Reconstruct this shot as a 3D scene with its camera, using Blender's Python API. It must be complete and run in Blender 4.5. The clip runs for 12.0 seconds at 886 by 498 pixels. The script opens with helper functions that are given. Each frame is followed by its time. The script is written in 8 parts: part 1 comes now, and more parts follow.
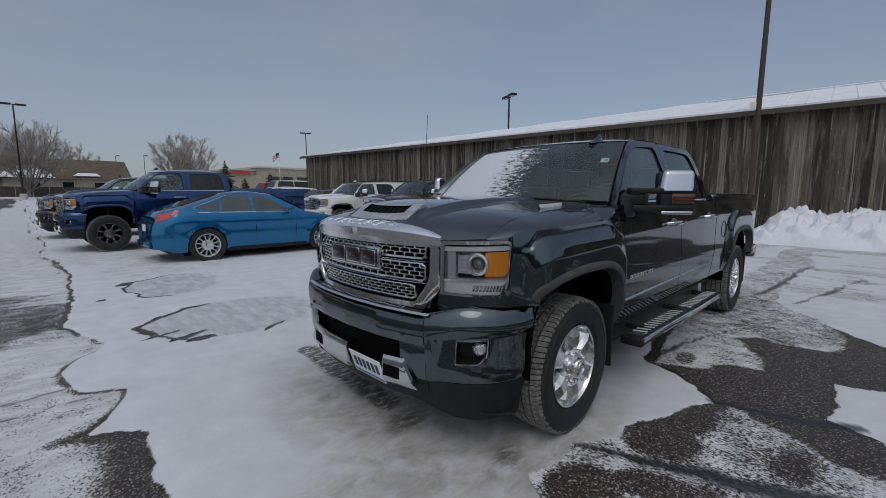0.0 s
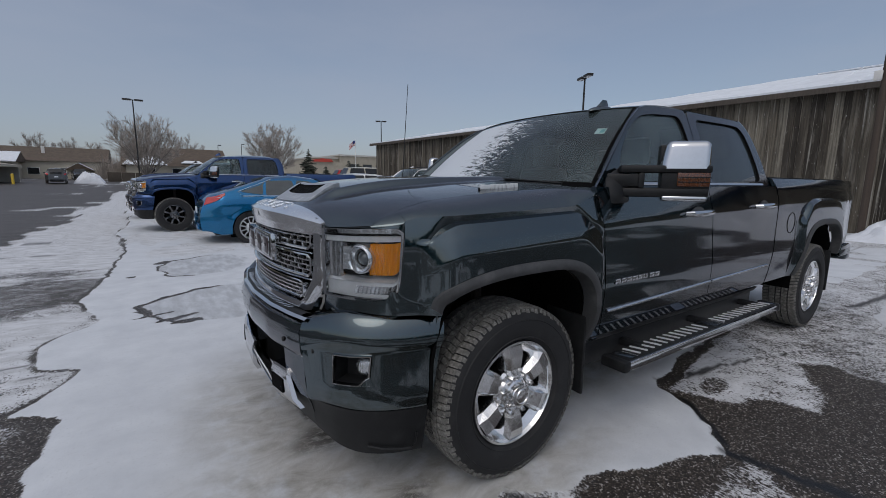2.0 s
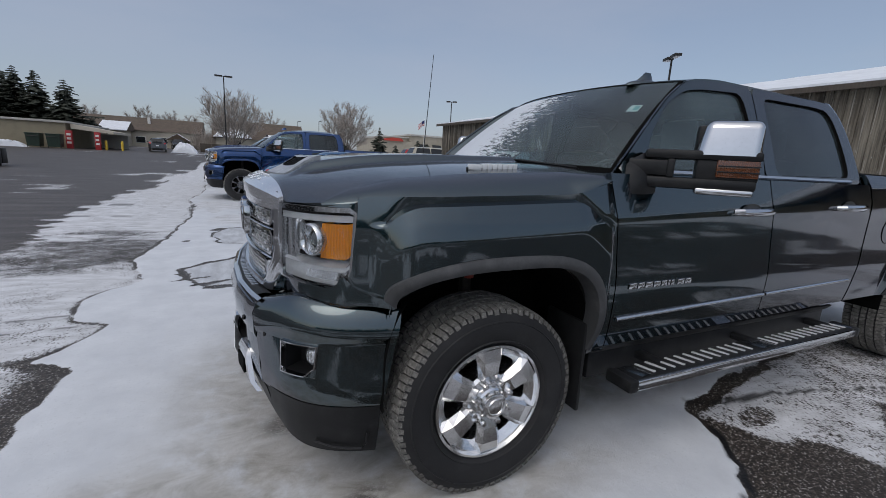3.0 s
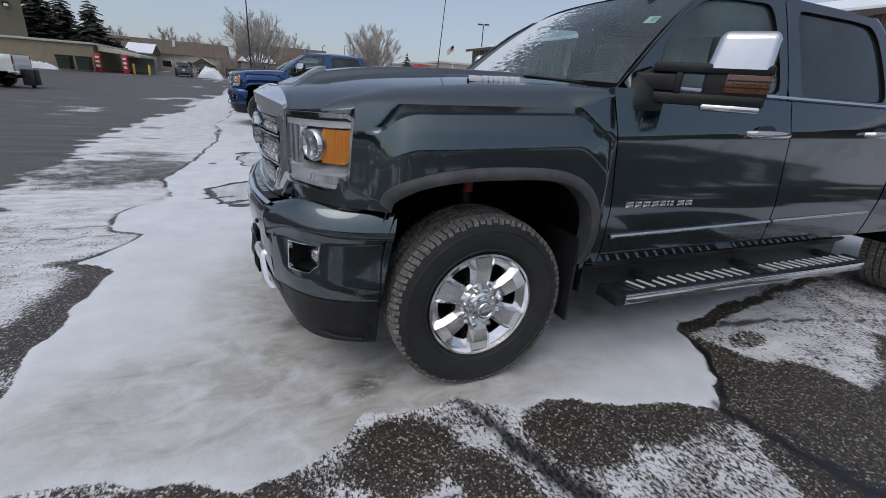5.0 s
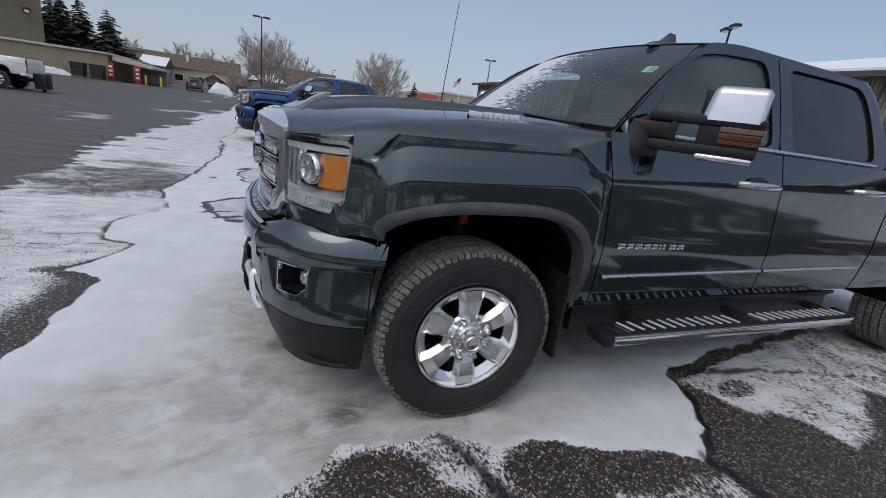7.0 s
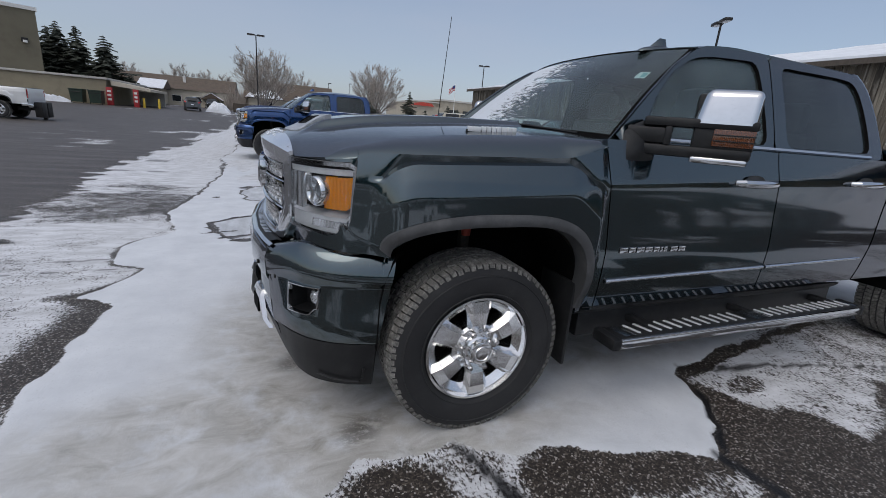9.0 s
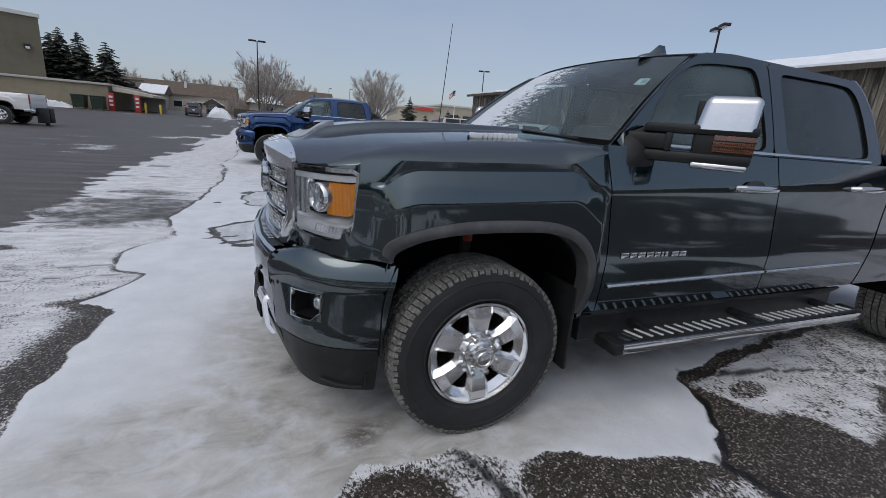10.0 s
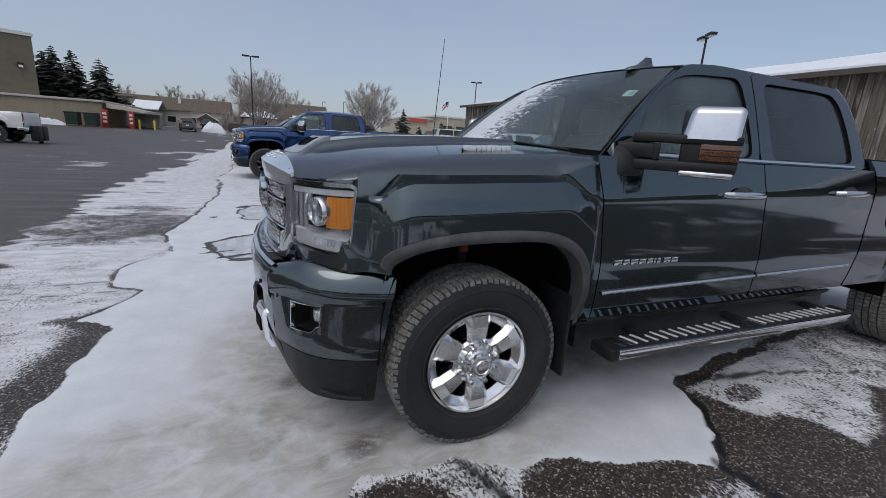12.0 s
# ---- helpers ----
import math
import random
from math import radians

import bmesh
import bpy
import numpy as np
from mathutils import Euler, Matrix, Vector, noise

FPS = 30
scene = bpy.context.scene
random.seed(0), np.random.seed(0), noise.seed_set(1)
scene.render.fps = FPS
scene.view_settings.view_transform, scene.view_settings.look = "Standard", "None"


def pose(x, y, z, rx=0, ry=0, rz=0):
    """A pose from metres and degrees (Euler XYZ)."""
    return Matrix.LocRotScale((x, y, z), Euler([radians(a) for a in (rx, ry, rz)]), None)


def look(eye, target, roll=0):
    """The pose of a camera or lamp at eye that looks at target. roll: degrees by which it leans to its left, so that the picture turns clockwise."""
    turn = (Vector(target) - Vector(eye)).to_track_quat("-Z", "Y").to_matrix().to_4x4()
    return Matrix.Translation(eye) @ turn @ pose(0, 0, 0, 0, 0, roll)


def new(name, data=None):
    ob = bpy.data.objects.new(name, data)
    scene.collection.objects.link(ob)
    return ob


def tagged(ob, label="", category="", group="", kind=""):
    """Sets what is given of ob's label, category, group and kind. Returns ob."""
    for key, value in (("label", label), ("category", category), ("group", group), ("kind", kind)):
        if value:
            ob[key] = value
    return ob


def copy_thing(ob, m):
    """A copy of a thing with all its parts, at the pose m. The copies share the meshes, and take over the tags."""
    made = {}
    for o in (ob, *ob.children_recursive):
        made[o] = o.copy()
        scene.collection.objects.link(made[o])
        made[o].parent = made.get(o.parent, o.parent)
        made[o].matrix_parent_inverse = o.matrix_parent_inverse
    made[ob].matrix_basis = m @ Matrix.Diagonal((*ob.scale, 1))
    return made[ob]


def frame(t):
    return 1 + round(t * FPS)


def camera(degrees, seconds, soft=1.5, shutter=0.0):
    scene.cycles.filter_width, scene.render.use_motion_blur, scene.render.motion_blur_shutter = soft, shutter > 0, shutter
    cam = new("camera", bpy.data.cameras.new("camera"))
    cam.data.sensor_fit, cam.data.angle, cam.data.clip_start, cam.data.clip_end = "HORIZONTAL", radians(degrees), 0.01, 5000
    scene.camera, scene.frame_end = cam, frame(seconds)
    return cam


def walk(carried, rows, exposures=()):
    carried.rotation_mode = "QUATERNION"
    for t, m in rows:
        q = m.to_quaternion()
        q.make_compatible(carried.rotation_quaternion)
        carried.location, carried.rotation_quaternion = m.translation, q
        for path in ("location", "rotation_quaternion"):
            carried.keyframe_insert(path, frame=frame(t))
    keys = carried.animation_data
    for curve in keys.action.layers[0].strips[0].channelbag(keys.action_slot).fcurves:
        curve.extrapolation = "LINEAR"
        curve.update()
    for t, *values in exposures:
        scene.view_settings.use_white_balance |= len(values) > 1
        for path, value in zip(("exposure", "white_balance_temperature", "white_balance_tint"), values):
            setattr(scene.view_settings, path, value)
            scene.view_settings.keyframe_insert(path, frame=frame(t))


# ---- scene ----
cam = camera(91.8, 12.0, soft=0.45)
# the clip's own exposure, in stops: it brightens as the camera turns to the flank
EXPOSURES = [(0.0, -0.06), (1.0, -0.05), (2.0, 0.04), (3.0, 0.26), (3.7, 0.44), (5.3, 0.44), (6.5, 0.42), (9.0, 0.38), (12.0, 0.38)]
PATH = [
    (0, (-2.272, -2.172, 1.418), (-0.88, -0.758, 1.163), 0.3),
    (0.5, (-2.031, -2.155, 1.389), (-0.578, -0.809, 1.112), 1.2),
    (1, (-1.778, -2.187, 1.39), (-0.263, -0.911, 1.116), 1.4),
    (1.5, (-1.53, -2.288, 1.396), (-0.209, -0.815, 1.106), 1.2),
    (2, (-1.335, -2.319, 1.371), (-0.216, -0.691, 1.059), 0.7),
    (2.5, (-1.102, -2.277, 1.366), (-0.029, -0.625, 1.02), 4.3),
    (3, (-0.904, -2.32, 1.361), (-0.046, -0.558, 0.962), 3.2),
    (3.5, (-0.845, -2.425, 1.36), (-0.14, -0.626, 0.844), 1.3),
    (3.7, (-0.853, -2.456, 1.358), (-0.149, -0.657, 0.84), 1.2),
    (5.3, (-0.835, -2.473, 1.288), (-0.09, -0.757, 0.581), 5.2),
    (5.5, (-0.85, -2.473, 1.295), (-0.098, -0.754, 0.602), 5.8),
    (6, (-0.838, -2.488, 1.317), (-0.078, -0.753, 0.674), 6.7),
    (6.5, (-0.823, -2.485, 1.32), (-0.065, -0.731, 0.73), 7.2),
    (7, (-0.818, -2.47, 1.309), (-0.062, -0.71, 0.733), 7.8),
    (9, (-0.841, -2.49, 1.347), (-0.097, -0.717, 0.798), 4.9),
    (9.5, (-0.843, -2.486, 1.351), (-0.1, -0.708, 0.814), 4.9),
    (10, (-0.851, -2.494, 1.353), (-0.108, -0.715, 0.824), 4.8),
    (10.5, (-0.857, -2.517, 1.354), (-0.105, -0.739, 0.832), 4.8),
    (11, (-0.866, -2.538, 1.355), (-0.101, -0.763, 0.842), 4.8),
    (11.5, (-0.869, -2.536, 1.352), (-0.099, -0.76, 0.848), 4.5),
    (12, (-0.867, -2.523, 1.365), (-0.105, -0.738, 0.882), 3.8),
]
walk(cam, [(t, look(eye, target, roll)) for t, eye, target, roll in PATH], EXPOSURES)

# ---------------------------------------------------------------- sky and sun: thin bright haze
SUN_AZIMUTH, SUN_HEIGHT = 236.0, 52.0  # degrees from +y towards +x; above the horizon
world = bpy.data.worlds.new("world")
world.use_nodes = True
scene.world = world
wt = world.node_tree
wt.nodes.clear()
w_out = wt.nodes.new("ShaderNodeOutputWorld")
w_bg = wt.nodes.new("ShaderNodeBackground")
w_sky = wt.nodes.new("ShaderNodeTexSky")
w_sky.sky_type = "NISHITA"
w_sky.sun_disc = False
w_sky.sun_elevation = radians(SUN_HEIGHT)
w_sky.sun_rotation = radians(SUN_AZIMUTH)
w_sky.air_density, w_sky.dust_density, w_sky.ozone_density = 1.0, 1.6, 1.5
# thin cloud: soft grey veils over the blue
w_co = wt.nodes.new("ShaderNodeTexCoord")
w_map = wt.nodes.new("ShaderNodeMapping")
w_map.inputs["Scale"].default_value = (1.0, 1.0, 3.2)
w_cl = wt.nodes.new("ShaderNodeTexNoise")
w_cl.inputs["Scale"].default_value, w_cl.inputs["Detail"].default_value, w_cl.inputs["Roughness"].default_value = 1.7, 6.0, 0.55
w_rng = wt.nodes.new("ShaderNodeMapRange")
w_rng.inputs["From Min"].default_value, w_rng.inputs["From Max"].default_value = 0.40, 0.72
w_rng.inputs["To Min"].default_value, w_rng.inputs["To Max"].default_value = 0.42, 0.68
w_mix = wt.nodes.new("ShaderNodeMix")
w_mix.data_type = "RGBA"
w_mix.inputs[7].default_value = (3.66, 4.08, 5.1, 1)
w_bg.inputs[1].default_value = 0.089
wt.links.new(w_co.outputs["Generated"], w_map.inputs[0])
wt.links.new(w_map.outputs[0], w_cl.inputs["Vector"])
wt.links.new(w_cl.outputs["Fac"], w_rng.inputs["Value"])
wt.links.new(w_rng.outputs[0], w_mix.inputs[0])
wt.links.new(w_sky.outputs[0], w_mix.inputs[6])
# the cloud veil is brightest overhead, towards the sun's side
a, h = radians(SUN_AZIMUTH), radians(SUN_HEIGHT)
TO_SUN = (math.sin(a) * math.cos(h), math.cos(a) * math.cos(h), math.sin(h))
w_dot = wt.nodes.new("ShaderNodeVectorMath")
w_dot.operation = "DOT_PRODUCT"
w_dot.inputs[1].default_value = (-0.30, -0.30, 0.905)
w_pos = wt.nodes.new("ShaderNodeMath")
w_pos.operation = "MAXIMUM"
w_pos.inputs[1].default_value = 0.0
w_pow = wt.nodes.new("ShaderNodeMath")
w_pow.operation = "POWER"
w_pow.inputs[1].default_value = 3.0
w_glow = wt.nodes.new("ShaderNodeMix")
w_glow.data_type, w_glow.blend_type = "RGBA", "ADD"
w_glow.inputs[7].default_value = (6.5, 6.1, 5.6, 1)
wt.links.new(w_co.outputs["Generated"], w_dot.inputs[0])
wt.links.new(w_dot.outputs["Value"], w_pos.inputs[0])
wt.links.new(w_pos.outputs[0], w_pow.inputs[0])
wt.links.new(w_pow.outputs[0], w_glow.inputs[0])
wt.links.new(w_mix.outputs[2], w_glow.inputs[6])
wt.links.new(w_glow.outputs[2], w_bg.inputs[0])
wt.links.new(w_bg.outputs[0], w_out.inputs[0])
sun = new("sun", bpy.data.lights.new("sun", "SUN"))
sun.data.energy, sun.data.angle, sun.data.color = 0.45, radians(38), (1.0, 0.96, 0.92)
sun.matrix_basis = look(tuple(20 * c for c in TO_SUN), (0, 0, 0))

# ---------------------------------------------------------------- helpers for meshes
def smooth(a, b, x):
    t = min(1.0, max(0.0, (x - a) / (b - a)))
    return t * t * (3 - 2 * t)


def lerp(a, b, t):
    return a + (b - a) * t


def interp(x, xs, ys):
    return float(np.interp(x, xs, ys))


def curve_at(x, xs, ys):
    """A soft curve through knots: linear interpolation averaged over a small window."""
    w = 0.5 * min(b - a for a, b in zip(xs, xs[1:]))
    return float(np.mean(np.interp([x - w, x - w / 2, x, x + w / 2, x + w], xs, ys)))


class Geo:
    """Vertices and faces of one mesh."""

    def __init__(self):
        self.v, self.f = [], []

    def add(self, verts, faces):
        n = len(self.v)
        self.v += [tuple(p) for p in verts]
        self.f += [tuple(i + n for i in f) for f in faces]
        return self

    def grid(self, fn, nu, nv, flip=False):
        pts = [fn(i / nu, j / nv) for i in range(nu + 1) for j in range(nv + 1)]
        k = nv + 1
        fs = [(i * k + j, (i + 1) * k + j, (i + 1) * k + j + 1, i * k + j + 1) for i in range(nu) for j in range(nv)]
        return self.add(pts, [f[::-1] for f in fs] if flip else fs)

    def box(self, x0, x1, y0, y1, z0, z1, r=0.0, m=None):
        """A box with its edges cut back by r."""
        bm = bmesh.new()
        bmesh.ops.create_cube(bm, size=1.0, matrix=Matrix.Translation(((x0 + x1) / 2, (y0 + y1) / 2, (z0 + z1) / 2)) @ Matrix.Diagonal((abs(x1 - x0), abs(y1 - y0), abs(z1 - z0), 1)))
        if r > 0:
            bmesh.ops.bevel(bm, geom=bm.edges[:], offset=r, segments=2, affect="EDGES", profile=0.5)
        return self.bm(bm, m)

    def bm(self, bm, m=None):
        bm.verts.index_update()
        self.add([(m @ v.co if m else v.co) for v in bm.verts], [[v.index for v in f.verts] for f in bm.faces])
        bm.free()
        return self

    def lathe(self, prof, n=32, axis="y", c=(0, 0, 0), closed=False):
        """Turn a profile of (radius, along) round an axis."""
        pts, k = [], len(prof)
        for i in range(n):
            a = 2 * math.pi * i / n
            for r, h in prof:
                s, t = r * math.cos(a), r * math.sin(a)
                pts.append({"y": (c[0] + s, c[1] + h, c[2] + t), "z": (c[0] + s, c[1] + t, c[2] + h), "x": (c[0] + h, c[1] + s, c[2] + t)}[axis])
        fs = []
        for i in range(n):
            j = (i + 1) % n
            for q in range(k - 1 if not closed else k):
                w = (q + 1) % k
                fs.append((i * k + q, i * k + w, j * k + w, j * k + q))
        return self.add(pts, fs)

    def tube(self, pts, r, n=8, cap=True):
        """A pipe along points; r a number or one radius a point."""
        pts = [Vector(p) for p in pts]
        rs = r if isinstance(r, (list, tuple)) else [r] * len(pts)
        base, out = len(self.v), []
        for i, p in enumerate(pts):
            d = (pts[min(i + 1, len(pts) - 1)] - pts[max(i - 1, 0)]).normalized()
            a = d.cross(Vector((0, 0, 1)) if abs(d.z) < 0.9 else Vector((1, 0, 0))).normalized()
            b = d.cross(a)
            out += [tuple(p + rs[i] * (a * math.cos(2 * math.pi * q / n) + b * math.sin(2 * math.pi * q / n))) for q in range(n)]
        fs = [(i * n + q, i * n + (q + 1) % n, (i + 1) * n + (q + 1) % n, (i + 1) * n + q) for i in range(len(pts) - 1) for q in range(n)]
        if cap:
            fs += [tuple(range(n))[::-1], tuple((len(pts) - 1) * n + q for q in range(n))]
        return self.add(out, fs)

    def ring(self, outer, inner):
        """Faces between two closed loops of equal length."""
        n = len(outer)
        return self.add([*outer, *inner], [(i, (i + 1) % n, n + (i + 1) % n, n + i) for i in range(n)])

    def prism(self, loop, d):
        """A closed loop of points, pushed along d."""
        n, d = len(loop), Vector(d)
        back = [tuple(Vector(p) + d) for p in loop]
        return self.add([*loop, *back], [tuple(range(n)), tuple(range(2 * n - 1, n - 1, -1))] + [(i, n + i, n + (i + 1) % n, (i + 1) % n) for i in range(n)])

    def skirt(self, d):
        """Turn the open edges in by d, to give a panel its thickness."""
        count, spot, same = {}, {}, []
        for x, y, z in self.v:
            same.append(spot.setdefault((round(x * 4000), round(y * 4000), round(z * 4000)), len(same)))
        for f in self.f:
            for a, b in zip(f, f[1:] + f[:1]):
                key = (min(same[a], same[b]), max(same[a], same[b]))
                count[key] = None if key in count else (a, b)
        made, d = {}, Vector(d)
        for e in [e for e in count.values() if e]:
            for i in e:
                if i not in made:
                    made[i] = len(self.v)
                    self.v.append(tuple(Vector(self.v[i]) + d))
            self.f.append((e[1], e[0], made[e[0]], made[e[1]]))
        return self

    def mirror(self):
        g = Geo()
        g.v = [(x, -y, z) for x, y, z in self.v]
        g.f = [f[::-1] for f in self.f]
        return g


def mesh_of(name, g, mat, sharp=38, flat=False):
    me = bpy.data.meshes.new(name)
    me.from_pydata(g.v, [], g.f)
    me.materials.append(mat)
    bm = bmesh.new()
    bm.from_mesh(me)
    bmesh.ops.remove_doubles(bm, verts=bm.verts, dist=0.00015)
    bmesh.ops.dissolve_degenerate(bm, edges=bm.edges, dist=0.0001)
    bmesh.ops.recalc_face_normals(bm, faces=bm.faces)
    bm.to_mesh(me)
    bm.free()
    if not flat:
        me.polygons.foreach_set("use_smooth", [True] * len(me.polygons))
        me.set_sharp_from_angle(angle=radians(sharp))
    return me


def part(name, g, mat, parent=None, label="", sharp=38, flat=False):
    ob = new(name, mesh_of(name, g, mat, sharp, flat))
    ob.parent = parent
    return tagged(ob, label) if label else ob


def thing(name, label, category, m=None, group="", kind=""):
    ob = new(name)
    ob.empty_display_size = 0.2
    if m is not None:
        ob.matrix_basis = m
    return tagged(ob, label, category, group, kind)


def loop_through(pts, n, r=0.03):
    """A closed polygon with rounded corners, resampled to n points."""
    out, k = [], len(pts)
    for i in range(k):
        p, a, b = (Vector(q) for q in (pts[i], pts[i - 1], pts[(i + 1) % k]))
        s = min(r, (a - p).length * 0.45, (b - p).length * 0.45)
        u, w = p + (a - p).normalized() * s, p + (b - p).normalized() * s
        for q in range(7):
            t = q / 6
            out.append(u * (1 - t) ** 2 + p * 2 * t * (1 - t) + w * t * t)
    seg = [(out[(i + 1) % len(out)] - out[i]).length for i in range(len(out))]
    total, res, i, run = sum(seg), [], 0, 0.0
    for q in range(n):
        want = total * q / n
        while run + seg[i] < want:
            run += seg[i]
            i += 1
        res.append(out[i].lerp(out[(i + 1) % len(out)], (want - run) / max(seg[i], 1e-9)))
    return res

# ---------------------------------------------------------------- materials
def nodes_of(name):
    m = bpy.data.materials.new(name)
    m.use_nodes = True
    t = m.node_tree
    t.nodes.clear()
    out = t.nodes.new("ShaderNodeOutputMaterial")
    return m, t, out


class Net:
    """Short spelling for node trees."""

    def __init__(self, tree):
        self.t = tree

    def n(self, kind, inputs=None, **props):
        node = self.t.nodes.new(kind)
        if "operation" in props:
            node.operation = props["operation"]
        if "use_clamp" in props:
            node.use_clamp = props["use_clamp"]
        if "data_type" in props:
            node.data_type = props["data_type"]
        if "blend_type" in props:
            node.blend_type = props["blend_type"]
        if "interpolation_type" in props:
            node.interpolation_type = props["interpolation_type"]
        if "bands_direction" in props:
            node.bands_direction = props["bands_direction"]
        if "attribute_name" in props:
            node.attribute_name = props["attribute_name"]
        for k, v in (inputs or {}).items():
            if isinstance(v, bpy.types.NodeSocket):
                self.t.links.new(v, node.inputs[k])
            else:
                node.inputs[k].default_value = v
        return node

    def coords(self):
        return self.n("ShaderNodeTexCoord").outputs["Object"]

    def noise(self, vec, scale, detail=4, rough=0.55, dist=0.0):
        return self.n("ShaderNodeTexNoise", {"Vector": vec, "Scale": scale, "Detail": detail, "Roughness": rough, "Distortion": dist}).outputs["Fac"]

    def scaled(self, vec, s, off=(0, 0, 0)):
        return self.n("ShaderNodeMapping", {"Vector": vec, "Scale": s, "Location": off}).outputs[0]

    def ramp(self, fac, stops, mode="LINEAR"):
        r = self.n("ShaderNodeValToRGB", {"Fac": fac})
        r.color_ramp.interpolation = mode
        while len(r.color_ramp.elements) < len(stops):
            r.color_ramp.elements.new(0.5)
        for e, (p, c) in zip(r.color_ramp.elements, stops):
            e.position, e.color = p, (*c, 1) if len(c) == 3 else c
        return r.outputs["Color"]

    def math(self, op, a, b=0.0, c=0.0, clamp=False):
        return self.n("ShaderNodeMath", {0: a, 1: b, 2: c}, operation=op, use_clamp=clamp).outputs[0]

    def step(self, fac, a, b):
        """0 below a, 1 above b, soft in between."""
        return self.n("ShaderNodeMapRange", {"Value": fac, "From Min": a, "From Max": b}, interpolation_type="SMOOTHSTEP").outputs[0]

    def mix(self, fac, a, b, mode="MIX"):
        n = self.n("ShaderNodeMix", {"Factor": fac}, data_type="RGBA", blend_type=mode)
        for k, v in ((6, a), (7, b)):
            if isinstance(v, bpy.types.NodeSocket):
                self.t.links.new(v, n.inputs[k])
            else:
                n.inputs[k].default_value = (*v, 1) if len(v) == 3 else v
        return n.outputs[2]

    def bump(self, h, strength=0.3, dist=0.01):
        return self.n("ShaderNodeBump", {"Height": h, "Strength": strength, "Distance": dist}).outputs[0]


def surface(name, col, rough=0.5, metal=0.0, var=0.12, scale=6.0, grain=90.0, bump=0.0, coat=0.0, spec=0.5, dirt=None, dirt_amount=0.0, stretch=(1, 1, 1)):
    """A plain stuff with variation of colour and roughness at two scales, and dirt if given."""
    m, t, out = nodes_of(name)
    q = Net(t)
    vec = q.scaled(q.coords(), stretch)
    big, fine = q.noise(vec, scale, 5), q.noise(vec, grain, 3)
    f = q.math("ADD", q.math("MULTIPLY", big, 0.6), q.math("MULTIPLY", fine, 0.4))
    c = q.ramp(f, [(0.3, tuple(x * (1 - var) for x in col)), (0.7, tuple(min(1, x * (1 + var)) for x in col))])
    r = q.math("ADD", rough, q.math("MULTIPLY", q.math("SUBTRACT", f, 0.5), 0.35 * rough), clamp=True)
    if dirt:
        k = q.math("MULTIPLY", q.step(q.noise(vec, scale * 1.7, 8, 0.65), 0.45, 0.72), dirt_amount)
        c = q.mix(k, c, dirt)
        r = q.math("ADD", r, q.math("MULTIPLY", k, 0.4), clamp=True)
    b = q.n("ShaderNodeBsdfPrincipled", {"Base Color": c, "Roughness": r, "Metallic": metal, "Coat Weight": coat, "Coat Roughness": 0.03, "Specular IOR Level": spec})
    if bump:
        t.links.new(q.bump(f, bump, 0.004), b.inputs["Normal"])
    t.links.new(b.outputs[0], out.inputs[0])
    return m


def car_paint(name, col, flake=(0.3, 0.4, 0.5), dirt=0.25, metal=0.35, gloss=0.30, ior=1.5):
    """Metallic paint under clear coat, with road salt low down in loose stains."""
    m, t, out = nodes_of(name)
    q = Net(t)
    vec = q.coords()
    fl = q.n("ShaderNodeTexVoronoi", {"Vector": vec, "Scale": 900.0}).outputs["Color"]
    c = q.mix(q.math("MULTIPLY", q.n("ShaderNodeSeparateColor", {0: fl}).outputs[0], 0.35), col, tuple(min(1, a + 0.05 * b) for a, b in zip(col, flake)))
    salt = q.math("MULTIPLY", q.step(q.noise(q.scaled(vec, (1, 1, 0.6)), 7.0, 9, 0.7), 0.52, 0.78), dirt)
    specks = q.step(q.noise(vec, 160.0, 2), 0.70, 0.76)
    salt = q.math("MAXIMUM", salt, q.math("MULTIPLY", specks, min(0.5, dirt * 2)))
    c = q.mix(salt, c, (0.36, 0.37, 0.37))
    b = q.n("ShaderNodeBsdfPrincipled", {"Base Color": c, "Metallic": q.math("MULTIPLY", q.math("SUBTRACT", 1.0, salt), metal), "Roughness": q.math("ADD", gloss, q.math("MULTIPLY", salt, 0.3)), "Coat Weight": q.math("SUBTRACT", 1.0, q.math("MULTIPLY", salt, 0.7)), "Coat Roughness": q.math("ADD", 0.05, q.math("MULTIPLY", salt, 0.3)), "Specular IOR Level": 0.1, "Specular Tint": (0.25, 0.3, 0.34, 1), "Coat IOR": ior})
    wave = q.noise(vec, 2.2, 2)
    t.links.new(q.bump(wave, 0.05, 0.02), b.inputs["Coat Normal"])
    t.links.new(b.outputs[0], out.inputs[0])
    return m


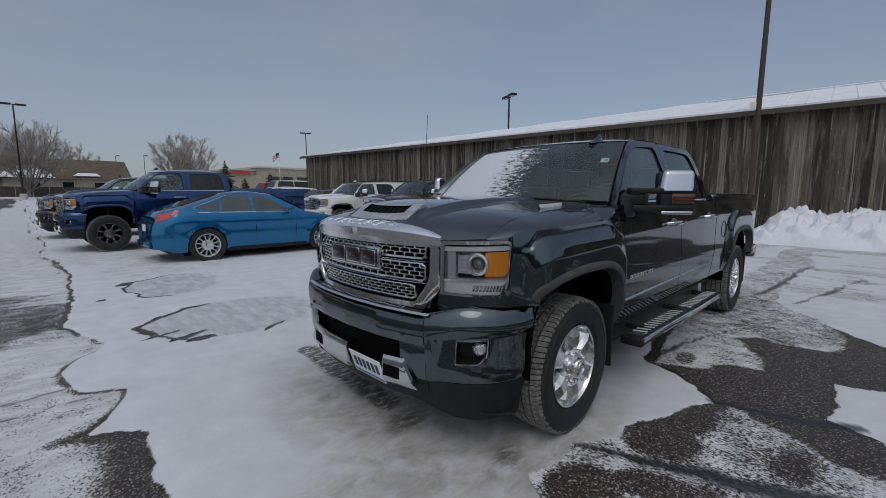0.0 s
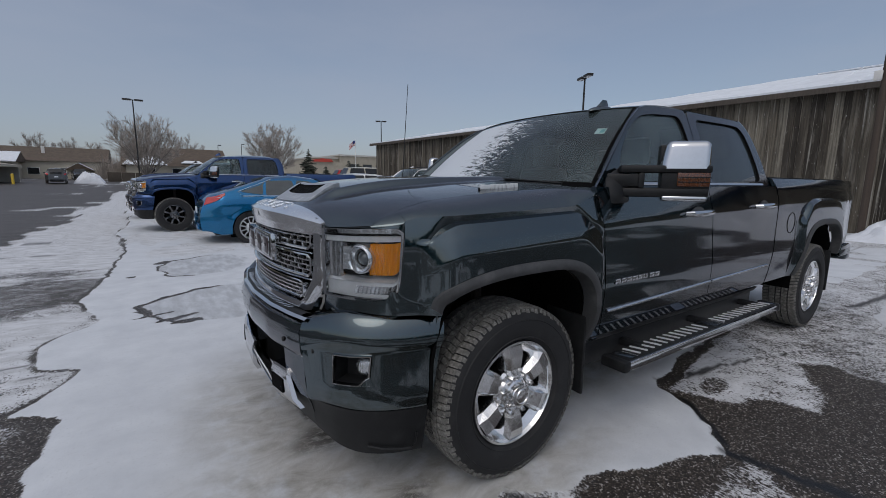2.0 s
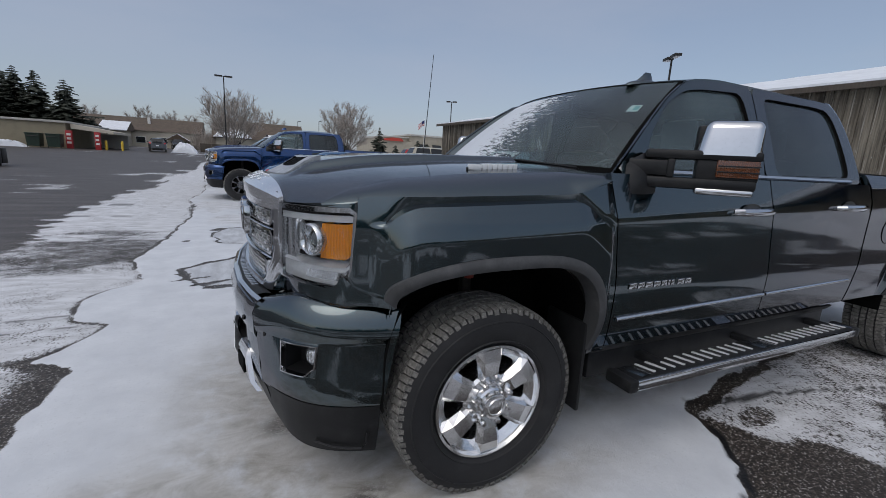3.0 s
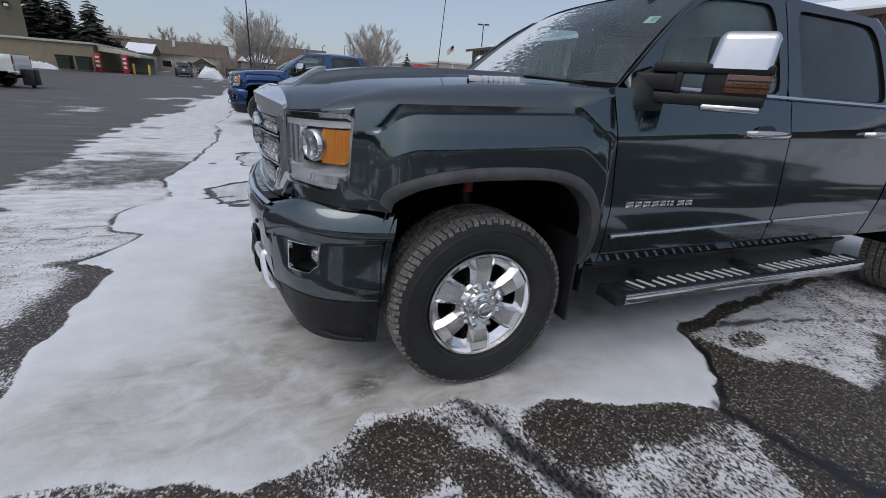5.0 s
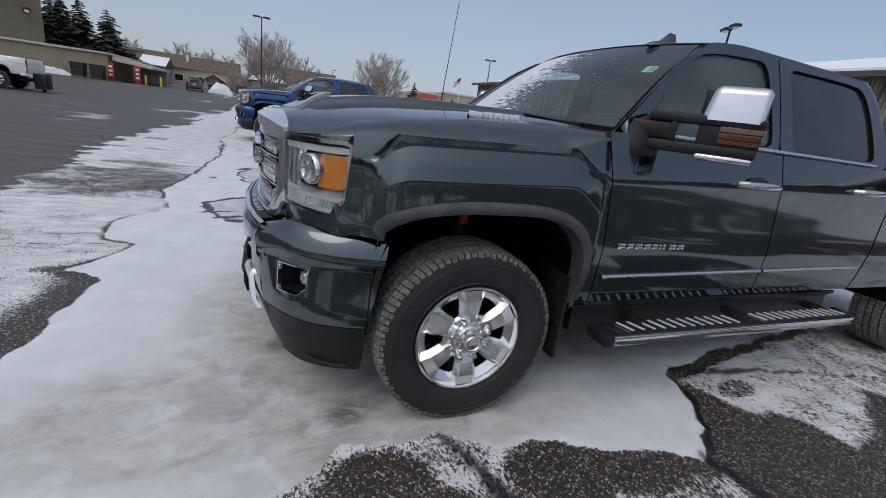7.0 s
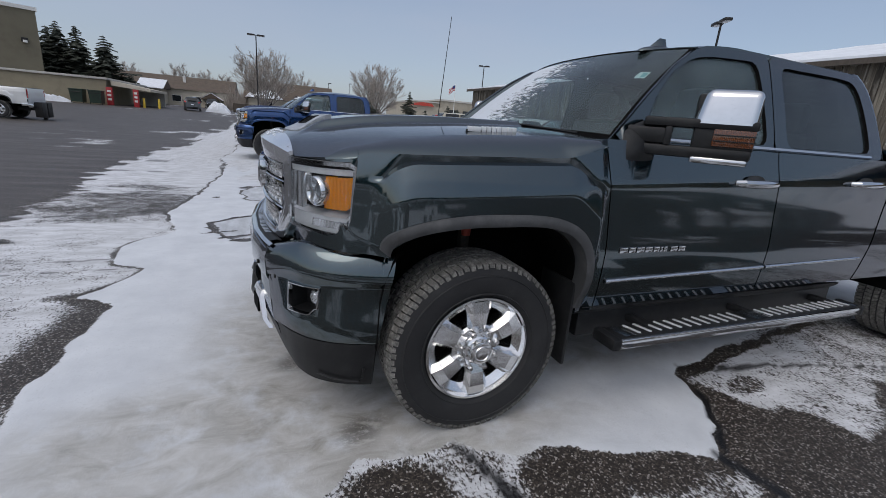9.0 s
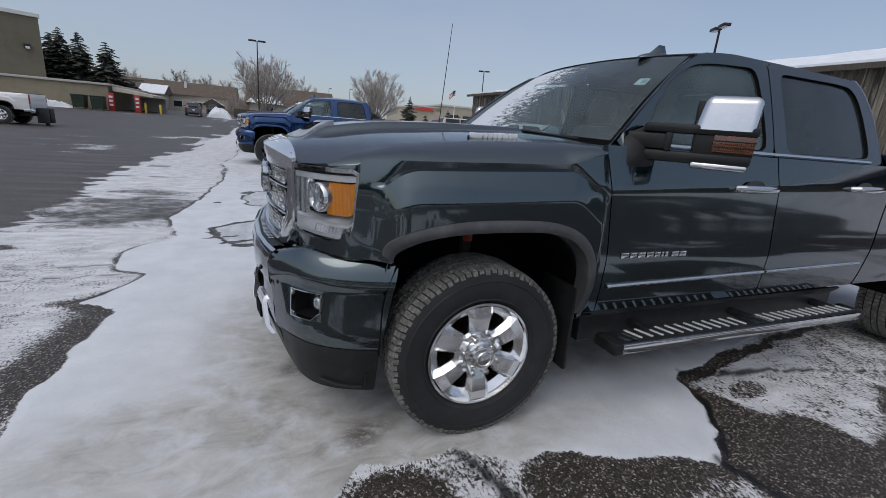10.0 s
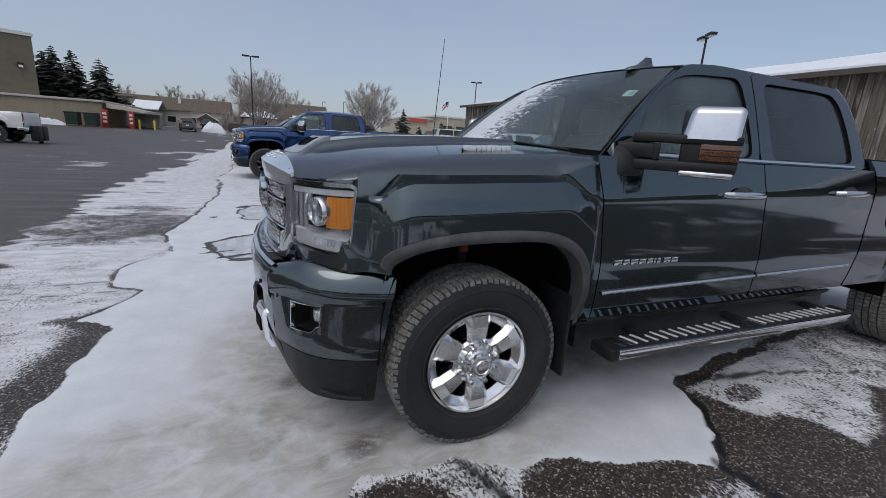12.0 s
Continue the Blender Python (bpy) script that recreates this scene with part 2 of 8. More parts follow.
def glass(name, tint, gloss=0.0, dust_sheen=0.0):
    """A thin pane: tinted clear with a mirror's share by Fresnel."""
    m, t, out = nodes_of(name)
    q = Net(t)
    clear = q.n("ShaderNodeBsdfTransparent", {0: (*tint, 1)})
    shine = q.n("ShaderNodeBsdfGlossy", {"Color": (0.95, 0.97, 1, 1), "Roughness": 0.01 + gloss})
    k = q.n("ShaderNodeFresnel", {"IOR": 1.5}).outputs[0]
    mixed = q.n("ShaderNodeMixShader", {0: k, 1: clear.outputs[0], 2: shine.outputs[0]})
    if dust_sheen:
        # pale film: thin dust, and the mirrored sky's sheen put into its colour
        dust = q.n("ShaderNodeBsdfDiffuse", {0: (0.34, 0.46, 0.48, 1)})
        d = q.math("MULTIPLY", q.step(q.noise(q.coords(), 3.0, 7, 0.6), 0.1, 0.8), dust_sheen)
        mixed = q.n("ShaderNodeMixShader", {0: d, 1: mixed.outputs[0], 2: dust.outputs[0]})
    t.links.new(mixed.outputs[0], out.inputs[0])
    return m


def lens_glass(name, col, glow=0.1):
    """Coloured lamp plastic over a bright reflector."""
    m, t, out = nodes_of(name)
    q = Net(t)
    ribs = q.n("ShaderNodeTexWave", {"Vector": q.coords(), "Scale": 70.0, "Distortion": 0.4}, bands_direction="X").outputs["Fac"]
    c = q.mix(ribs, tuple(x * 0.82 for x in col), col)
    b = q.n("ShaderNodeBsdfPrincipled", {"Base Color": c, "Roughness": 0.2, "Metallic": glow, "Coat Weight": 1.0, "Coat Roughness": 0.02})
    t.links.new(q.bump(ribs, 0.5, 0.004), b.inputs["Normal"])
    t.links.new(b.outputs[0], out.inputs[0])
    return m


CHROME = surface("chrome", (0.62, 0.63, 0.645), 0.07, 1.0, 0.03, 9, 60, dirt=(0.45, 0.45, 0.44), dirt_amount=0.10)
SATIN = surface("satin_trim", (0.55, 0.57, 0.6), 0.25, 1.0, 0.05, 8, 80)
RUBBER = surface("tyre_rubber", (0.017, 0.017, 0.018), 0.75, 0, 0.3, 5, 120, 0.25, dirt=(0.10, 0.10, 0.10), dirt_amount=0.14)
TREAD = surface("tyre_tread", (0.135, 0.130, 0.120), 0.85, 0, 0.6, 30, 160, 0.6, dirt=(0.36, 0.35, 0.32), dirt_amount=0.8)
PLASTIC = surface("black_plastic", (0.011, 0.0115, 0.0125), 0.45, 0, 0.25, 6, 200, 0.2, spec=0.3, dirt=(0.10, 0.10, 0.10), dirt_amount=0.12)
TRIM = surface("grey_arch_trim", (0.050, 0.051, 0.053), 0.55, 0, 0.15, 6, 220, 0.15, dirt=(0.2, 0.2, 0.2), dirt_amount=0.25)
# near black: seals and seams, plus shade inside openings put into the colour
DARK = surface("seal_and_void_shade", (0.003, 0.003, 0.003), 0.9, 0, 0.3, 8, spec=0.1)
UNDER = surface("underbody_steel", (0.03, 0.026, 0.023), 0.7, 0.2, 0.5, 12, 70, 0.3, dirt=(0.12, 0.09, 0.07), dirt_amount=0.5)
GLASS_CLEAR = glass("window_glass", (0.74, 0.84, 0.82), 0, 0.28)
GLASS_SHADE = glass("windscreen_glass", (0.68, 0.78, 0.78), 0, 0.13)
GLASS_DARK = glass("privacy_glass", (0.10, 0.115, 0.12), 0, 0.07)
LENS = glass("lamp_lens", (0.93, 0.95, 0.96))
AMBER = lens_glass("amber_lens", (0.98, 0.34, 0.004), 0.0)
AMBER_DARK = lens_glass("dim_amber_lens", (0.13, 0.034, 0.005))
RED = lens_glass("red_lens", (0.55, 0.02, 0.02))
CLEAR = lens_glass("clear_lens", (0.74, 0.76, 0.78), 0.8)
CLOTH = surface("seat_leather", (0.02, 0.02, 0.022), 0.6, 0, 0.2, 8, 120, 0.2)
BADGE_RED = surface("badge_red", (0.022, 0.004, 0.007), 0.3, 0.4, 0.1, coat=1.0)
GRIP = surface("frosted_grip", (0.72, 0.73, 0.75), 0.4, 0.3, 0.2, 20, 90)
PAPER = surface("sticker_paper", (0.72, 0.8, 0.78), 0.6, 0, 0.05)
INK = surface("dark_ink", (0.03, 0.04, 0.06), 0.5, 0, 0.1)
PLATE = surface("plate_white", (0.75, 0.77, 0.79), 0.4, 0, 0.06, dirt=(0.4, 0.4, 0.4), dirt_amount=0.3)

# ---------------------------------------------------------------- the pickup truck: x runs to its tail from the front axle, y to its right, z up
WHEELBASE = 3.904
TYRE_R = 0.410


def flare_crease(x):
    """The height of the sharp upper edge of the front flare."""
    turn = min(0.125, max(0.0, -0.33 - x))
    return 1.210 + 0.036 * (x + 0.26) - 0.15 + math.sqrt(0.0225 - turn * turn) - 0.13 * smooth(0.32, 0.56, x)


def half_width(x, z):
    """Half the width of the body at a place along it and a height, flares included."""
    w = 1.0 - 0.055 * (max(0.0, 0.97 - z) / 0.47) ** 2.6 + 0.004 * smooth(0.72, 0.84, z) * (1 - smooth(0.84, 1.02, z))
    d = z - 1.156 - 0.035 * min(2.4, max(0.0, x - 0.58))
    w -= 0.135 * (d + math.sqrt(d * d + 0.00003 + 0.004 * smooth(0.34, 0.50, -x)))
    if x < -0.2:
        w -= 1.000 - curve_at(x, (-0.95, -0.75, -0.66, -0.60, -0.54, -0.48, -0.40, -0.30, -0.20), (0.58, 0.76, 0.858, 0.898, 0.925, 0.950, 0.977, 0.995, 1.000))
    d = x
    if -0.6 < d < 0.6:
        side = smooth(-0.51, -0.375, d) * (1 - smooth(0.50, 0.555, d))
        top = flare_crease(d)
        # vertical below, leaning in above the wheel, then a small ledge
        k = z - (top - 0.115)
        b = 0.052 - 0.12 * (k + math.sqrt(k * k + 0.00002)) + 0.10 * max(0.0, z - 1.16)
        w += side * max(0.0, b) * (1 - min(1.0, max(0.0, (z - top) / 0.007))) * smooth(0.45, 0.75, z)
        # upright band above the ledge
        w += side * 0.27 * max(0.0, min(z, top + 0.05) - top - 0.007) - side * 0.006 * min(1.0, max(0.0, (z - top) / 0.007))
    d = x - WHEELBASE
    if abs(d) < 0.7:
        side = smooth(-0.60, -0.53, d) * (1 - smooth(0.57, 0.62, d))
        top = 1.252 - 0.035 * smooth(0.22, 0.50, abs(d)) - 0.13 * smooth(0.40, 0.56, abs(d))
        k = min(1.0, max(0.0, (top - z) / 0.085))
        w += 0.042 * side * math.sqrt(1 - (1 - k) ** 2) * smooth(0.45, 0.75, z)
    if x > 4.55:
        w -= 0.04 * smooth(4.55, 4.98, x)
    return w


def upper_width(z, x=1.5):
    """Half the width of the glasshouse at a height."""
    s = z - 1.345
    return 0.938 - 0.29 * s - 0.16 * s * s - 0.03 * smooth(2.2, 2.85, x) * s


def hood_front(y):
    """The bonnet's front edge in plan: along the grille, then back along the lamp."""
    y = abs(y)
    return -0.862 + 0.115 * (min(y, 0.625) / 0.62) ** 2.3 + 0.49 * max(0.0, y - 0.625)


def hood_edge(x):
    """Where the bonnet ends: half width and height."""
    if x < -0.646:
        y = 0.05 if x <= -0.862 else (0.62 * ((x + 0.862) / 0.115) ** (1 / 2.3) if x < -0.7455 else 0.625 + (x + 0.7457) / 0.49)
        y = min(0.828, max(0.05, y))
        return y, interp(y, (0.0, 0.58, 0.637, 0.735, 0.828), (1.222, 1.212, 1.180, 1.188, 1.199))
    return interp(x, (-0.646, -0.50, -0.38, -0.15, 0.0, 0.30, 0.60), (0.828, 0.812, 0.803, 0.805, 0.812, 0.828, 0.845)), curve_at(x, (-0.70, -0.646, -0.596, -0.50, -0.38, -0.146, 0.0, 0.41, 0.60), (1.165, 1.199, 1.228, 1.262, 1.290, 1.313, 1.325, 1.347, 1.352))


def hood_rear(y):
    return 0.40 + 0.22 * abs(y / 0.84) ** 2.2


def hood_height(x, y):
    y = abs(y)
    e, ze = hood_edge(x)
    ridge = curve_at(x, (-0.90, -0.862, -0.78, -0.70, -0.60, -0.45, -0.30, 0.0, 0.30, 0.60), (1.205, 1.222, 1.256, 1.281, 1.303, 1.328, 1.346, 1.368, 1.383, 1.389))
    crown = ze + (ridge - ze) * (1 - min(1.0, y / e) ** 2.6)
    dome = smooth(-0.72, -0.58, x) * (1 - smooth(0.335, 0.395, y))
    return crown + dome * (0.034 - 0.012 * smooth(-0.3, 0.4, x))


def door_split(z):
    """The line between front and rear door."""
    return curve_at(z, (0.45, 0.70, 1.00, 1.24, 1.38, 1.60, 1.90), (1.832, 1.796, 1.745, 1.702, 1.702, 1.708, 1.728))


def arch_height(u, top, n=3.2):
    return max(0.0, 1 - min(1.0, abs(u)) ** n) ** (1 / n)


def door_line(z):
    return curve_at(z, (0.50, 0.90, 1.17, 1.36, 1.45), (0.625, 0.595, 0.560, 0.535, 0.53))


def side_patch(g, left, right, bottom, top, nu=24, nv=22, even=True, crease=None):
    """A piece of flank between two edges, given as functions of height, and a bottom and top, given as functions of u."""

    def at(u, v):
        uu = u if even else lerp(u, 0.5 - 0.5 * math.cos(math.pi * u), 0.55)
        z = lerp(bottom(uu), top(uu), v)
        if crease:
            # rows of faces follow the crease
            m = min(crease(lerp(left(1.1), right(1.1), uu)), top(uu) - 0.022)
            z = lerp(bottom(uu), m, v / 0.75) if v < 0.75 else (lerp(m, m + 0.008, (v - 0.75) / 0.05) if v < 0.8 else lerp(m + 0.008, top(uu), (v - 0.8) / 0.2))
        x = lerp(left(z), right(z), uu)
        return (x, -half_width(x, z), z)

    g.grid(at, nu, nv)


def wheel_pair(parent, chrome_rim, tyre_r, style):
    """One wheel with its tyre, facing -y, its middle at the origin."""
    R, w = tyre_r, 0.272
    h = w / 2
    tyre = Geo().lathe([(0.248, -h + 0.030), (0.258, -h + 0.012), (0.275, -h + 0.002), (0.310, -h - 0.004), (0.345, -h - 0.005), (R - 0.035, -h + 0.003), (R - 0.020, -h + 0.012), (R - 0.010, -h + 0.020), (R - 0.010, h - 0.018), (R - 0.035, h - 0.004), (0.31, h), (0.248, h - 0.03)], 72)
    for r in (0.268, 0.352):
        tyre.lathe([(r - 0.004, -h + (0.006 if r < 0.31 else -0.002)), (r, -h - (0.000 if r < 0.31 else 0.0075)), (r + 0.004, -h + (0.004 if r < 0.31 else -0.002))], 72)
    blocks = Geo()
    n = 84
    for row, (y0, y1, off) in enumerate(((-h + 0.008, -h + 0.056, 0.0), (-h + 0.066, -h + 0.110, 0.5), (-h + 0.120, h - 0.120, 0.2), (h - 0.110, h - 0.066, 0.5), (h - 0.056, h - 0.008, 0.0))):
        for i in range(n):
            a0 = 2 * math.pi * (i + off) / n
            a1 = a0 + 2 * math.pi / n * (0.80 if row in (0, 4) else 0.86)
            lean = 0.018 * (-1 if row % 2 else 1)
            pts = []
            for rr in (R - 0.010, R):
                for a, y in ((a0, y0), (a1, y0 + (0 if row in (0, 4) else 0.004)), (a1 + lean, y1), (a0 + lean, y1)):
                    edge = -0.008 if (row == 0 and y == y0 or row == 4 and y == y1) and rr == R else 0
                    pts.append(((rr + edge) * math.cos(a), y, (rr + edge) * math.sin(a)))
            blocks.add(pts, [(4, 5, 6, 7), (0, 1, 5, 4), (1, 2, 6, 5), (2, 3, 7, 6), (3, 0, 4, 7)])
    # lugs that wrap over the shoulder on to the sidewall
    for i in range(n):
        a0 = 2 * math.pi * i / n
        a1, deep = a0 + 2 * math.pi / n * 0.70, 0.030 if i % 2 else 0.024
        pts = [(rr * math.cos(a), y, rr * math.sin(a)) for rr, y in ((R - 0.007, -h + 0.013), (R - deep, -h + 0.0035), (R - deep - 0.002, -h + 0.014), (R - 0.014, -h + 0.022)) for a in (a0, a1)]
        blocks.add(pts, [(0, 2, 3, 1), (0, 6, 4, 2), (1, 3, 5, 7), (2, 4, 5, 3)])
    rim, spoke_list = Geo(), []
    rim.lathe([(0.250, -h + 0.026), (0.246, -h + 0.012), (0.236, -h + 0.010), (0.230, -h + 0.022), (0.222, -h + 0.036), (0.216, -h + 0.075), (0.212, h - 0.03), (0.24, h - 0.02)], 64)
    spokes = 6 if style == "chrome" else (8 if style == "black" else 12)
    for i in range(spokes):
        a = 2 * math.pi * (i + 0.55) / spokes
        c, s = math.cos(a), math.sin(a)

        def put(r, t, y):
            return (r * c - t * s, y, r * s + t * c)

        if style == "chrome":
            sec = ((0.070, 0.032, -h + 0.030), (0.118, 0.036, -h + 0.012), (0.180, 0.043, -h + 0.006), (0.228, 0.050, -h + 0.016))
        elif style == "black":
            sec = ((0.060, 0.016, -h + 0.05), (0.12, 0.018, -h + 0.03), (0.19, 0.024, -h + 0.02), (0.236, 0.034, -h + 0.02))
        else:
            sec = ((0.05, 0.010, -h + 0.04), (0.12, 0.010, -h + 0.03), (0.19, 0.011, -h + 0.025), (0.236, 0.016, -h + 0.025))
        pts = []
        for r, hw, y in sec:
            e = 1.35 if style == "chrome" else 1.0
            pts += [put(r, -hw * 1.12 * e, y + 0.07), put(r, -hw * e, y + 0.026), put(r, -hw * 0.82, y), put(r, hw * 0.82, y), put(r, hw * e, y + 0.026), put(r, hw * 1.12 * e, y + 0.07)]
        fs = [(k * 6 + q, k * 6 + q + 1, k * 6 + q + 7, k * 6 + q + 6) for k in range(3) for q in range(5)]
        arm = Geo().add(pts, fs)
        spoke_list.append(arm)
    if style == "chrome":
        rim.lathe([(0.230, -h + 0.026), (0.212, -h + 0.040), (0.192, -h + 0.054), (0.188, -h + 0.10)], 64)
    rim.lathe([(0.0, -h + 0.026), (0.060, -h + 0.026), (0.100, -h + 0.034), (0.112, -h + 0.045), (0.116, -h + 0.12)], 40)
    hub = Geo()
    if style == "chrome":
        hub.lathe([(0.0, -h - 0.026), (0.040, -h - 0.026), (0.052, -h - 0.021), (0.057, -h - 0.010), (0.058, -h + 0.004), (0.066, -h + 0.010), (0.070, -h + 0.034)], 16)
        hub.lathe([(0.030, -h - 0.0255), (0.033, -h - 0.030), (0.036, -h - 0.0255)], 32)
    else:
        hub.lathe([(0.0, -h + 0.005), (0.03, -h + 0.005), (0.04, -h + 0.03)], 24)
    nuts = []
    k = 8 if style != "silver" else 5
    for i in range(k):
        a = 2 * math.pi * (i + 0.5) / k
        r = 0.089 if k == 8 else 0.055
        nuts.append(Geo().lathe([(0.0, -h - 0.008), (0.009, -h - 0.007), (0.0125, -h + 0.002), (0.0135, -h + 0.034)], 8, c=(r * math.cos(a), 0, r * math.sin(a))))
    disc = Geo().lathe([(0.06, h - 0.06), (0.19, h - 0.06), (0.19, h - 0.04), (0.06, h - 0.04)], 40, closed=True)
    disc.box(0.10, 0.19, h - 0.09, h - 0.01, -0.07, 0.09, 0.01)
    drum = Geo().lathe([(0.0, h - 0.035), (0.22, h - 0.035)], 40)
    mats = {"chrome": WHEEL_CHROME, "black": RIM_BLACK, "silver": RIM_SILVER}
    w = part("wheel", rim, mats[style], parent, sharp=30)
    part("tyre", tyre, RUBBER, w, "dusty black rubber tyre")
    part("tread", blocks, TREAD, w, "salt-dusted tread blocks", flat=True)
    part("hub_cap", hub, mats[style], w)
    for g in spoke_list:
        part("spoke", g, mats[style], w, flat=style == "chrome")
    for g in nuts:
        part("wheel_nut", g, mats[style], w)
    part("brake_disc", disc, UNDER, w)
    part("backplate", drum, DARK, w)
    return w


WHEEL_CHROME = surface("wheel_chrome", (0.80, 0.80, 0.80), 0.17, 1.0, 0.06, 9, 70, dirt=(0.40, 0.39, 0.37), dirt_amount=0.22)
RIM_BLACK = surface("machined_black_rim", (0.17, 0.17, 0.175), 0.22, 0.9, 0.8, 25, 90)
RIM_SILVER = surface("silver_rim", (0.72, 0.73, 0.74), 0.30, 0.7, 0.1, 8, 80)


def set_wheel(w, x, y, flipped=False):
    """A further wheel of the same kind."""
    c = copy_thing(w, pose(x, y, TYRE_R if abs(w.location.z - TYRE_R) < 0.2 else w.location.z, 0, 0, 180 if flipped else 0))
    return c


def lamp_low(u):
    return lerp(0.908, 0.908, u) + 0.055 * smooth(0.86, 1.0, u) ** 1.6


def corner_curve(u, x0, y0, x1, y1):
    """From beside the grille round to the wing: a curve that meets the flank smoothly."""
    xm, ym = x1 - 0.135, y1 - 0.062
    a, b, c = (1 - u) ** 2, 2 * u * (1 - u), u * u
    return a * x0 + b * xm + c * x1, a * y0 + b * ym + c * y1


def lamp_plan(u, v=1.0):
    return corner_curve(u, -0.764, 0.628, lerp(-0.562, -0.545, max(0.0, v) ** 0.7), 0.905)


def lamp_top(u):
    return lerp(1.178, 1.190, u) - 0.016 * smooth(0.92, 1.0, u) ** 2


def lamp_seam(x):
    """The joint between the wing and the panel below the lamp."""
    return 0.886 + 0.066 * min(1.0, max(0.0, (-0.43 - x) / 0.155)) ** 2


def headlamp(parent, side, detail=True):
    """side -1: the truck's left."""

    def at(u, v, d=0.0):
        # u from the grille outwards, v from below to above, d into the body
        x, y = lamp_plan(u, v)
        z = lerp(lamp_low(u), lamp_top(u), v)
        return (x + 0.80 * d, side * (y - 0.55 * d), z)

    def rect(u0, u1, v0, v1, d):
        return lambda a, b: at(lerp(u0, u1, a), lerp(v0, v1, b), d)

    def tray(g, u0, u1, v0, v1, d0, d1, nu=10):
        """A band with its upper and lower returns into the bowl."""
        g.grid(rect(u0, u1, v0, v1, d0), nu, 2)
        for v in (v0, v1):
            g.grid(lambda a, b: at(lerp(u0, u1, a), v, lerp(d0, d1, b)), nu, 1)
        return g

    back = Geo().grid(rect(-0.02, 1.01, -0.03, 1.03, 0.085), 8, 2)
    lamp = part("headlamp", back, LAMP_BACK, parent)
    frame = Geo()
    for u0, u1, v0, v1 in ((0.0, 1.0, 0.945, 1.01), (0.0, 1.0, -0.01, 0.04), (-0.01, 0.035, 0.0, 1.0), (0.968, 1.003, 0.0, 1.0)):
        frame.grid(rect(u0, u1, v0, v1, 0.002), 12, 8)
    part("lamp_frame", frame, CHROME, lamp, "bright chrome lamp surround")
    gap = Geo().grid(rect(0.03, 0.97, 0.912, 0.946, 0.004), 14, 1)
    part("lamp_gasket", gap, DARK, lamp)
    upper = tray(Geo(), 0.03, 0.97, 0.825, 0.912, 0.010, 0.07, 14)
    part("upper_strip", upper, LAMP_WHITE, lamp, "silver upper light bar")
    # flat black sheet painted as the shaded gap below the drum
    part("lamp_pit", Geo().grid(rect(0.20, 0.58, 0.33, 0.42, 0.040), 8, 2), DARK, lamp)
    step = Geo().grid(lambda a, b: at(lerp(0.03, 0.97, a), lerp(0.255, 0.33 + 0.05 * smooth(0.45, 0.62, a), b), lerp(0.012, 0.075, b)), 24, 3)
    part("lamp_divider", step, LAMP_WHITE, lamp, "silver step below the lamps")
    strip = Geo().grid(rect(0.03, 0.97, 0.03, 0.255, 0.018), 22, 4)
    low = part("daylight_strip", strip, LAMP_WHITE, lamp, "clear silver daylight strip")
    for i in range(10):
        u = 0.40 + i * 0.052
        part("light_cell", Geo().grid(lambda a, b: at(u + 0.036 * a + 0.018 * b, lerp(0.09, 0.20, b), 0.010 + 0.006 * a), 2, 2).skirt((0.012, 0, 0)), LAMP_SILVER, low)
    c = Vector(at(0.475, 0.585, 0.026))
    ax = Vector((-0.90, side * 0.43, 0)).normalized()
    turn = ax.to_track_quat("Z", "Y").to_matrix().to_4x4()
    m = Matrix.Translation(c) @ turn

    def turned(prof, n=36):
        g = Geo().lathe(prof, n, "z")
        g.v = [tuple(m @ Vector(p)) for p in g.v]
        return g

    part("reflector", turned([(0.056, -0.05), (0.058, 0.012), (0.057, 0.026), (0.052, 0.032), (0.045, 0.028), (0.037, 0.014), (0.032, 0.002)]), LAMP_SILVER, lamp, "silver projector drum")
    part("projector_lens", turned([(0.0, 0.016), (0.012, 0.014), (0.022, 0.008), (0.029, -0.002), (0.031, -0.012)]), LENS_BALL, lamp, "clear projector lens")
    box = tray(Geo(), 0.20, 0.36, 0.40, 0.74, 0.035, 0.08, 4)
    part("inner_reflector", box, CLEAR, lamp)
    for i in range(4):
        v = 0.45 + 0.075 * i
        part("reflector_rib", Geo().grid(rect(0.21, 0.35, v, v + 0.03, 0.030), 2, 1).skirt((0.01, 0, 0)), LAMP_SILVER, lamp)
    side_band = Geo().grid(rect(0.035, 0.17, 0.25, 0.83, 0.030), 4, 6).skirt((0.03, 0, 0))
    part("inner_band", side_band, LAMP_SILVER, lamp)
    am = Geo().grid(rect(0.575, 0.962, 0.36, 0.80, 0.014), 10, 6)
    am.grid(lambda a, b: at(0.575, lerp(0.36, 0.80, b), lerp(0.014, 0.075, a)), 2, 4)
    part("turn_signal", am, AMBER, lamp, "amber turn signal lens")
    cover = Geo().grid(rect(0.0, 1.0, 0.0, 1.0, -0.006), 14, 8)
    part("lens_cover", cover, LENS, lamp, "clear lens cover").visible_shadow = False
    return lamp


LAMP_SILVER = surface("lamp_silver", (0.80, 0.81, 0.83), 0.10, 0.85, 0.10, 22, 140)
LAMP_WHITE = surface("bright_lamp_plastic", (0.84, 0.85, 0.87), 0.14, 0.35, 0.12, 30, 160, coat=1.0)
LAMP_BACK = surface("lamp_bowl", (0.16, 0.165, 0.17), 0.16, 0.85, 0.4, 14)
LENS_BALL = surface("projector_glass", (0.10, 0.11, 0.12), 0.04, 0.0, 0.3, 8, coat=1.0, spec=1.0)


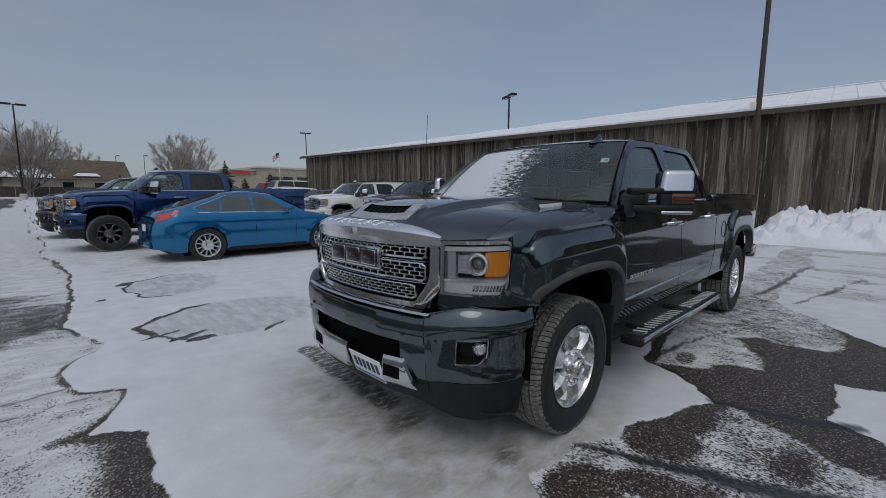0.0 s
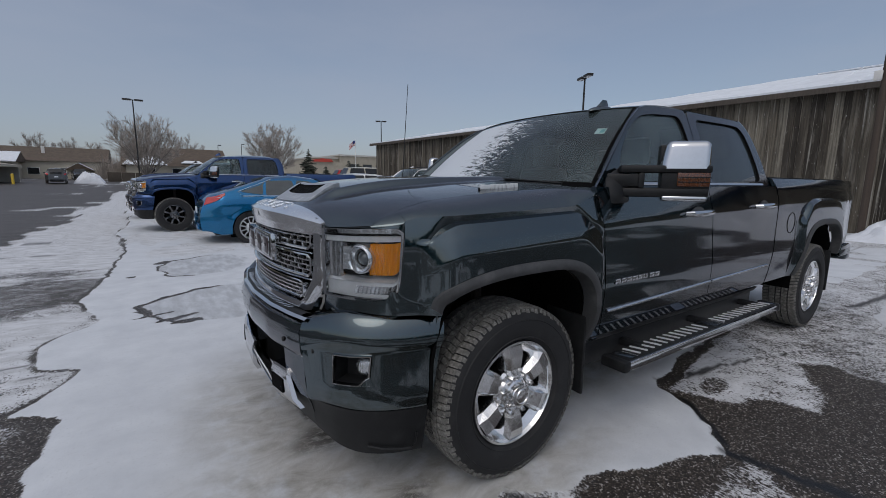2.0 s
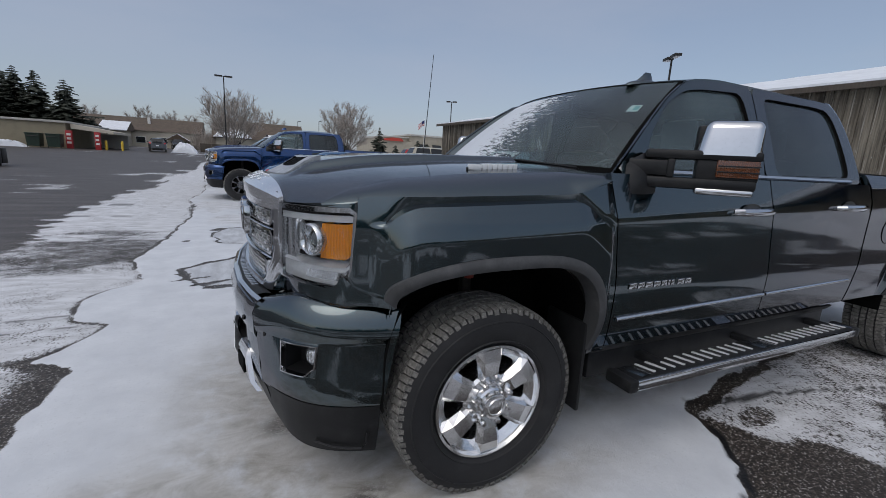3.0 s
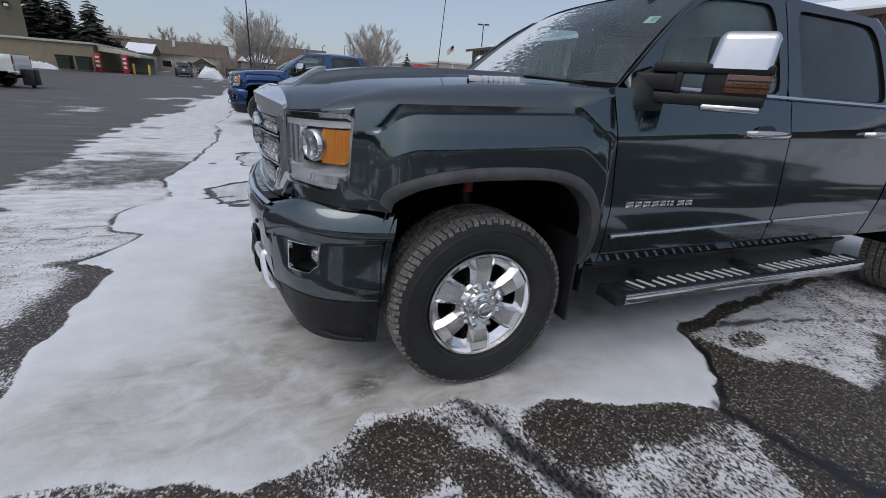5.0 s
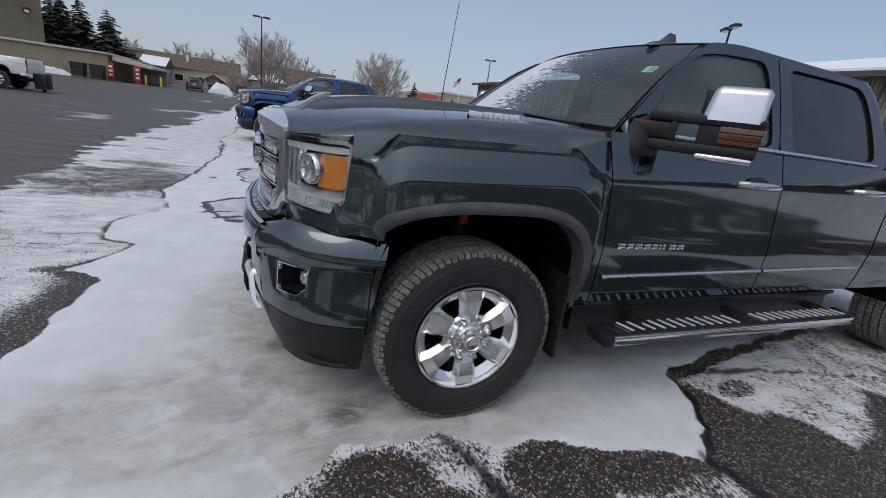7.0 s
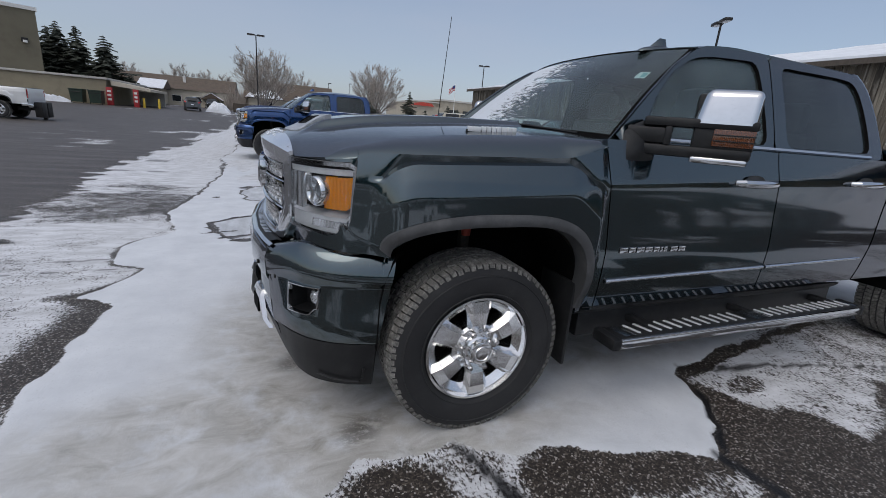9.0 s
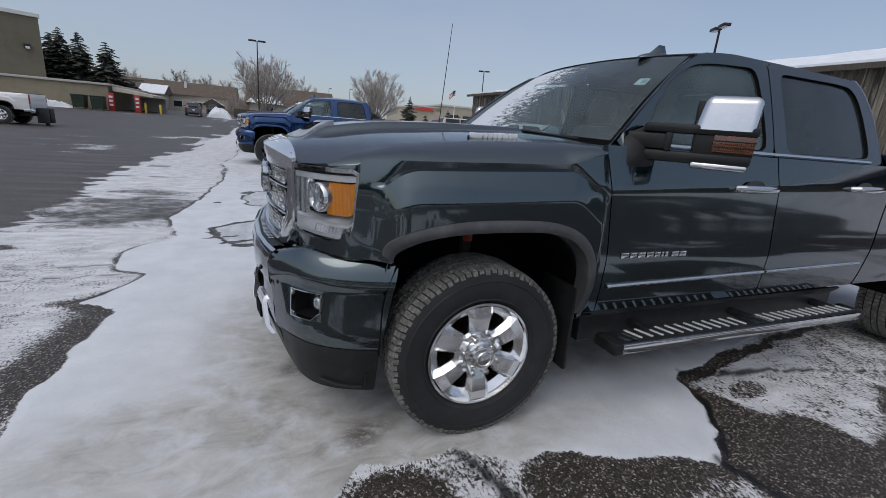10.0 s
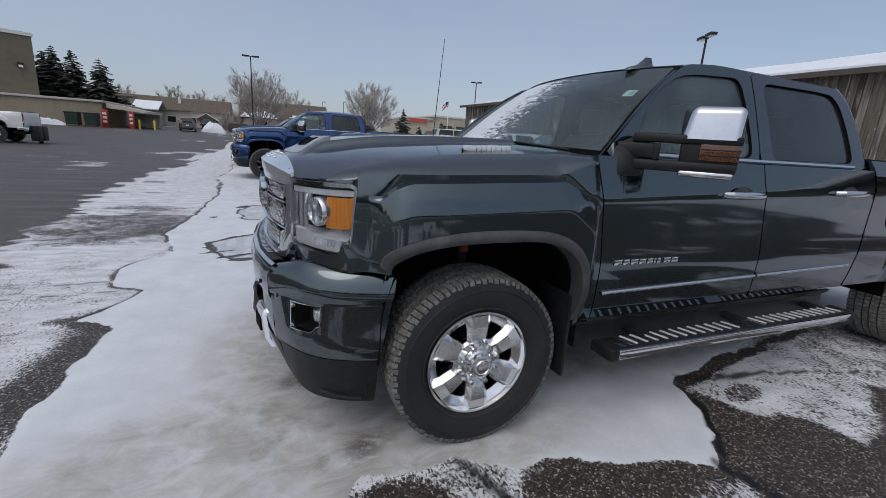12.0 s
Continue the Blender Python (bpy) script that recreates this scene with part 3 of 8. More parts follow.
def front_curve(y):
    """The bumper's outline in plan."""
    return curve_at(abs(y), (0.0, 0.30, 0.50, 0.62, 0.74, 0.83, 0.89, 0.935, 0.965), (-0.945, -0.928, -0.893, -0.862, -0.800, -0.740, -0.670, -0.590, -0.500))


def wing_curve(u, z, d=0.0):
    """The bumper round its corner: u from the grille to the wheel arch, its end leaning forward below; d inwards."""
    xs = (-0.872, -0.868, -0.800, -0.740, -0.670, -0.590, -0.500, -0.400, -0.300)
    ys = (0.58, 0.600, 0.740, 0.830, 0.890, 0.932, 0.960, 0.978, 0.992)
    run = [0.0]
    for k in range(1, len(xs)):
        run.append(run[-1] + math.hypot(xs[k] - xs[k - 1], ys[k] - ys[k - 1]))
    last = interp(interp(z, (0.24, 0.42, 0.82), (-0.470, -0.460, -0.393)), xs, run)

    def p(s):
        w = [s + q * 0.025 for q in (-1.6, -0.8, 0.0, 0.8, 1.6)]
        return np.mean(np.interp(w, run, xs)), np.mean(np.interp(w, run, ys))

    s = lerp(run[1], last, u)
    (x, y), (xa, ya), (xb, yb) = p(s), p(s - 0.01), p(s + 0.01)
    n = math.hypot(xb - xa, yb - ya)
    return float(x + d * (yb - ya) / n), float(y - d * (xb - xa) / n)


def wing_grid(s, prof, n=36, hole=None):
    """Sweep a profile of (depth at the grille, depth at the corner, height as a function of the half width) round one corner; hole: columns and rows left open."""
    k = len(prof) - 1

    def at(u, v):
        d0, d1, z = prof[min(k, round(v * k))]
        zz = z(wing_curve(u, 0.6)[1]) if callable(z) else z
        x, y = wing_curve(u, zz, lerp(d0, d1, smooth(0.0, 0.30, u)))
        return (x, s * y, zz)

    g = Geo().grid(at, n, k)
    if hole:
        g.f = [f for i, f in enumerate(g.f) if not (hole[0] <= i // k < hole[1] and hole[2] <= i % k < hole[3])]
    return g.skirt((0.012, -s * 0.025, 0)) if not hole else g


def bumper_grid(g, y0, y1, prof, n=40):
    """Sweep a profile of (depth inwards, height as a function of y) along the bumper's outline."""
    k = len(prof) - 1

    def at(u, v):
        y = lerp(y0, y1, u)
        d, z = prof[min(k, round(v * k))]
        dep = d(y) if callable(d) else d
        zz = z(y) if callable(z) else z
        x = front_curve(y) + dep
        return (x, y * (1 - dep * 0.35), zz)

    g.grid(at, n, k)


FOG0, FOG1 = 10, 20  # the columns of the bumper corner between which the fog lamp sits


def front_end(parent, paint, detail):
    def top(y):
        return 0.800 + 0.060 * smooth(0.55, 0.80, abs(y)) - 0.006 * smooth(0.80, 0.97, abs(y))

    def low(y):
        return 0.445 + 0.015 * abs(y)

    def fog_z(y, v):
        return lerp(0.565, 0.690, v) + 0.07 * (y - 0.735)

    bumper = Geo()
    # the bumper's middle: a shelf above, the band below it and the wide slot
    bumper_grid(bumper, -0.60, 0.60, [(0.10, lambda y: top(y) - 0.012), (0.045, lambda y: top(y) - 0.004), (0.012, lambda y: top(y) - 0.02), (0.0, lambda y: top(y) - 0.055), (0.004, 0.665), (0.016, 0.640), (0.06, 0.632)], 40)
    bumper_grid(bumper, -0.60, -0.44, [(0.016, 0.640), (0.022, 0.52), (0.03, low)], 6)
    bumper_grid(bumper, 0.44, 0.60, [(0.016, 0.640), (0.022, 0.52), (0.03, low)], 6)
    bumper.skirt((0.03, 0, 0))
    for s in (-1, 1):
        rows = [(0.10, 0.13, lambda y: top(y) + 0.004), (0.045, 0.062, top), (0.034, 0.044, lambda y: top(y) - 0.006), (0.012, 0.028, lambda y: top(y) - 0.022), (0.0, 0.012, lambda y: top(y) - 0.055), (0.001, 0.003, lambda y: top(y) - 0.085), (0.002, 0.0, lambda y: top(y) - 0.105), (0.004, 0.004, lambda y: top(y) - 0.120), (0.006, 0.013, lambda y: top(y) - 0.132)]
        rows += [(0.008, 0.017, lambda y: fog_z(y, 1)), (0.020, 0.016, lambda y: fog_z(y, 0)), (0.022, 0.014, 0.54), (0.025, 0.018, 0.48), (0.030, 0.032, low)]
        w = wing_grid(s, rows, 36, (FOG0, FOG1, 9, 10))
        bumper.add(w.v, w.f)
    body = part("front_bumper", bumper, paint, parent, "")
    shelf = Geo()
    bumper_grid(shelf, -0.56, 0.56, [(0.036, 0.803), (0.030, 0.809), (0.062, 0.812), (0.085, 0.806)], 40)
    part("step_pad", shelf, PLASTIC, body)
    strip = Geo()
    bumper_grid(strip, -0.62, 0.62, [(0.026, 0.796), (0.014, 0.803), (0.028, 0.812), (0.036, 0.808)], 40)
    part("chrome_strip", strip, CHROME, body, "chrome strip along the bumper step")
    if detail:
        for i in range(30):
            y = -0.42 + i * 0.029
            x = front_curve(y) + 0.058
            part("step_grip", Geo().box(x - 0.014, x + 0.014, y - 0.006, y + 0.006, 0.811, 0.816, 0.002), SATIN, body)
    # black sheet across the slot, coloured as the shade of its depth
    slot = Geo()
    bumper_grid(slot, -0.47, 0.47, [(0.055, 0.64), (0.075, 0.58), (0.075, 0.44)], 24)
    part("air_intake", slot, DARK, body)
    for s in (-1, 1):
        chrome = Geo().grid(lambda u, v: (lambda y: (front_curve(y) + (0.055, 0.014, 0.002, 0.002, 0.022)[round(v * 4)], s * y, (0.538, 0.534, 0.505, 0.415, 0.378)[round(v * 4)] + 0.012 * smooth(0.2, 0.45, y)))(lerp(0.325 if s < 0 and detail else 0.0, (0.455, 0.462, 0.478, 0.530, 0.552)[round(v * 4)], u)), 14, 4)
        chrome.skirt((0.02, 0, 0))
        part("chrome_insert", chrome, CHROME, body, "chrome lower bumper insert")
    for s in (-1, 1):
        # black patch proud of the chrome, painted as the hook hole's shade
        hole = Geo()
        bumper_grid(hole, *sorted((s * 0.335, s * 0.445)), [(-0.002, 0.495), (-0.003, 0.46), (-0.002, 0.43)], 8)
        hole.skirt((0.01, 0, 0))
        part("hook_recess", hole, DARK, body)
        x = front_curve(0.40) + 0.034
        hook = Geo().tube([(x + 0.05, s * 0.37, 0.445), (x - 0.012, s * 0.37, 0.445), (x - 0.022, s * 0.385, 0.447), (x - 0.022, s * 0.425, 0.452), (x - 0.010, s * 0.44, 0.455), (x + 0.05, s * 0.44, 0.458)], 0.011, 8)
        part("tow_hook", hook, CHROME, body)
        sensor = Geo().lathe([(0.0, -0.004), (0.009, -0.003), (0.012, 0.004)], 16, "x", (front_curve(0.47) - 0.001, s * 0.47, 0.69))
        part("parking_sensor", sensor, PLASTIC, body)
        x, y = wing_curve(0.10, 0.68, 0.012)
        part("parking_sensor", Geo().lathe([(0.0, -0.004), (0.009, -0.003), (0.012, 0.004)], 16, "x", (x, s * y, 0.682)), PLASTIC, body)
    # fog lamps in chrome frames
    for s in (-1, 1):
        def flush(u, v, cut=0.0):
            q = lerp(FOG0, FOG1, u) / 36
            z = fog_z(wing_curve(q, 0.6)[1], v) + cut
            x, y = wing_curve(q, z, 0.0165)
            return (x, s * y, z)

        def at(u, v, d=0.0):
            x, y, z = flush(u, v, 0.035 * smooth(0.72, 1.0, u) * (1 - v))
            return (x + 0.80 * d, y - s * 0.55 * d, z)

        ring = Geo()
        n = 16
        rim = [(i / n, 1) for i in range(n)] + [(1, 1 - i / n) for i in range(n)] + [(1 - i / n, 0) for i in range(n)] + [(0, i / n) for i in range(n)]
        outer = [at(u, v) for u, v in rim]

        def inset(p, k, d):
            c = Vector(at(0.5, 0.5))
            q = c + (Vector(p) - c) * k
            return (q.x + 0.8 * d, q.y - s * 0.55 * d, q.z)

        loops = [[inset(p, 1.0, 0.008) for p in outer], [inset(p, 0.99, -0.008) for p in outer], [inset(p, 0.93, -0.008) for p in outer], [inset(p, 0.91, 0.012) for p in outer]]
        for a, b in zip(loops, loops[1:]):
            ring.ring(a, b)
        part("fog_panel", Geo().ring([flush(u, v) for u, v in rim], [inset(p, 0.97, 0.003) for p in outer]), paint, body)
        lamp = part("fog_lamp", ring, CHROME, body, "round fog lamp in a thin chrome frame")
        pit = Geo().ring([inset(p, 0.915, 0.010) for p in outer], [inset(p, 0.84, 0.085) for p in outer])
        pit.add([inset(p, 0.84, 0.085) for p in outer], [tuple(range(len(outer)))])
        part("recess", pit, PLASTIC, lamp)
        c = Vector(at(0.70, 0.52, 0.040))
        m = Matrix.Translation(c) @ Vector((-0.86, s * 0.5, 0)).to_track_quat("Z", "Y").to_matrix().to_4x4()
        g = Geo().lathe([(0.0, 0.016), (0.02, 0.014), (0.034, 0.006), (0.040, -0.008), (0.041, -0.03)], 28, "z")
        g.v = [tuple(m @ Vector(p)) for p in g.v]
        part("bulb_lens", g, CLEAR, lamp, "round clear lamp")
    dam = Geo()

    def dam_low(y):
        return 0.30 - 0.060 * smooth(0.45, 0.85, abs(y))

    bumper_grid(dam, -0.60, 0.60, [(0.030, lambda y: low(y) + 0.004), (0.045, lambda y: low(y) - 0.03), (0.060, lambda y: lerp(low(y), dam_low(y), 0.5)), (0.080, lambda y: dam_low(y) + 0.012), (0.105, dam_low)], 40)
    dam.skirt((0.025, 0, 0))
    for s in (-1, 1):
        w = wing_grid(s, [(0.030, 0.026, lambda y: low(y) + 0.004), (0.045, 0.034, lambda y: low(y) - 0.02), (0.055, 0.044, lambda y: lerp(low(y), dam_low(y), 0.35)), (0.065, 0.054, lambda y: lerp(low(y), dam_low(y), 0.7)), (0.080, 0.066, lambda y: dam_low(y) + 0.014), (0.105, 0.085, dam_low)])
        dam.add(w.v, w.f)
        dam.tube([(lambda q: (q[0], s * q[1], z))(wing_curve(u, z, d)) for u, z, d in ((0.55, 0.300, 0.046), (0.68, 0.287, 0.048), (0.80, 0.280, 0.049), (0.90, 0.280, 0.049), (0.925, 0.30, 0.045), (0.93, 0.35, 0.039))], 0.005, 6)
    part("air_dam", dam, PLASTIC, body, "black plastic air dam")
    if detail:
        lean = Matrix.Translation((-0.938, -0.170, 0.500)) @ pose(0, 0, 0, 0, -20, 0)

        def leaning(*boxes):
            g = Geo()
            for b in boxes:
                g.box(*b)
            g.v = [tuple(lean @ Vector(q)) for q in g.v]
            return g

        plate = part("front_plate", leaning((-0.002, 0.002, -0.152, 0.152, -0.150, 0.0, 0.001)), PLATE, body, "white metal plate with dark marks")
        for i in range(6):
            y = 0.105 - i * 0.042
            part("plate_mark", leaning((-0.004, -0.0025, y - 0.014, y + 0.014, -0.100, -0.035, 0.0005)), INK, plate)
        part("plate_band", leaning((-0.0035, -0.0025, -0.145, 0.145, -0.143, -0.125, 0.0004)), surface("plate_blue", (0.10, 0.22, 0.42), 0.4), plate)
    # grille: chrome surround with a dark mesh
    def plane(y):
        return -0.862 + 0.100 * abs(y / 0.60) ** 2.2

    def at(y, z, d=0.0):
        return (plane(y) + 0.10 * (z - 0.85) * 0.25 + d, y, z)

    # black backing: the shade behind the mesh put into its colour
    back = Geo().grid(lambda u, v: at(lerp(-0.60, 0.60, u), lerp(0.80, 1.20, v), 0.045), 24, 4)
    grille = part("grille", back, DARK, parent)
    sur = Geo()
    n = 24

    def edge_loop(wt, wb, zt, zb, d, r=0.05):
        pts = [(-wb, zb), (-wb - 0.018, zb + 0.035), (-wt, lerp(zb, zt, 0.35)), (-wt, zt), (wt, zt), (wt, lerp(zb, zt, 0.35)), (wb + 0.018, zb + 0.035), (wb, zb)]
        lp = loop_through([Vector((y, z, 0)) for y, z in pts], 96, r)
        return [at(p.x, p.y, d) for p in lp]

    loops = [edge_loop(0.624, 0.525, 1.184, 0.795, 0.05, 0.03), edge_loop(0.621, 0.520, 1.186, 0.800, 0.0, 0.03), edge_loop(0.608, 0.505, 1.197, 0.818, -0.014), edge_loop(0.560, 0.480, 1.194, 0.845, -0.010), edge_loop(0.545, 0.468, 1.188, 0.855, 0.030, 0.04)]
    for a, b in zip(loops, loops[1:]):
        sur.ring(a, b)
    part("grille_surround", sur, CHROME, grille, "wide chrome grille surround")
    bar = Geo().grid(lambda u, v: (lambda y: (plane(y) + lerp(-0.012, 0.085 - 0.080 * abs(y / 0.622) ** 3, v), y, 1.224 + (0.036 - 0.030 * abs(y / 0.622) ** 4) * math.sin(v * math.pi / 2) - 0.030 * abs(y / 0.622) ** 3))(lerp(-0.618, 0.618, u)), 40, 6)
    bar.grid(lambda u, v: (lambda y: (plane(y) + lerp(-0.004, -0.012, v), y, lerp(1.188, 1.224 - 0.030 * abs(y / 0.622) ** 3, v)))(lerp(-0.622, 0.622, u)), 40, 2)
    bar.skirt((0.004, 0, -0.045))
    part("header_bar", bar, CHROME_SNOW_SKY, grille, "chrome bar along the bonnet's edge, dusted with snow")
    if detail:
        dust = Geo().grid(lambda u, v: (lambda y: (plane(y) + lerp(0.012, 0.080, v), y, 1.2265 + 0.036 * math.sin(lerp(0.25, 0.95, v) * math.pi / 2) - 0.030 * abs(y / 0.622) ** 3 + 0.0015))(lerp(-0.30, 0.56, u)), 40, 6)
        part("snow_dusting", dust, SNOW_FLECKS, grille, "thin patches of old snow")
    bars = Geo()
    for z, hgt, dep in ((1.065, 0.012, 0.0), (0.950, 0.012, 0.0)):
        bars.grid(lambda u, v: at(lerp(-0.555, 0.555, u), z + hgt * (0.5 - v), -0.012 + 0.02 * abs(2 * v - 1) ** 2), 32, 4)
    for zc, zh in ((1.130, 0.054), (1.008, 0.050), (0.898, 0.040)):
        w = 0.535 if zc > 0.92 else 0.475
        lp = loop_through([Vector((y, z, 0)) for y, z in ((-w, zc - zh), (-w, zc + zh), (w, zc + zh), (w, zc - zh))], 72, 0.02)
        a = [at(p.x, p.y, -0.004) for p in lp]
        b = [at(p.x * 0.985, zc + (p.y - zc) * 0.86, -0.006) for p in lp]
        c = [at(p.x * 0.985, zc + (p.y - zc) * 0.86, 0.03) for p in lp]
        bars.ring(a, b)
        bars.ring(b, c)
    part("grille_frame", bars, CHROME, grille)
    mesh = Geo()
    for zc, zh, w in ((1.130, 0.047, 0.525), (1.008, 0.043, 0.525), (0.898, 0.034, 0.465)):
        rows = 4
        for r in range(rows):
            z = zc - zh + (r + 0.5) * 2 * zh / rows
            t = 2 * zh / rows
            mesh.grid(lambda u, v: at(lerp(-w, w, u), z - t / 2 + (v - 0.5) * 0.0055, 0.004), 24, 1)
            cols = 16
            for q in range(cols + 1):
                y = -w + (q + (0.5 if r % 2 else 0.0)) * 2 * w / cols
                if y > w:
                    continue
                p = at(y, z, 0.005)
                mesh.add([(p[0], y - 0.009, z - t / 2), (p[0], y + 0.009, z - t / 2), (p[0] - 0.003, y + 0.0035, z), (p[0], y + 0.009, z + t / 2), (p[0], y - 0.009, z + t / 2), (p[0] - 0.003, y - 0.0035, z)], [(0, 1, 2, 5), (5, 2, 3, 4)])
    mesh.skirt((0.022, 0, 0))
    part("grille_mesh", mesh, GRILLE_METAL, grille, "fine bright mesh of staggered slots", flat=True)
    # the badge: plain blocks on a dark plate
    g = Geo().box(plane(0) - 0.018, plane(0) + 0.02, -0.252, 0.252, 0.998, 1.122, 0.006)
    badge = part("badge", g, CHROME, grille, "chrome-framed badge with red blocks")
    g = Geo().box(plane(0) - 0.020, plane(0) - 0.01, -0.240, 0.240, 1.008, 1.112, 0.003)
    part("badge_field", g, BADGE_DARK, badge)
    x = plane(0) - 0.026
    for y in (0.155, 0.0, -0.155):
        part("badge_edge", Geo().box(x + 0.002, x + 0.008, y - 0.070, y + 0.070, 1.016, 1.106, 0.002), CHROME, badge)
        blk = part("badge_block", Geo().box(x, x + 0.006, y - 0.064, y + 0.064, 1.022, 1.100, 0.002), BADGE_RED, badge, "dark red badge block")
        part("badge_slit", Geo().box(x - 0.001, x + 0.004, y - 0.030, y + 0.030, 1.052, 1.070, 0.001), BADGE_DARK, blk)
    # body-colour brow between lamp and bonnet
    for s in (-1, 1):
        def brow(u, v):
            k = lerp(0.60, 1.0, u)
            (xa, ya), za = lamp_plan(k), lamp_top(k) + 0.003
            x0, y0, z0 = lerp(xa, -0.537, u), lerp(ya + 0.003, half_width(-0.536, 1.216), u), lerp(za + 0.004, 1.216, u)
            if v < 0.2:
                return (lerp(xa, x0, v / 0.2), s * lerp(ya, y0, v / 0.2), lerp(za, z0, v / 0.2))
            w = (v - 0.2) / 0.8
            q = w * math.pi / 2
            xb = lerp(-0.648, -0.536, u)
            yb, zb = hood_edge(xb)
            return (lerp(x0, xb, w), s * lerp(y0, yb + 0.005, lerp(1 - math.cos(q), w, 0.55)), lerp(z0, zb, lerp(math.sin(q), w, 0.55)))
        part("lamp_brow", Geo().grid(brow, 14, 20).skirt((0.02, 0, -0.01)), paint, parent)
    # body-colour panel between lamp and bumper
    for s in (-1, 1):
        g = Geo()
        def below_lamp(u, v):
            if u < 0.6:
                k = u / 0.6
                x, y = corner_curve(k, -0.760, 0.600, -0.585, half_width(-0.585, 0.9) - 0.002)
                return (x + 0.012 * (1 - k), s * (y - 0.010 * (1 - k ** 4)), lerp(top(y) + 0.001, lerp(lamp_low(k) + 0.008, lamp_seam(-0.585), smooth(0.9, 1.0, k)), v))
            x = lerp(-0.585, -0.430, (u - 0.6) / 0.4)
            z = lerp(top(0.97) + 0.001, lamp_seam(x), v)
            return (x, s * (half_width(x, max(z, 0.85)) - 0.002), z)

        g.grid(below_lamp, 40, 8)
        part("lamp_panel", g, paint, parent)
    return body


BADGE_DARK = surface("badge_black", (0.012, 0.010, 0.011), 0.25, 0.0, 0.2, coat=1.0)
GRILLE_METAL = surface("grille_metal", (0.74, 0.75, 0.76), 0.18, 1.0, 0.08, 9, 60, dirt=(0.3, 0.3, 0.3), dirt_amount=0.25)


def tow_mirror(parent, side):
    """A towing mirror on two arms that reach out and back from the door."""
    root, out, fwd = Vector((0.70, -0.915, 0)), Vector((0.66, -0.751, 0)), Vector((-0.751, -0.66, 0))
    turn = Matrix(((out.x, fwd.x, 0, root.x), (out.y, fwd.y, 0, root.y), (0, 0, 1, 0), (0, 0, 0, 1)))

    def block(*boxes):
        g = Geo()
        for u0, u1, w0, w1, z0, z1, r in boxes:
            g.box(u0, u1, w0, w1, z0, z1, r)
        g.v = [tuple(turn @ Vector(p)) for p in g.v]
        return g if side < 0 else g.mirror()

    base = Geo().grid(lambda u, v: (lerp(0.635, 0.815, u), -upper_width(lerp(1.27, 1.46, v)) - 0.010 - 0.035 * max(0.0, math.sin(math.pi * u)) ** 0.7 * max(0.0, math.sin(math.pi * v)) ** 0.7, lerp(1.262, lerp(1.40, 1.465, u), v)), 10, 10).skirt((0, 0.03, 0))
    mir = part("door_mirror", base if side < 0 else base.mirror(), PLASTIC, parent, "tall black towing mirror with chrome cap")
    part("mirror_arm", block((-0.06, 0.150, -0.045, 0.025, 1.352, 1.424, 0.016)), PLASTIC, mir)
    part("arm_sleeve", block((0.135, 0.165, -0.050, 0.030, 1.348, 1.428, 0.008)), PLASTIC, mir)
    part("upper_beam", block((0.045, 0.476, -0.060, 0.030, 1.426, 1.466, 0.012)), PLASTIC, mir)
    part("lower_beam", block((0.02, 0.470, -0.060, 0.026, 1.302, 1.352, 0.016)), PLASTIC, mir)
    part("mirror_housing", block((0.245, 0.472, -0.060, 0.018, 1.340, 1.436, 0.010)), PLASTIC, mir)
    sig = part("mirror_signal", block((0.318, 0.470, 0.010, 0.025, 1.358, 1.430, 0.006)), AMBER_DARK, mir, "dim amber signal strip")
    for z in (1.381, 1.405):
        part("signal_rib", block((0.322, 0.472, 0.020, 0.029, z - 0.002, z + 0.003, 0.001)), PLASTIC, sig)
    bm = bmesh.new()
    bmesh.ops.create_cube(bm, size=1.0, matrix=Matrix.Translation((0.354, -0.012, 1.518)) @ Matrix.Diagonal((0.232, 0.088, 0.140, 1)))
    bmesh.ops.bevel(bm, geom=[e for e in bm.edges if max(v.co.z for v in e.verts) > 1.5], offset=0.034, segments=7, affect="EDGES", profile=0.5)
    for v in bm.verts:
        v.co.x += 0.20 * max(0.0, v.co.z - 1.45) * (0.47 - v.co.x) / 0.23
        v.co.y -= 0.10 * (v.co.z - 1.45)
    cap = Geo().bm(bm, turn)
    part("mirror_cap", cap if side < 0 else cap.mirror(), CHROME, mir, "chrome upper mirror cap")
    part("mirror_foot", block((0.250, 0.462, -0.040, 0.030, 1.284, 1.312, 0.011)), CHROME, mir, "chrome lower edge")
    part("mirror_back", block((0.238, 0.466, -0.082, -0.022, 1.434, 1.572, 0.014)), PLASTIC, mir)
    part("mirror_glass", block((0.258, 0.448, -0.086, -0.080, 1.444, 1.560, 0.001)), CHROME, mir, "silvered mirror glass")
    return mir


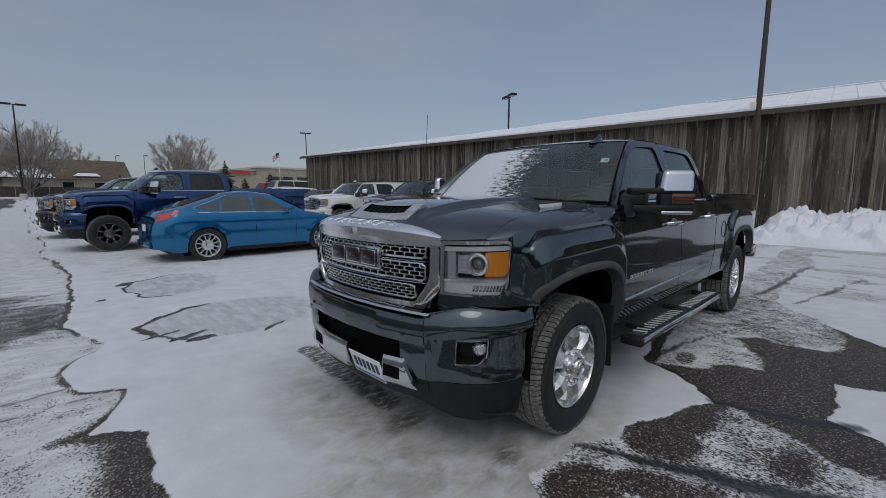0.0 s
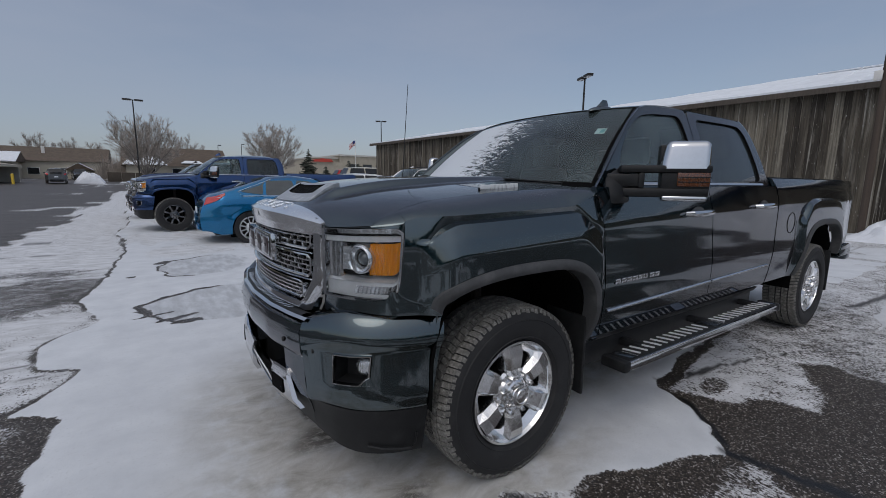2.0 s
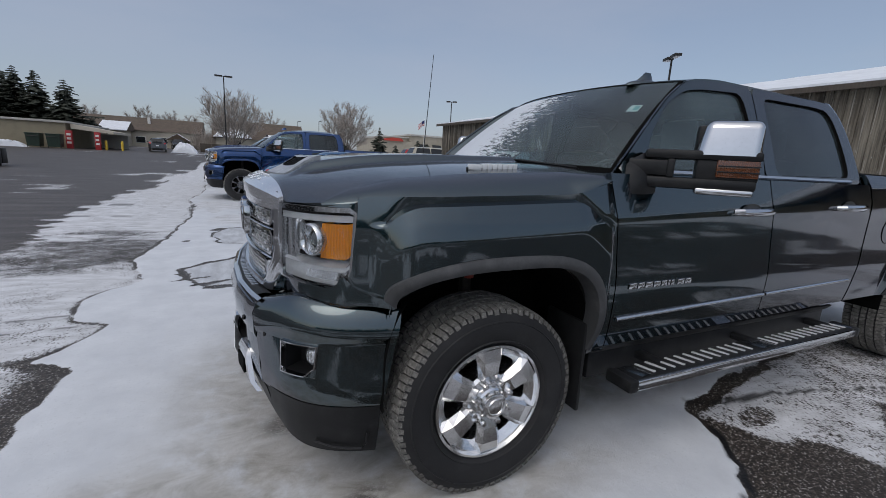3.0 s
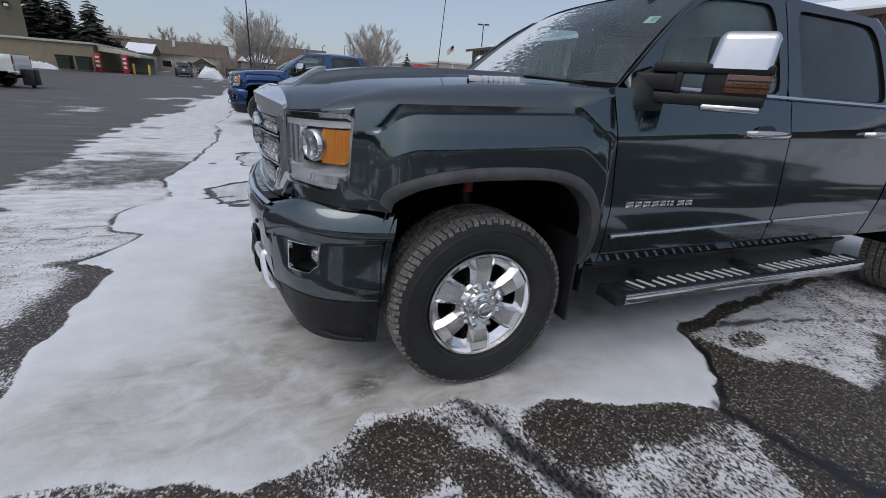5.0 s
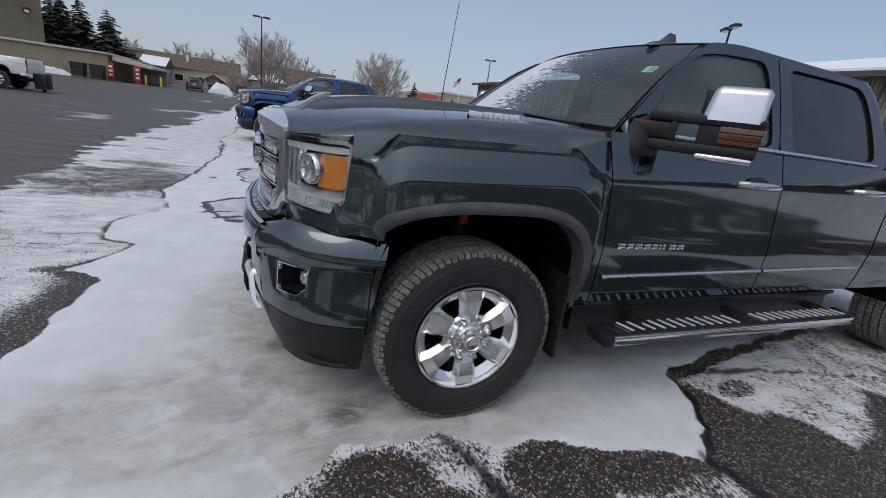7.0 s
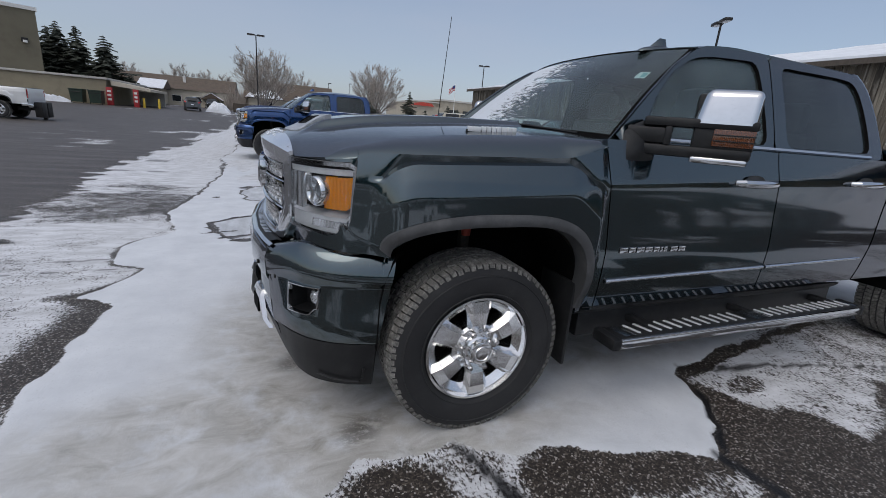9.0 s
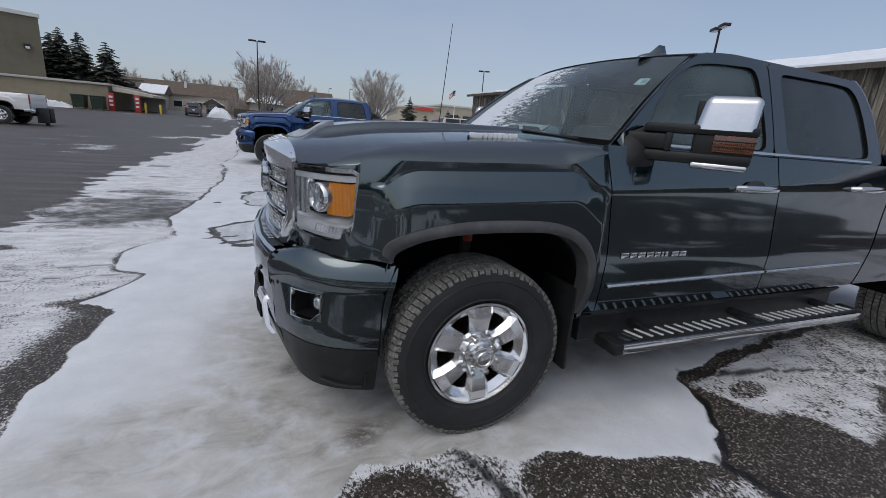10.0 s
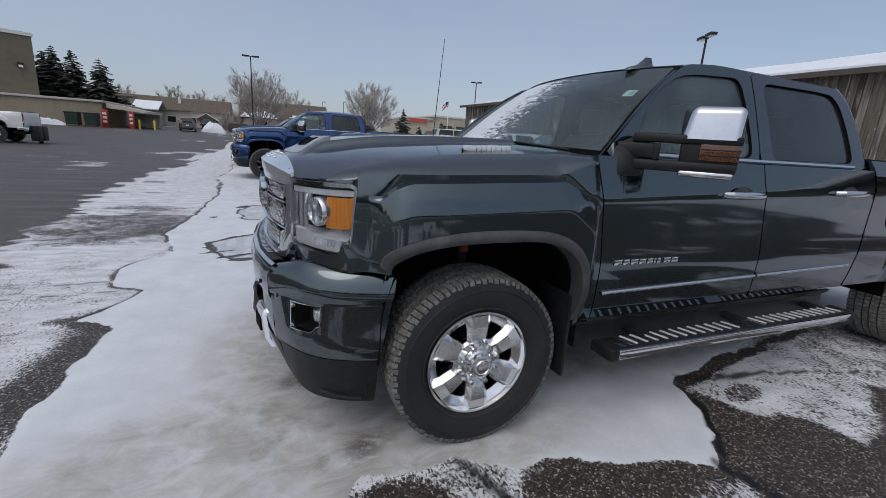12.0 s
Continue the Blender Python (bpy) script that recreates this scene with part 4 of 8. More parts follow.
def pickup(name, m, paint, label, suv=False, rims="chrome", detail=True, tyre_r=TYRE_R, group="parked vehicles", glass_dark=None, arch_mat=None, snow=True, front=True, lift=0.0):
    t = thing(name, label, "suv" if suv else "pickup truck", m, group)
    both = (-1, 1)
    dark = glass_dark or GLASS_DARK

    def put(nm, g, mat, parent, side, lab="", **k):
        return part(nm, g if side < 0 else g.mirror(), mat, parent, lab, **k)

    end = 4.98 if not suv else 4.72
    # bonnet
    hood = Geo()
    def hood_at(u, v):
        k = 2 * v - 1
        x = lerp(hood_front(k * 0.828) + 0.002, hood_rear(k * 0.84), u ** 1.5)
        y = k * lerp(0.828, hood_edge(max(x, -0.646))[0], smooth(0, 0.3, u))
        return (x, y, hood_height(x, y))

    hood.grid(hood_at, 52, 120)
    hood.skirt((0, 0, -0.03))
    bonnet = part("bonnet", hood, paint, t, "bonnet with a raised power dome")
    if detail:
        sc = Geo()
        # scoop mouth: a bright frame round a dark slot at the dome's front
        def mouth(u, v, d=0.0):
            y = lerp(-0.285, 0.285, u)
            x = lerp(-0.755, -0.60, v) + 0.045 * abs(2 * u - 1) ** 2.5
            return (x, y, hood_height(x, y) + lerp(0.004, 0.018, v) - d)
        n = 24

        def slot(p, q, r, d=0.0):
            """A loop round the mouth: p from the ends, between q and r."""
            pts = [(p, q), (p, r), (1 - p, r), (1 - p, q)]
            return [mouth(lerp(a[0], b[0], i / n), lerp(a[1], b[1], i / n), d) for a, b in zip(pts, pts[1:] + pts[:1]) for i in range(n)]

        sc.ring(slot(0.0, 0.0, 1.0, 0.03), slot(0.0, 0.0, 1.0))
        sc.ring(slot(0.0, 0.0, 1.0), slot(0.13, 0.45, 0.88))
        part("bonnet_scoop", sc, SCOOP, bonnet, "frosted satin scoop frame")
        # shallow pit; the deep slot's shade is put into its black colour
        pit = Geo().ring(slot(0.13, 0.45, 0.88), slot(0.14, 0.50, 0.86, 0.011))
        pit.grid(lambda u, v: mouth(lerp(0.14, 0.86, u), lerp(0.50, 0.86, v), 0.011), 20, 3)
        part("scoop_slot", pit, DARK, bonnet)
        for i in range(7):
            u = 0.25 + i * 0.0833
            rib = Geo().grid(lambda a, b: mouth(u + 0.006 * a, lerp(0.50, 0.86, b), 0.006), 1, 4).skirt((0, 0, -0.005))
            part("scoop_rib", rib, PLASTIC, bonnet)
    # flanks
    for s in both:
        fen = Geo()

        def fender_top(x):
            return min(1.240 + 0.030 * (x + 0.3) + 0.045 * smooth(0.30, 0.56, x), hood_edge(x)[1] - 0.030)

        def nose(z):
            return interp(z, (0.868, 0.925, 0.953, 0.98, 1.08, 1.19), (-0.600, -0.598, -0.572, -0.561, -0.554, -0.541))

        xa, xb = -0.445, 0.495
        # in front of the wheel
        side_patch(fen, nose, lambda z: xa, lambda u: lamp_seam(lerp(-0.585, xa, u)) + 0.004, lambda u: fender_top(lerp(-0.536, xa, u)), 12, 40, crease=flare_crease)

        # over the wheel
        def lower(u):
            k = 2 * u - 1
            return (0.835 if k < 0 else 0.56) + (1.012 - (0.835 if k < 0 else 0.56)) * arch_height(k, 0, 3.4 if k > 0 else 2.4)
        side_patch(fen, lambda z: xa, lambda z: xb, lower, lambda u: fender_top(lerp(xa, xb, u)), 64, 40, even=False, crease=flare_crease)
        # behind the wheel
        side_patch(fen, lambda z: xb, lambda z: door_line(z) - 0.003, lambda u: 0.555, lambda u: fender_top(lerp(xb, 0.55, u)), 8, 40, crease=flare_crease)

        # the wing's top, turned in to the bonnet
        def crown(u, v):
            x = lerp(-0.536, lerp(door_line(1.29) - 0.003, 0.600, v), u)
            z0 = fender_top(x)
            xe, ze = hood_edge(x)
            a, b = half_width(x, z0), xe + 0.007
            k = v * math.pi / 2
            lean = 0.55 * (1 - smooth(0.30, 0.56, x))
            return (x, -lerp(a, b, lerp(1 - math.cos(k), v, lean)), lerp(z0, ze, lerp(math.sin(k), v, lean)))
        fen.grid(crown, 56, 14)
        fen.skirt((0, 0.006, -0.02))
        put("front_wing", fen, paint, t, s)
        # doors
        fd = Geo()
        side_patch(fd, lambda z: door_line(z) + 0.003, lambda z: door_split(z) - 0.004, lambda u: 0.555 + 0.01 * u, lambda u: 1.352 + 0.004 * u, 40, 40)
        fd.skirt((0, 0.03, 0))
        door = put("front_door", fd, paint, t, s)
        rd = Geo()
        x2 = 2.79

        def rear_edge(z):
            return x2 - 0.13 * (1 - smooth(0.53, 0.66, z)) ** 1.5 + (0.20 if suv else 0) * smooth(0.9, 1.2, z)

        side_patch(rd, lambda z: door_split(z) + 0.004, rear_edge, lambda u: 0.565 + 0.01 * u, lambda u: 1.356 + 0.006 * u, 36, 40)
        rd.skirt((0, 0.03, 0))
        rdoor = put("rear_door", rd, paint, t, s)
        for d_, xh, zh in ((door, 1.510, 1.192), (rdoor, 2.515, 1.216)):
            h = Geo()
            pts = [(xh - 0.13, -half_width(xh, zh) + 0.004, zh - 0.003), (xh - 0.118, -half_width(xh, zh) - 0.030, zh - 0.001), (xh - 0.05, -half_width(xh, zh) - 0.042, zh), (xh + 0.05, -half_width(xh, zh) - 0.042, zh + 0.001), (xh + 0.118, -half_width(xh, zh) - 0.030, zh + 0.002), (xh + 0.13, -half_width(xh, zh) + 0.004, zh + 0.003)]
            h.tube(pts, [0.016, 0.020, 0.021, 0.021, 0.020, 0.016], 10)
            put("door_handle", h, CHROME, d_, s, "chrome pull handle")
            # dark patch on the door skin in place of the hand cup's shade
            cup = Geo().grid(lambda u, v: (lerp(xh - 0.085, xh + 0.075, u), -half_width(xh, zh) - 0.0025 - 0.001 * math.sin(math.pi * v), zh + 0.012 + lerp(-0.038, 0.030, v) * math.sin(math.pi * min(1, max(0, u * 0.98 + 0.01))) ** 0.5), 14, 4)
            put("handle_cup", cup, CUP, d_, s)
        for d_, xa_, xb_ in ((door, 0.640, 1.786), (rdoor, 1.806, 2.75)):
            mo = Geo().grid(lambda u, v: (lambda x: (x, -half_width(x, 0.70) - 0.002 - 0.014 * max(0.0, math.sin(math.pi * v)) ** 0.6, 0.684 + 0.024 * v + 0.040 * (x - 0.64) / 2.1))(lerp(xa_, xb_, u)), 16, 6).skirt((0, 0.012, 0))
            put("side_moulding", mo, CHROME if not suv and detail else SATIN, d_, s, "slim bright side moulding")
        if detail:
            x = 0.68
            for w in (0.048, 0.040, 0.046, 0.044, 0.036, 0.014, 0.020, 0.046, 0.044):
                y = -half_width(x, 0.845)
                put("badge_block", Geo().box(x, x + w, y - 0.006, y, 0.840, 0.868, 0.0015), CHROME, door, s, "plain chrome badge block")
                x += w + (0.009 if w != 0.020 else 0.025)
        # sill and rocker panel below the doors
        sill = Geo().grid(lambda u, v: (lerp(0.56, 2.70, u), -lerp(0.962, 0.860, v ** 1.5), lerp(0.556, 0.470, v) - 0.0), 24, 6).skirt((0, 0.02, 0))
        put("rocker_panel", sill, PLASTIC, t, s)
        # added dark box: hides bright ground where the underside should look shaded
        put("under_tray", Geo().box(0.60, 2.76, -0.90, -0.70, 0.36, 0.52, 0.012), PLASTIC, t, s)
        # glasshouse: door frames with their panes
        fo = [(0.575, 1.352), (0.80, 1.560), (1.00, 1.725), (1.165, 1.826), (1.30, 1.848), (1.722, 1.866), (1.704, 1.60), (1.698, 1.356)]
        fi = [(0.775, 1.382), (0.845, 1.545), (0.975, 1.690), (1.125, 1.770), (1.270, 1.793), (1.610, 1.812), (1.630, 1.640), (1.638, 1.388)]
        if suv:
            ro = [(1.706, 1.356), (1.712, 1.60), (1.730, 1.866), (2.45, 1.868), (2.66, 1.860), (2.80, 1.62), (2.94, 1.362)]
            ri = [(1.790, 1.388), (1.785, 1.60), (1.785, 1.806), (2.40, 1.806), (2.56, 1.798), (2.69, 1.60), (2.80, 1.392)]
        else:
            ro = [(1.706, 1.356), (1.712, 1.60), (1.730, 1.866), (2.45, 1.866), (2.60, 1.858), (2.66, 1.80), (2.70, 1.70), (2.735, 1.55), (2.775, 1.362)]
            ri = [(1.820, 1.388), (1.820, 1.60), (1.824, 1.808), (2.36, 1.814), (2.515, 1.808), (2.572, 1.76), (2.598, 1.66), (2.612, 1.54), (2.620, 1.398)]
        for d_, o_, i_, mat in ((door, fo, fi, GLASS_CLEAR), (rdoor, ro, ri, dark)):
            lo = loop_through([Vector((x, z, 0)) for x, z in o_], 64, 0.05)
            li = loop_through([Vector((x, z, 0)) for x, z in i_], 64, 0.06)
            k = min(range(64), key=lambda q: sum((lo[j] - li[(j + q) % 64]).length for j in range(0, 64, 4)))
            li = li[k:] + li[:k]
            P = lambda p, d=0.0: (p.x, -upper_width(p.y, p.x) + d, p.y)
            fr = Geo().ring([P(p) for p in lo], [P(a.lerp(b, 0.92), 0.0) for a, b in zip(lo, li)])
            fr.skirt((0, 0.02, 0))
            put("window_frame", fr, paint, d_, s)
            put("window_seal", Geo().ring([P(a.lerp(b, 0.92), 0.002) for a, b in zip(lo, li)], [P(p, 0.016) for p in li]), DARK, d_, s)
            gl = Geo()
            cx = sum(p.x for p in li) / 64
            cz = sum(p.y for p in li) / 64
            for a, b in ((1.0, 0.6), (0.6, 0.25)):
                gl.ring([P(Vector((lerp(cx, p.x, a), lerp(cz, p.y, a), 0)), 0.016) for p in li], [P(Vector((lerp(cx, p.x, b), lerp(cz, p.y, b), 0)), 0.016) for p in li])
            gl.add([P(Vector((lerp(cx, p.x, 0.25), lerp(cz, p.y, 0.25), 0)), 0.016) for p in li], [tuple(range(64))])
            put("side_window", gl, mat, d_, s)
        bl = Geo().grid(lambda u, v: (lambda x: (x, -upper_width(1.362) - 0.004 - 0.008 * math.sin(math.pi * v), 1.356 + 0.022 * v + 0.006 * (x - 0.8) / 1.8))(lerp(0.80, 2.62 if not suv else 4.3, u)), 24, 4).skirt((0, 0.01, 0))
        put("belt_moulding", bl, CHROME, t, s, "bright chrome belt moulding")
        # wheel-arch trim
        def arch_trim(cx, x0, x1, zf, zr, ztop, nf, nr):
            g = Geo()

            def at(u, v):
                k = 2 * (0.5 - 0.5 * math.cos(math.pi * u)) - 1
                zb = zf if k < 0 else zr
                zz = zb + (ztop - zb) * arch_height(k, 0, nf if k < 0 else nr)
                x = lerp(x0, x1, (k + 1) / 2)
                inx, inz = (cx - x), (0.55 - zz)
                ln = math.hypot(inx, inz) or 1
                d = lerp(-0.022, 0.034, v)
                y = half_width(x, zz) + 0.004 + 0.012 * math.sin(math.pi * min(1, v * 0.9 + 0.05))
                if v > 0.99:
                    y -= 0.05
                return (x + inx / ln * d, -y, zz + inz / ln * d)

            g.grid(at, 56, 7)
            g.skirt((0, 0.02, 0))
            return g

        trims = arch_mat or TRIM
        put("wheel_arch_trim", arch_trim(0.0, xa - 0.0, xb, 0.872, 0.575, 1.012, 2.4, 3.4), trims, t, s, "dark grey wheel-arch trim")
        bx0, bx1 = WHEELBASE - 0.52, WHEELBASE + 0.52
        put("wheel_arch_trim", arch_trim(WHEELBASE, bx0, bx1, 0.575, 0.70, 1.045, 3.0, 3.0), trims, t, s, "dark grey wheel-arch trim")
        # bed side
        bed = Geo()
        bt = 1.425 if not suv else 1.365
        start = 2.822 if not suv else 2.76
        fw = (lambda z: start) if not suv else (lambda z: rear_edge(z) + 0.008)
        side_patch(bed, fw, lambda z: bx0, lambda u: 0.575, lambda u: 1.30, 14, 26)
        side_patch(bed, lambda z: bx0, lambda z: bx1, lambda u: (0.575 if u < 0.5 else 0.70) + (1.045 - (0.575 if u < 0.5 else 0.70)) * arch_height(2 * u - 1, 0, 3.0), lambda u: 1.30, 48, 30, even=False)
        side_patch(bed, lambda z: bx1, lambda z: end, lambda u: 0.70, lambda u: 1.30, 14, 26)
        bed.grid(lambda u, v: (lambda x, z: (x, -lerp(half_width(x, 1.30), 0.925, v ** 1.6), z))(lerp(start, end, u), lerp(1.30, bt, v)), 60, 5)
        if not suv:
            bed.grid(lambda u, v: (lerp(start, end, u), -lerp(0.925, 0.83, v), bt + 0.004 * math.sin(math.pi * v)), 40, 2)
        bed.skirt((0, 0.03, 0))
        put("bed_side" if not suv else "rear_quarter", bed, paint, t, s)
        # tail lamp
        tl = Geo()
        tl.grid(lambda u, v: (end + 0.014, -lerp(half_width(end, 1.2) - 0.055, 0.80, u), lerp(0.98, 1.37 if not suv else 1.30, v)), 3, 4).skirt((-0.02, 0, 0))
        put("tail_lamp", tl, RED, t, s, "red tail lamp")
        if not suv and s < 0:
            # fuel door: a thin seam round a flush flap
            ring = [(3.13 + 0.085 * math.cos(q * math.pi / 16), 1.06 + 0.085 * math.sin(q * math.pi / 16)) for q in range(33)]
            part("fuel_door", Geo().tube([(x, -half_width(x, z) - 0.0005, z) for x, z in ring], 0.003, 4, cap=False), DARK, t, "thin round seam of the fuel door")
        # running board
        rb = Geo().box(0.645, 2.71, -1.118, -0.985, 0.408, 0.450, 0.014)
        board = put("running_board", rb, PLASTIC, t, s, "black running board with bright edge and grip bars")
        ed = Geo().box(0.685, 2.70, -1.128, -1.104, 0.396, 0.446, 0.009)
        put("board_edge", ed, CHROME, board, s)
        for xe0, xe1 in ((0.635, 0.692), (2.668, 2.718)):
            put("end_cap", Geo().box(xe0, xe1, -1.130, -0.980, 0.392, 0.452, 0.012), PLASTIC, board, s)
        if detail:
            for k in range(2):
                for i in range(12):
                    x = 0.80 + k * 1.01 + i * 0.070
                    gr = Geo().add([(x + 0.026, -1.090, 0.4505), (x + 0.038, -1.090, 0.4505), (x + 0.010, -1.002, 0.4505), (x - 0.002, -1.002, 0.4505), (x + 0.026, -1.090, 0.457), (x + 0.038, -1.090, 0.457), (x + 0.010, -1.002, 0.457), (x - 0.002, -1.002, 0.457)], [(4, 5, 6, 7), (0, 1, 5, 4), (1, 2, 6, 5), (2, 3, 7, 6), (3, 0, 4, 7)])
                    put("grip_bar", gr, GRIP, board, s, flat=True)
            for xp0, xp1 in ((0.700, 0.770), (1.655, 1.790), (2.615, 2.665)):
                pad = Geo().grid(lambda u, v: (lerp(xp0, xp1, u) + 0.03 * (1 - v), -lerp(1.104, 1.000, v), 0.4515 + 0.003 * math.sin(math.pi * u)), 6, 2)
                put("board_plate", pad, SATIN, board, s)
        for x in (0.95, 1.75, 2.55):
            put("board_bracket", Geo().box(x - 0.03, x + 0.03, -1.03, -0.78, 0.42, 0.46, 0.01), PLASTIC, board, s)
        # mud flaps
        if detail:
            mf = Geo().box(0.455, 0.475, -1.000, -0.74, 0.275, 0.70, 0.008)
            put("mud_flap", mf, PLASTIC, t, s)
            mf = Geo().box(WHEELBASE + 0.47, WHEELBASE + 0.49, -0.995, -0.74, 0.30, 0.72, 0.008)
            put("mud_flap", mf, PLASTIC, t, s)
        # wheel housings: the shade inside the arches is put into their near-black colour
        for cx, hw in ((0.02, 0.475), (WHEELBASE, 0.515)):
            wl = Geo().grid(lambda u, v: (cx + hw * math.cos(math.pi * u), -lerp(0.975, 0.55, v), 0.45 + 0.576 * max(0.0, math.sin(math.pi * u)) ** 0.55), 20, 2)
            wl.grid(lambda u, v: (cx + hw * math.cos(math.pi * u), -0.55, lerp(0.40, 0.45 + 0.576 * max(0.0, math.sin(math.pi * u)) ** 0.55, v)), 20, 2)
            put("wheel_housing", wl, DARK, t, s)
        tow_mirror(t, s)
    # windscreen
    def screen(u, v, d=0.0):
        k = 2 * u - 1
        xb, zb, wb = 0.44 + 0.20 * abs(k) ** 2.2, 1.378 - 0.018 * abs(k) ** 2, 0.858
        xt, zt_, wt = 1.085 + 0.115 * abs(k) ** 2.2, 1.848 - 0.012 * abs(k) ** 2, 0.712
        bulge = 0.022 * math.sin(math.pi * v)
        return (lerp(xb, xt, v) - bulge * 0.6 + d * 0.6, k * lerp(wb, wt, v), lerp(zb, zt_, v) + bulge * 0.75 - d * 0.75)

    ws = part("windscreen", Geo().grid(screen, 28, 16), GLASS_SHADE, t, "raked windscreen")
    seal = Geo()
    for u0, u1, v0, v1 in ((0, 1, -0.03, 0.02), (0, 1, 0.990, 1.003), (-0.003, 0.007, 0, 1), (0.993, 1.003, 0, 1)):
        seal.grid(lambda a, b: screen(lerp(u0, u1, a), lerp(v0, v1, b), -0.003), 20 if u1 - u0 > 0.5 else 2, 2 if u1 - u0 > 0.5 else 14)
    part("screen_seal", seal, DARK, ws)
    if snow:
        fr = Geo().grid(lambda u, v: screen(lerp(0.30, 0.985, u), lerp(0.02, 0.93, v), -0.004), 40, 26)
        part("windscreen_snow", fr, SCREEN_SNOW, ws, "thin wind-streaked snow on the glass")
    if detail:
        stk = Geo().grid(lambda u, v: screen(lerp(0.052, 0.088, u), lerp(0.600, 0.680, v), 0.004), 2, 2)
        part("sticker", stk, PAPER, ws, "pale square sticker inside the glass")
        stk = Geo().grid(lambda u, v: screen(lerp(0.056, 0.072, u), lerp(0.615, 0.665, v), 0.0035), 2, 2)
        part("sticker_print", stk, surface("sticker_green", (0.25, 0.5, 0.5), 0.5), ws)
        for s in both:
            z0 = hood_height(0.08, 0.725)
            row = put("bonnet_badge", Geo().box(-0.040, 0.205, -0.732, -0.720, z0 - 0.012, z0 + 0.003, 0.001), PLASTIC, bonnet, s, "row of pale plain badge blocks")
            bx = -0.035
            for w in (0.062, 0.021, 0.021, 0.021, 0.021, 0.025, 0.021, 0.021):
                put("badge_block", Geo().box(bx, bx + w, -0.736, -0.724, z0 - 0.002 + 0.04 * (bx - 0.08), z0 + 0.021 + 0.04 * (bx - 0.08), 0.002), PLATE, row, s)
                bx += w + 0.004
    # cowl, wipers
    cowl = Geo().grid(lambda u, v: (lambda y: (lerp(hood_rear(y) - 0.015, hood_rear(y) + 0.085, v), y, 1.345 + 0.012 * v))(lerp(-0.84, 0.84, u)), 24, 2)
    part("cowl", cowl, PLASTIC, t)
    for y0, y1 in ((-0.70, -0.02), (0.02, 0.66)):
        wp = Geo().tube([screen((y0 / 0.845 + 1) / 2, -0.01, -0.010), screen((lerp(y0, y1, 0.5) / 0.845 + 1) / 2, 0.012, -0.012), screen((y1 / 0.845 + 1) / 2, 0.016, -0.010)], 0.007, 6)
        part("wiper", wp, PLASTIC, ws)
    # roof and pillars
    cab_end = 2.675 if not suv else 4.45
    roof = Geo()

    def roof_at(u, v):
        k = 2 * v - 1
        x0 = 1.085 + 0.115 * abs(k) ** 2.2
        x = lerp(x0, cab_end, u)
        w = upper_width(1.862, x) if u > 0 else 0.717
        w = lerp(0.717, upper_width(1.862, x), smooth(0, 0.12, u))
        lift = 0.080 * (1 - abs(k) ** 2.6) * (0.12 + 0.88 * smooth(0.0, 0.5, u)) * (1 - 0.35 * smooth(0.75, 1.0, u))
        z = 1.852 + 0.016 * smooth(0, 0.2, u) * (1 - u * 0.3) - 0.010 * (1 - smooth(0, 0.05, u)) + lift * 0.98 - 0.030 * smooth(0.84, 1, u)
        return (x, k * w, z)

    roof.grid(roof_at, 40, 40)
    roof.skirt((0, 0, -0.025))
    part("roof", roof, paint, t)
    for s in both:
        # A pillar between screen and door frame
        ap = Geo().grid(lambda u, v: (lambda a, b: tuple(lerp(p, q, v) for p, q in zip(a, b)))(screen(0.0, u * 1.0, -0.002), (lambda z: (interp(z, (1.345, 1.56, 1.725, 1.826, 1.852), (0.555, 0.795, 0.995, 1.160, 1.26)), -upper_width(z) + 0.001, z))(lerp(1.345, 1.850, u))), 18, 4).skirt((0.01, 0.02, 0))
        put("a_pillar", ap, paint, t, s)
        rear_x = (lambda z: interp(z, (1.36, 1.55, 1.70, 1.80, 1.858, 1.87), (2.778, 2.738, 2.703, 2.663, 2.60, 2.54))) if not suv else (lambda z: interp(z, (1.36, 1.62, 1.86, 1.87), (2.945, 2.803, 2.663, 2.6)))
        back_x = (lambda z: interp(z, (1.36, 1.62, 1.76, 1.87), (2.802, 2.790, 2.760, 2.690))) if not suv else (lambda z: interp(z, (1.36, 1.62, 1.87), (4.74, 4.66, 4.46)))
        if not suv:
            cp = Geo().grid(lambda u, v: (lambda z: (lambda x: (x, -upper_width(z, x) + 0.001 + 0.03 * v ** 3, z))(lerp(rear_x(z), back_x(z), v)))(lerp(1.36, 1.868, u)), 12, 8).skirt((0, 0.03, 0))
            put("c_pillar", cp, paint, t, s)
            lower = Geo().grid(lambda u, v: (lambda z: (lambda x: (x, -half_width(x, z) + 0.002, z))(lerp(rear_edge(z) + 0.005, 2.812, v)))(lerp(0.57, 1.36, u)), 16, 3).skirt((0, 0.05, 0))
            put("cab_corner", lower, paint, t, s)
        else:
            o_ = [(2.95, 1.362), (2.81, 1.62), (2.67, 1.866), (4.40, 1.866), (4.60, 1.70), (4.72, 1.362)]
            i_ = [(3.04, 1.40), (2.93, 1.60), (2.80, 1.80), (4.25, 1.80), (4.42, 1.66), (4.50, 1.40)]
            lo = loop_through([Vector((x, z, 0)) for x, z in o_], 64, 0.05)
            li = loop_through([Vector((x, z, 0)) for x, z in i_], 64, 0.06)
            P = lambda p, d=0.0: (p.x, -upper_width(p.y, p.x) + d, p.y)
            fr = Geo().ring([P(p) for p in lo], [P(p, 0.01) for p in li]).skirt((0, 0.02, 0))
            put("quarter_frame", fr, paint, t, s)
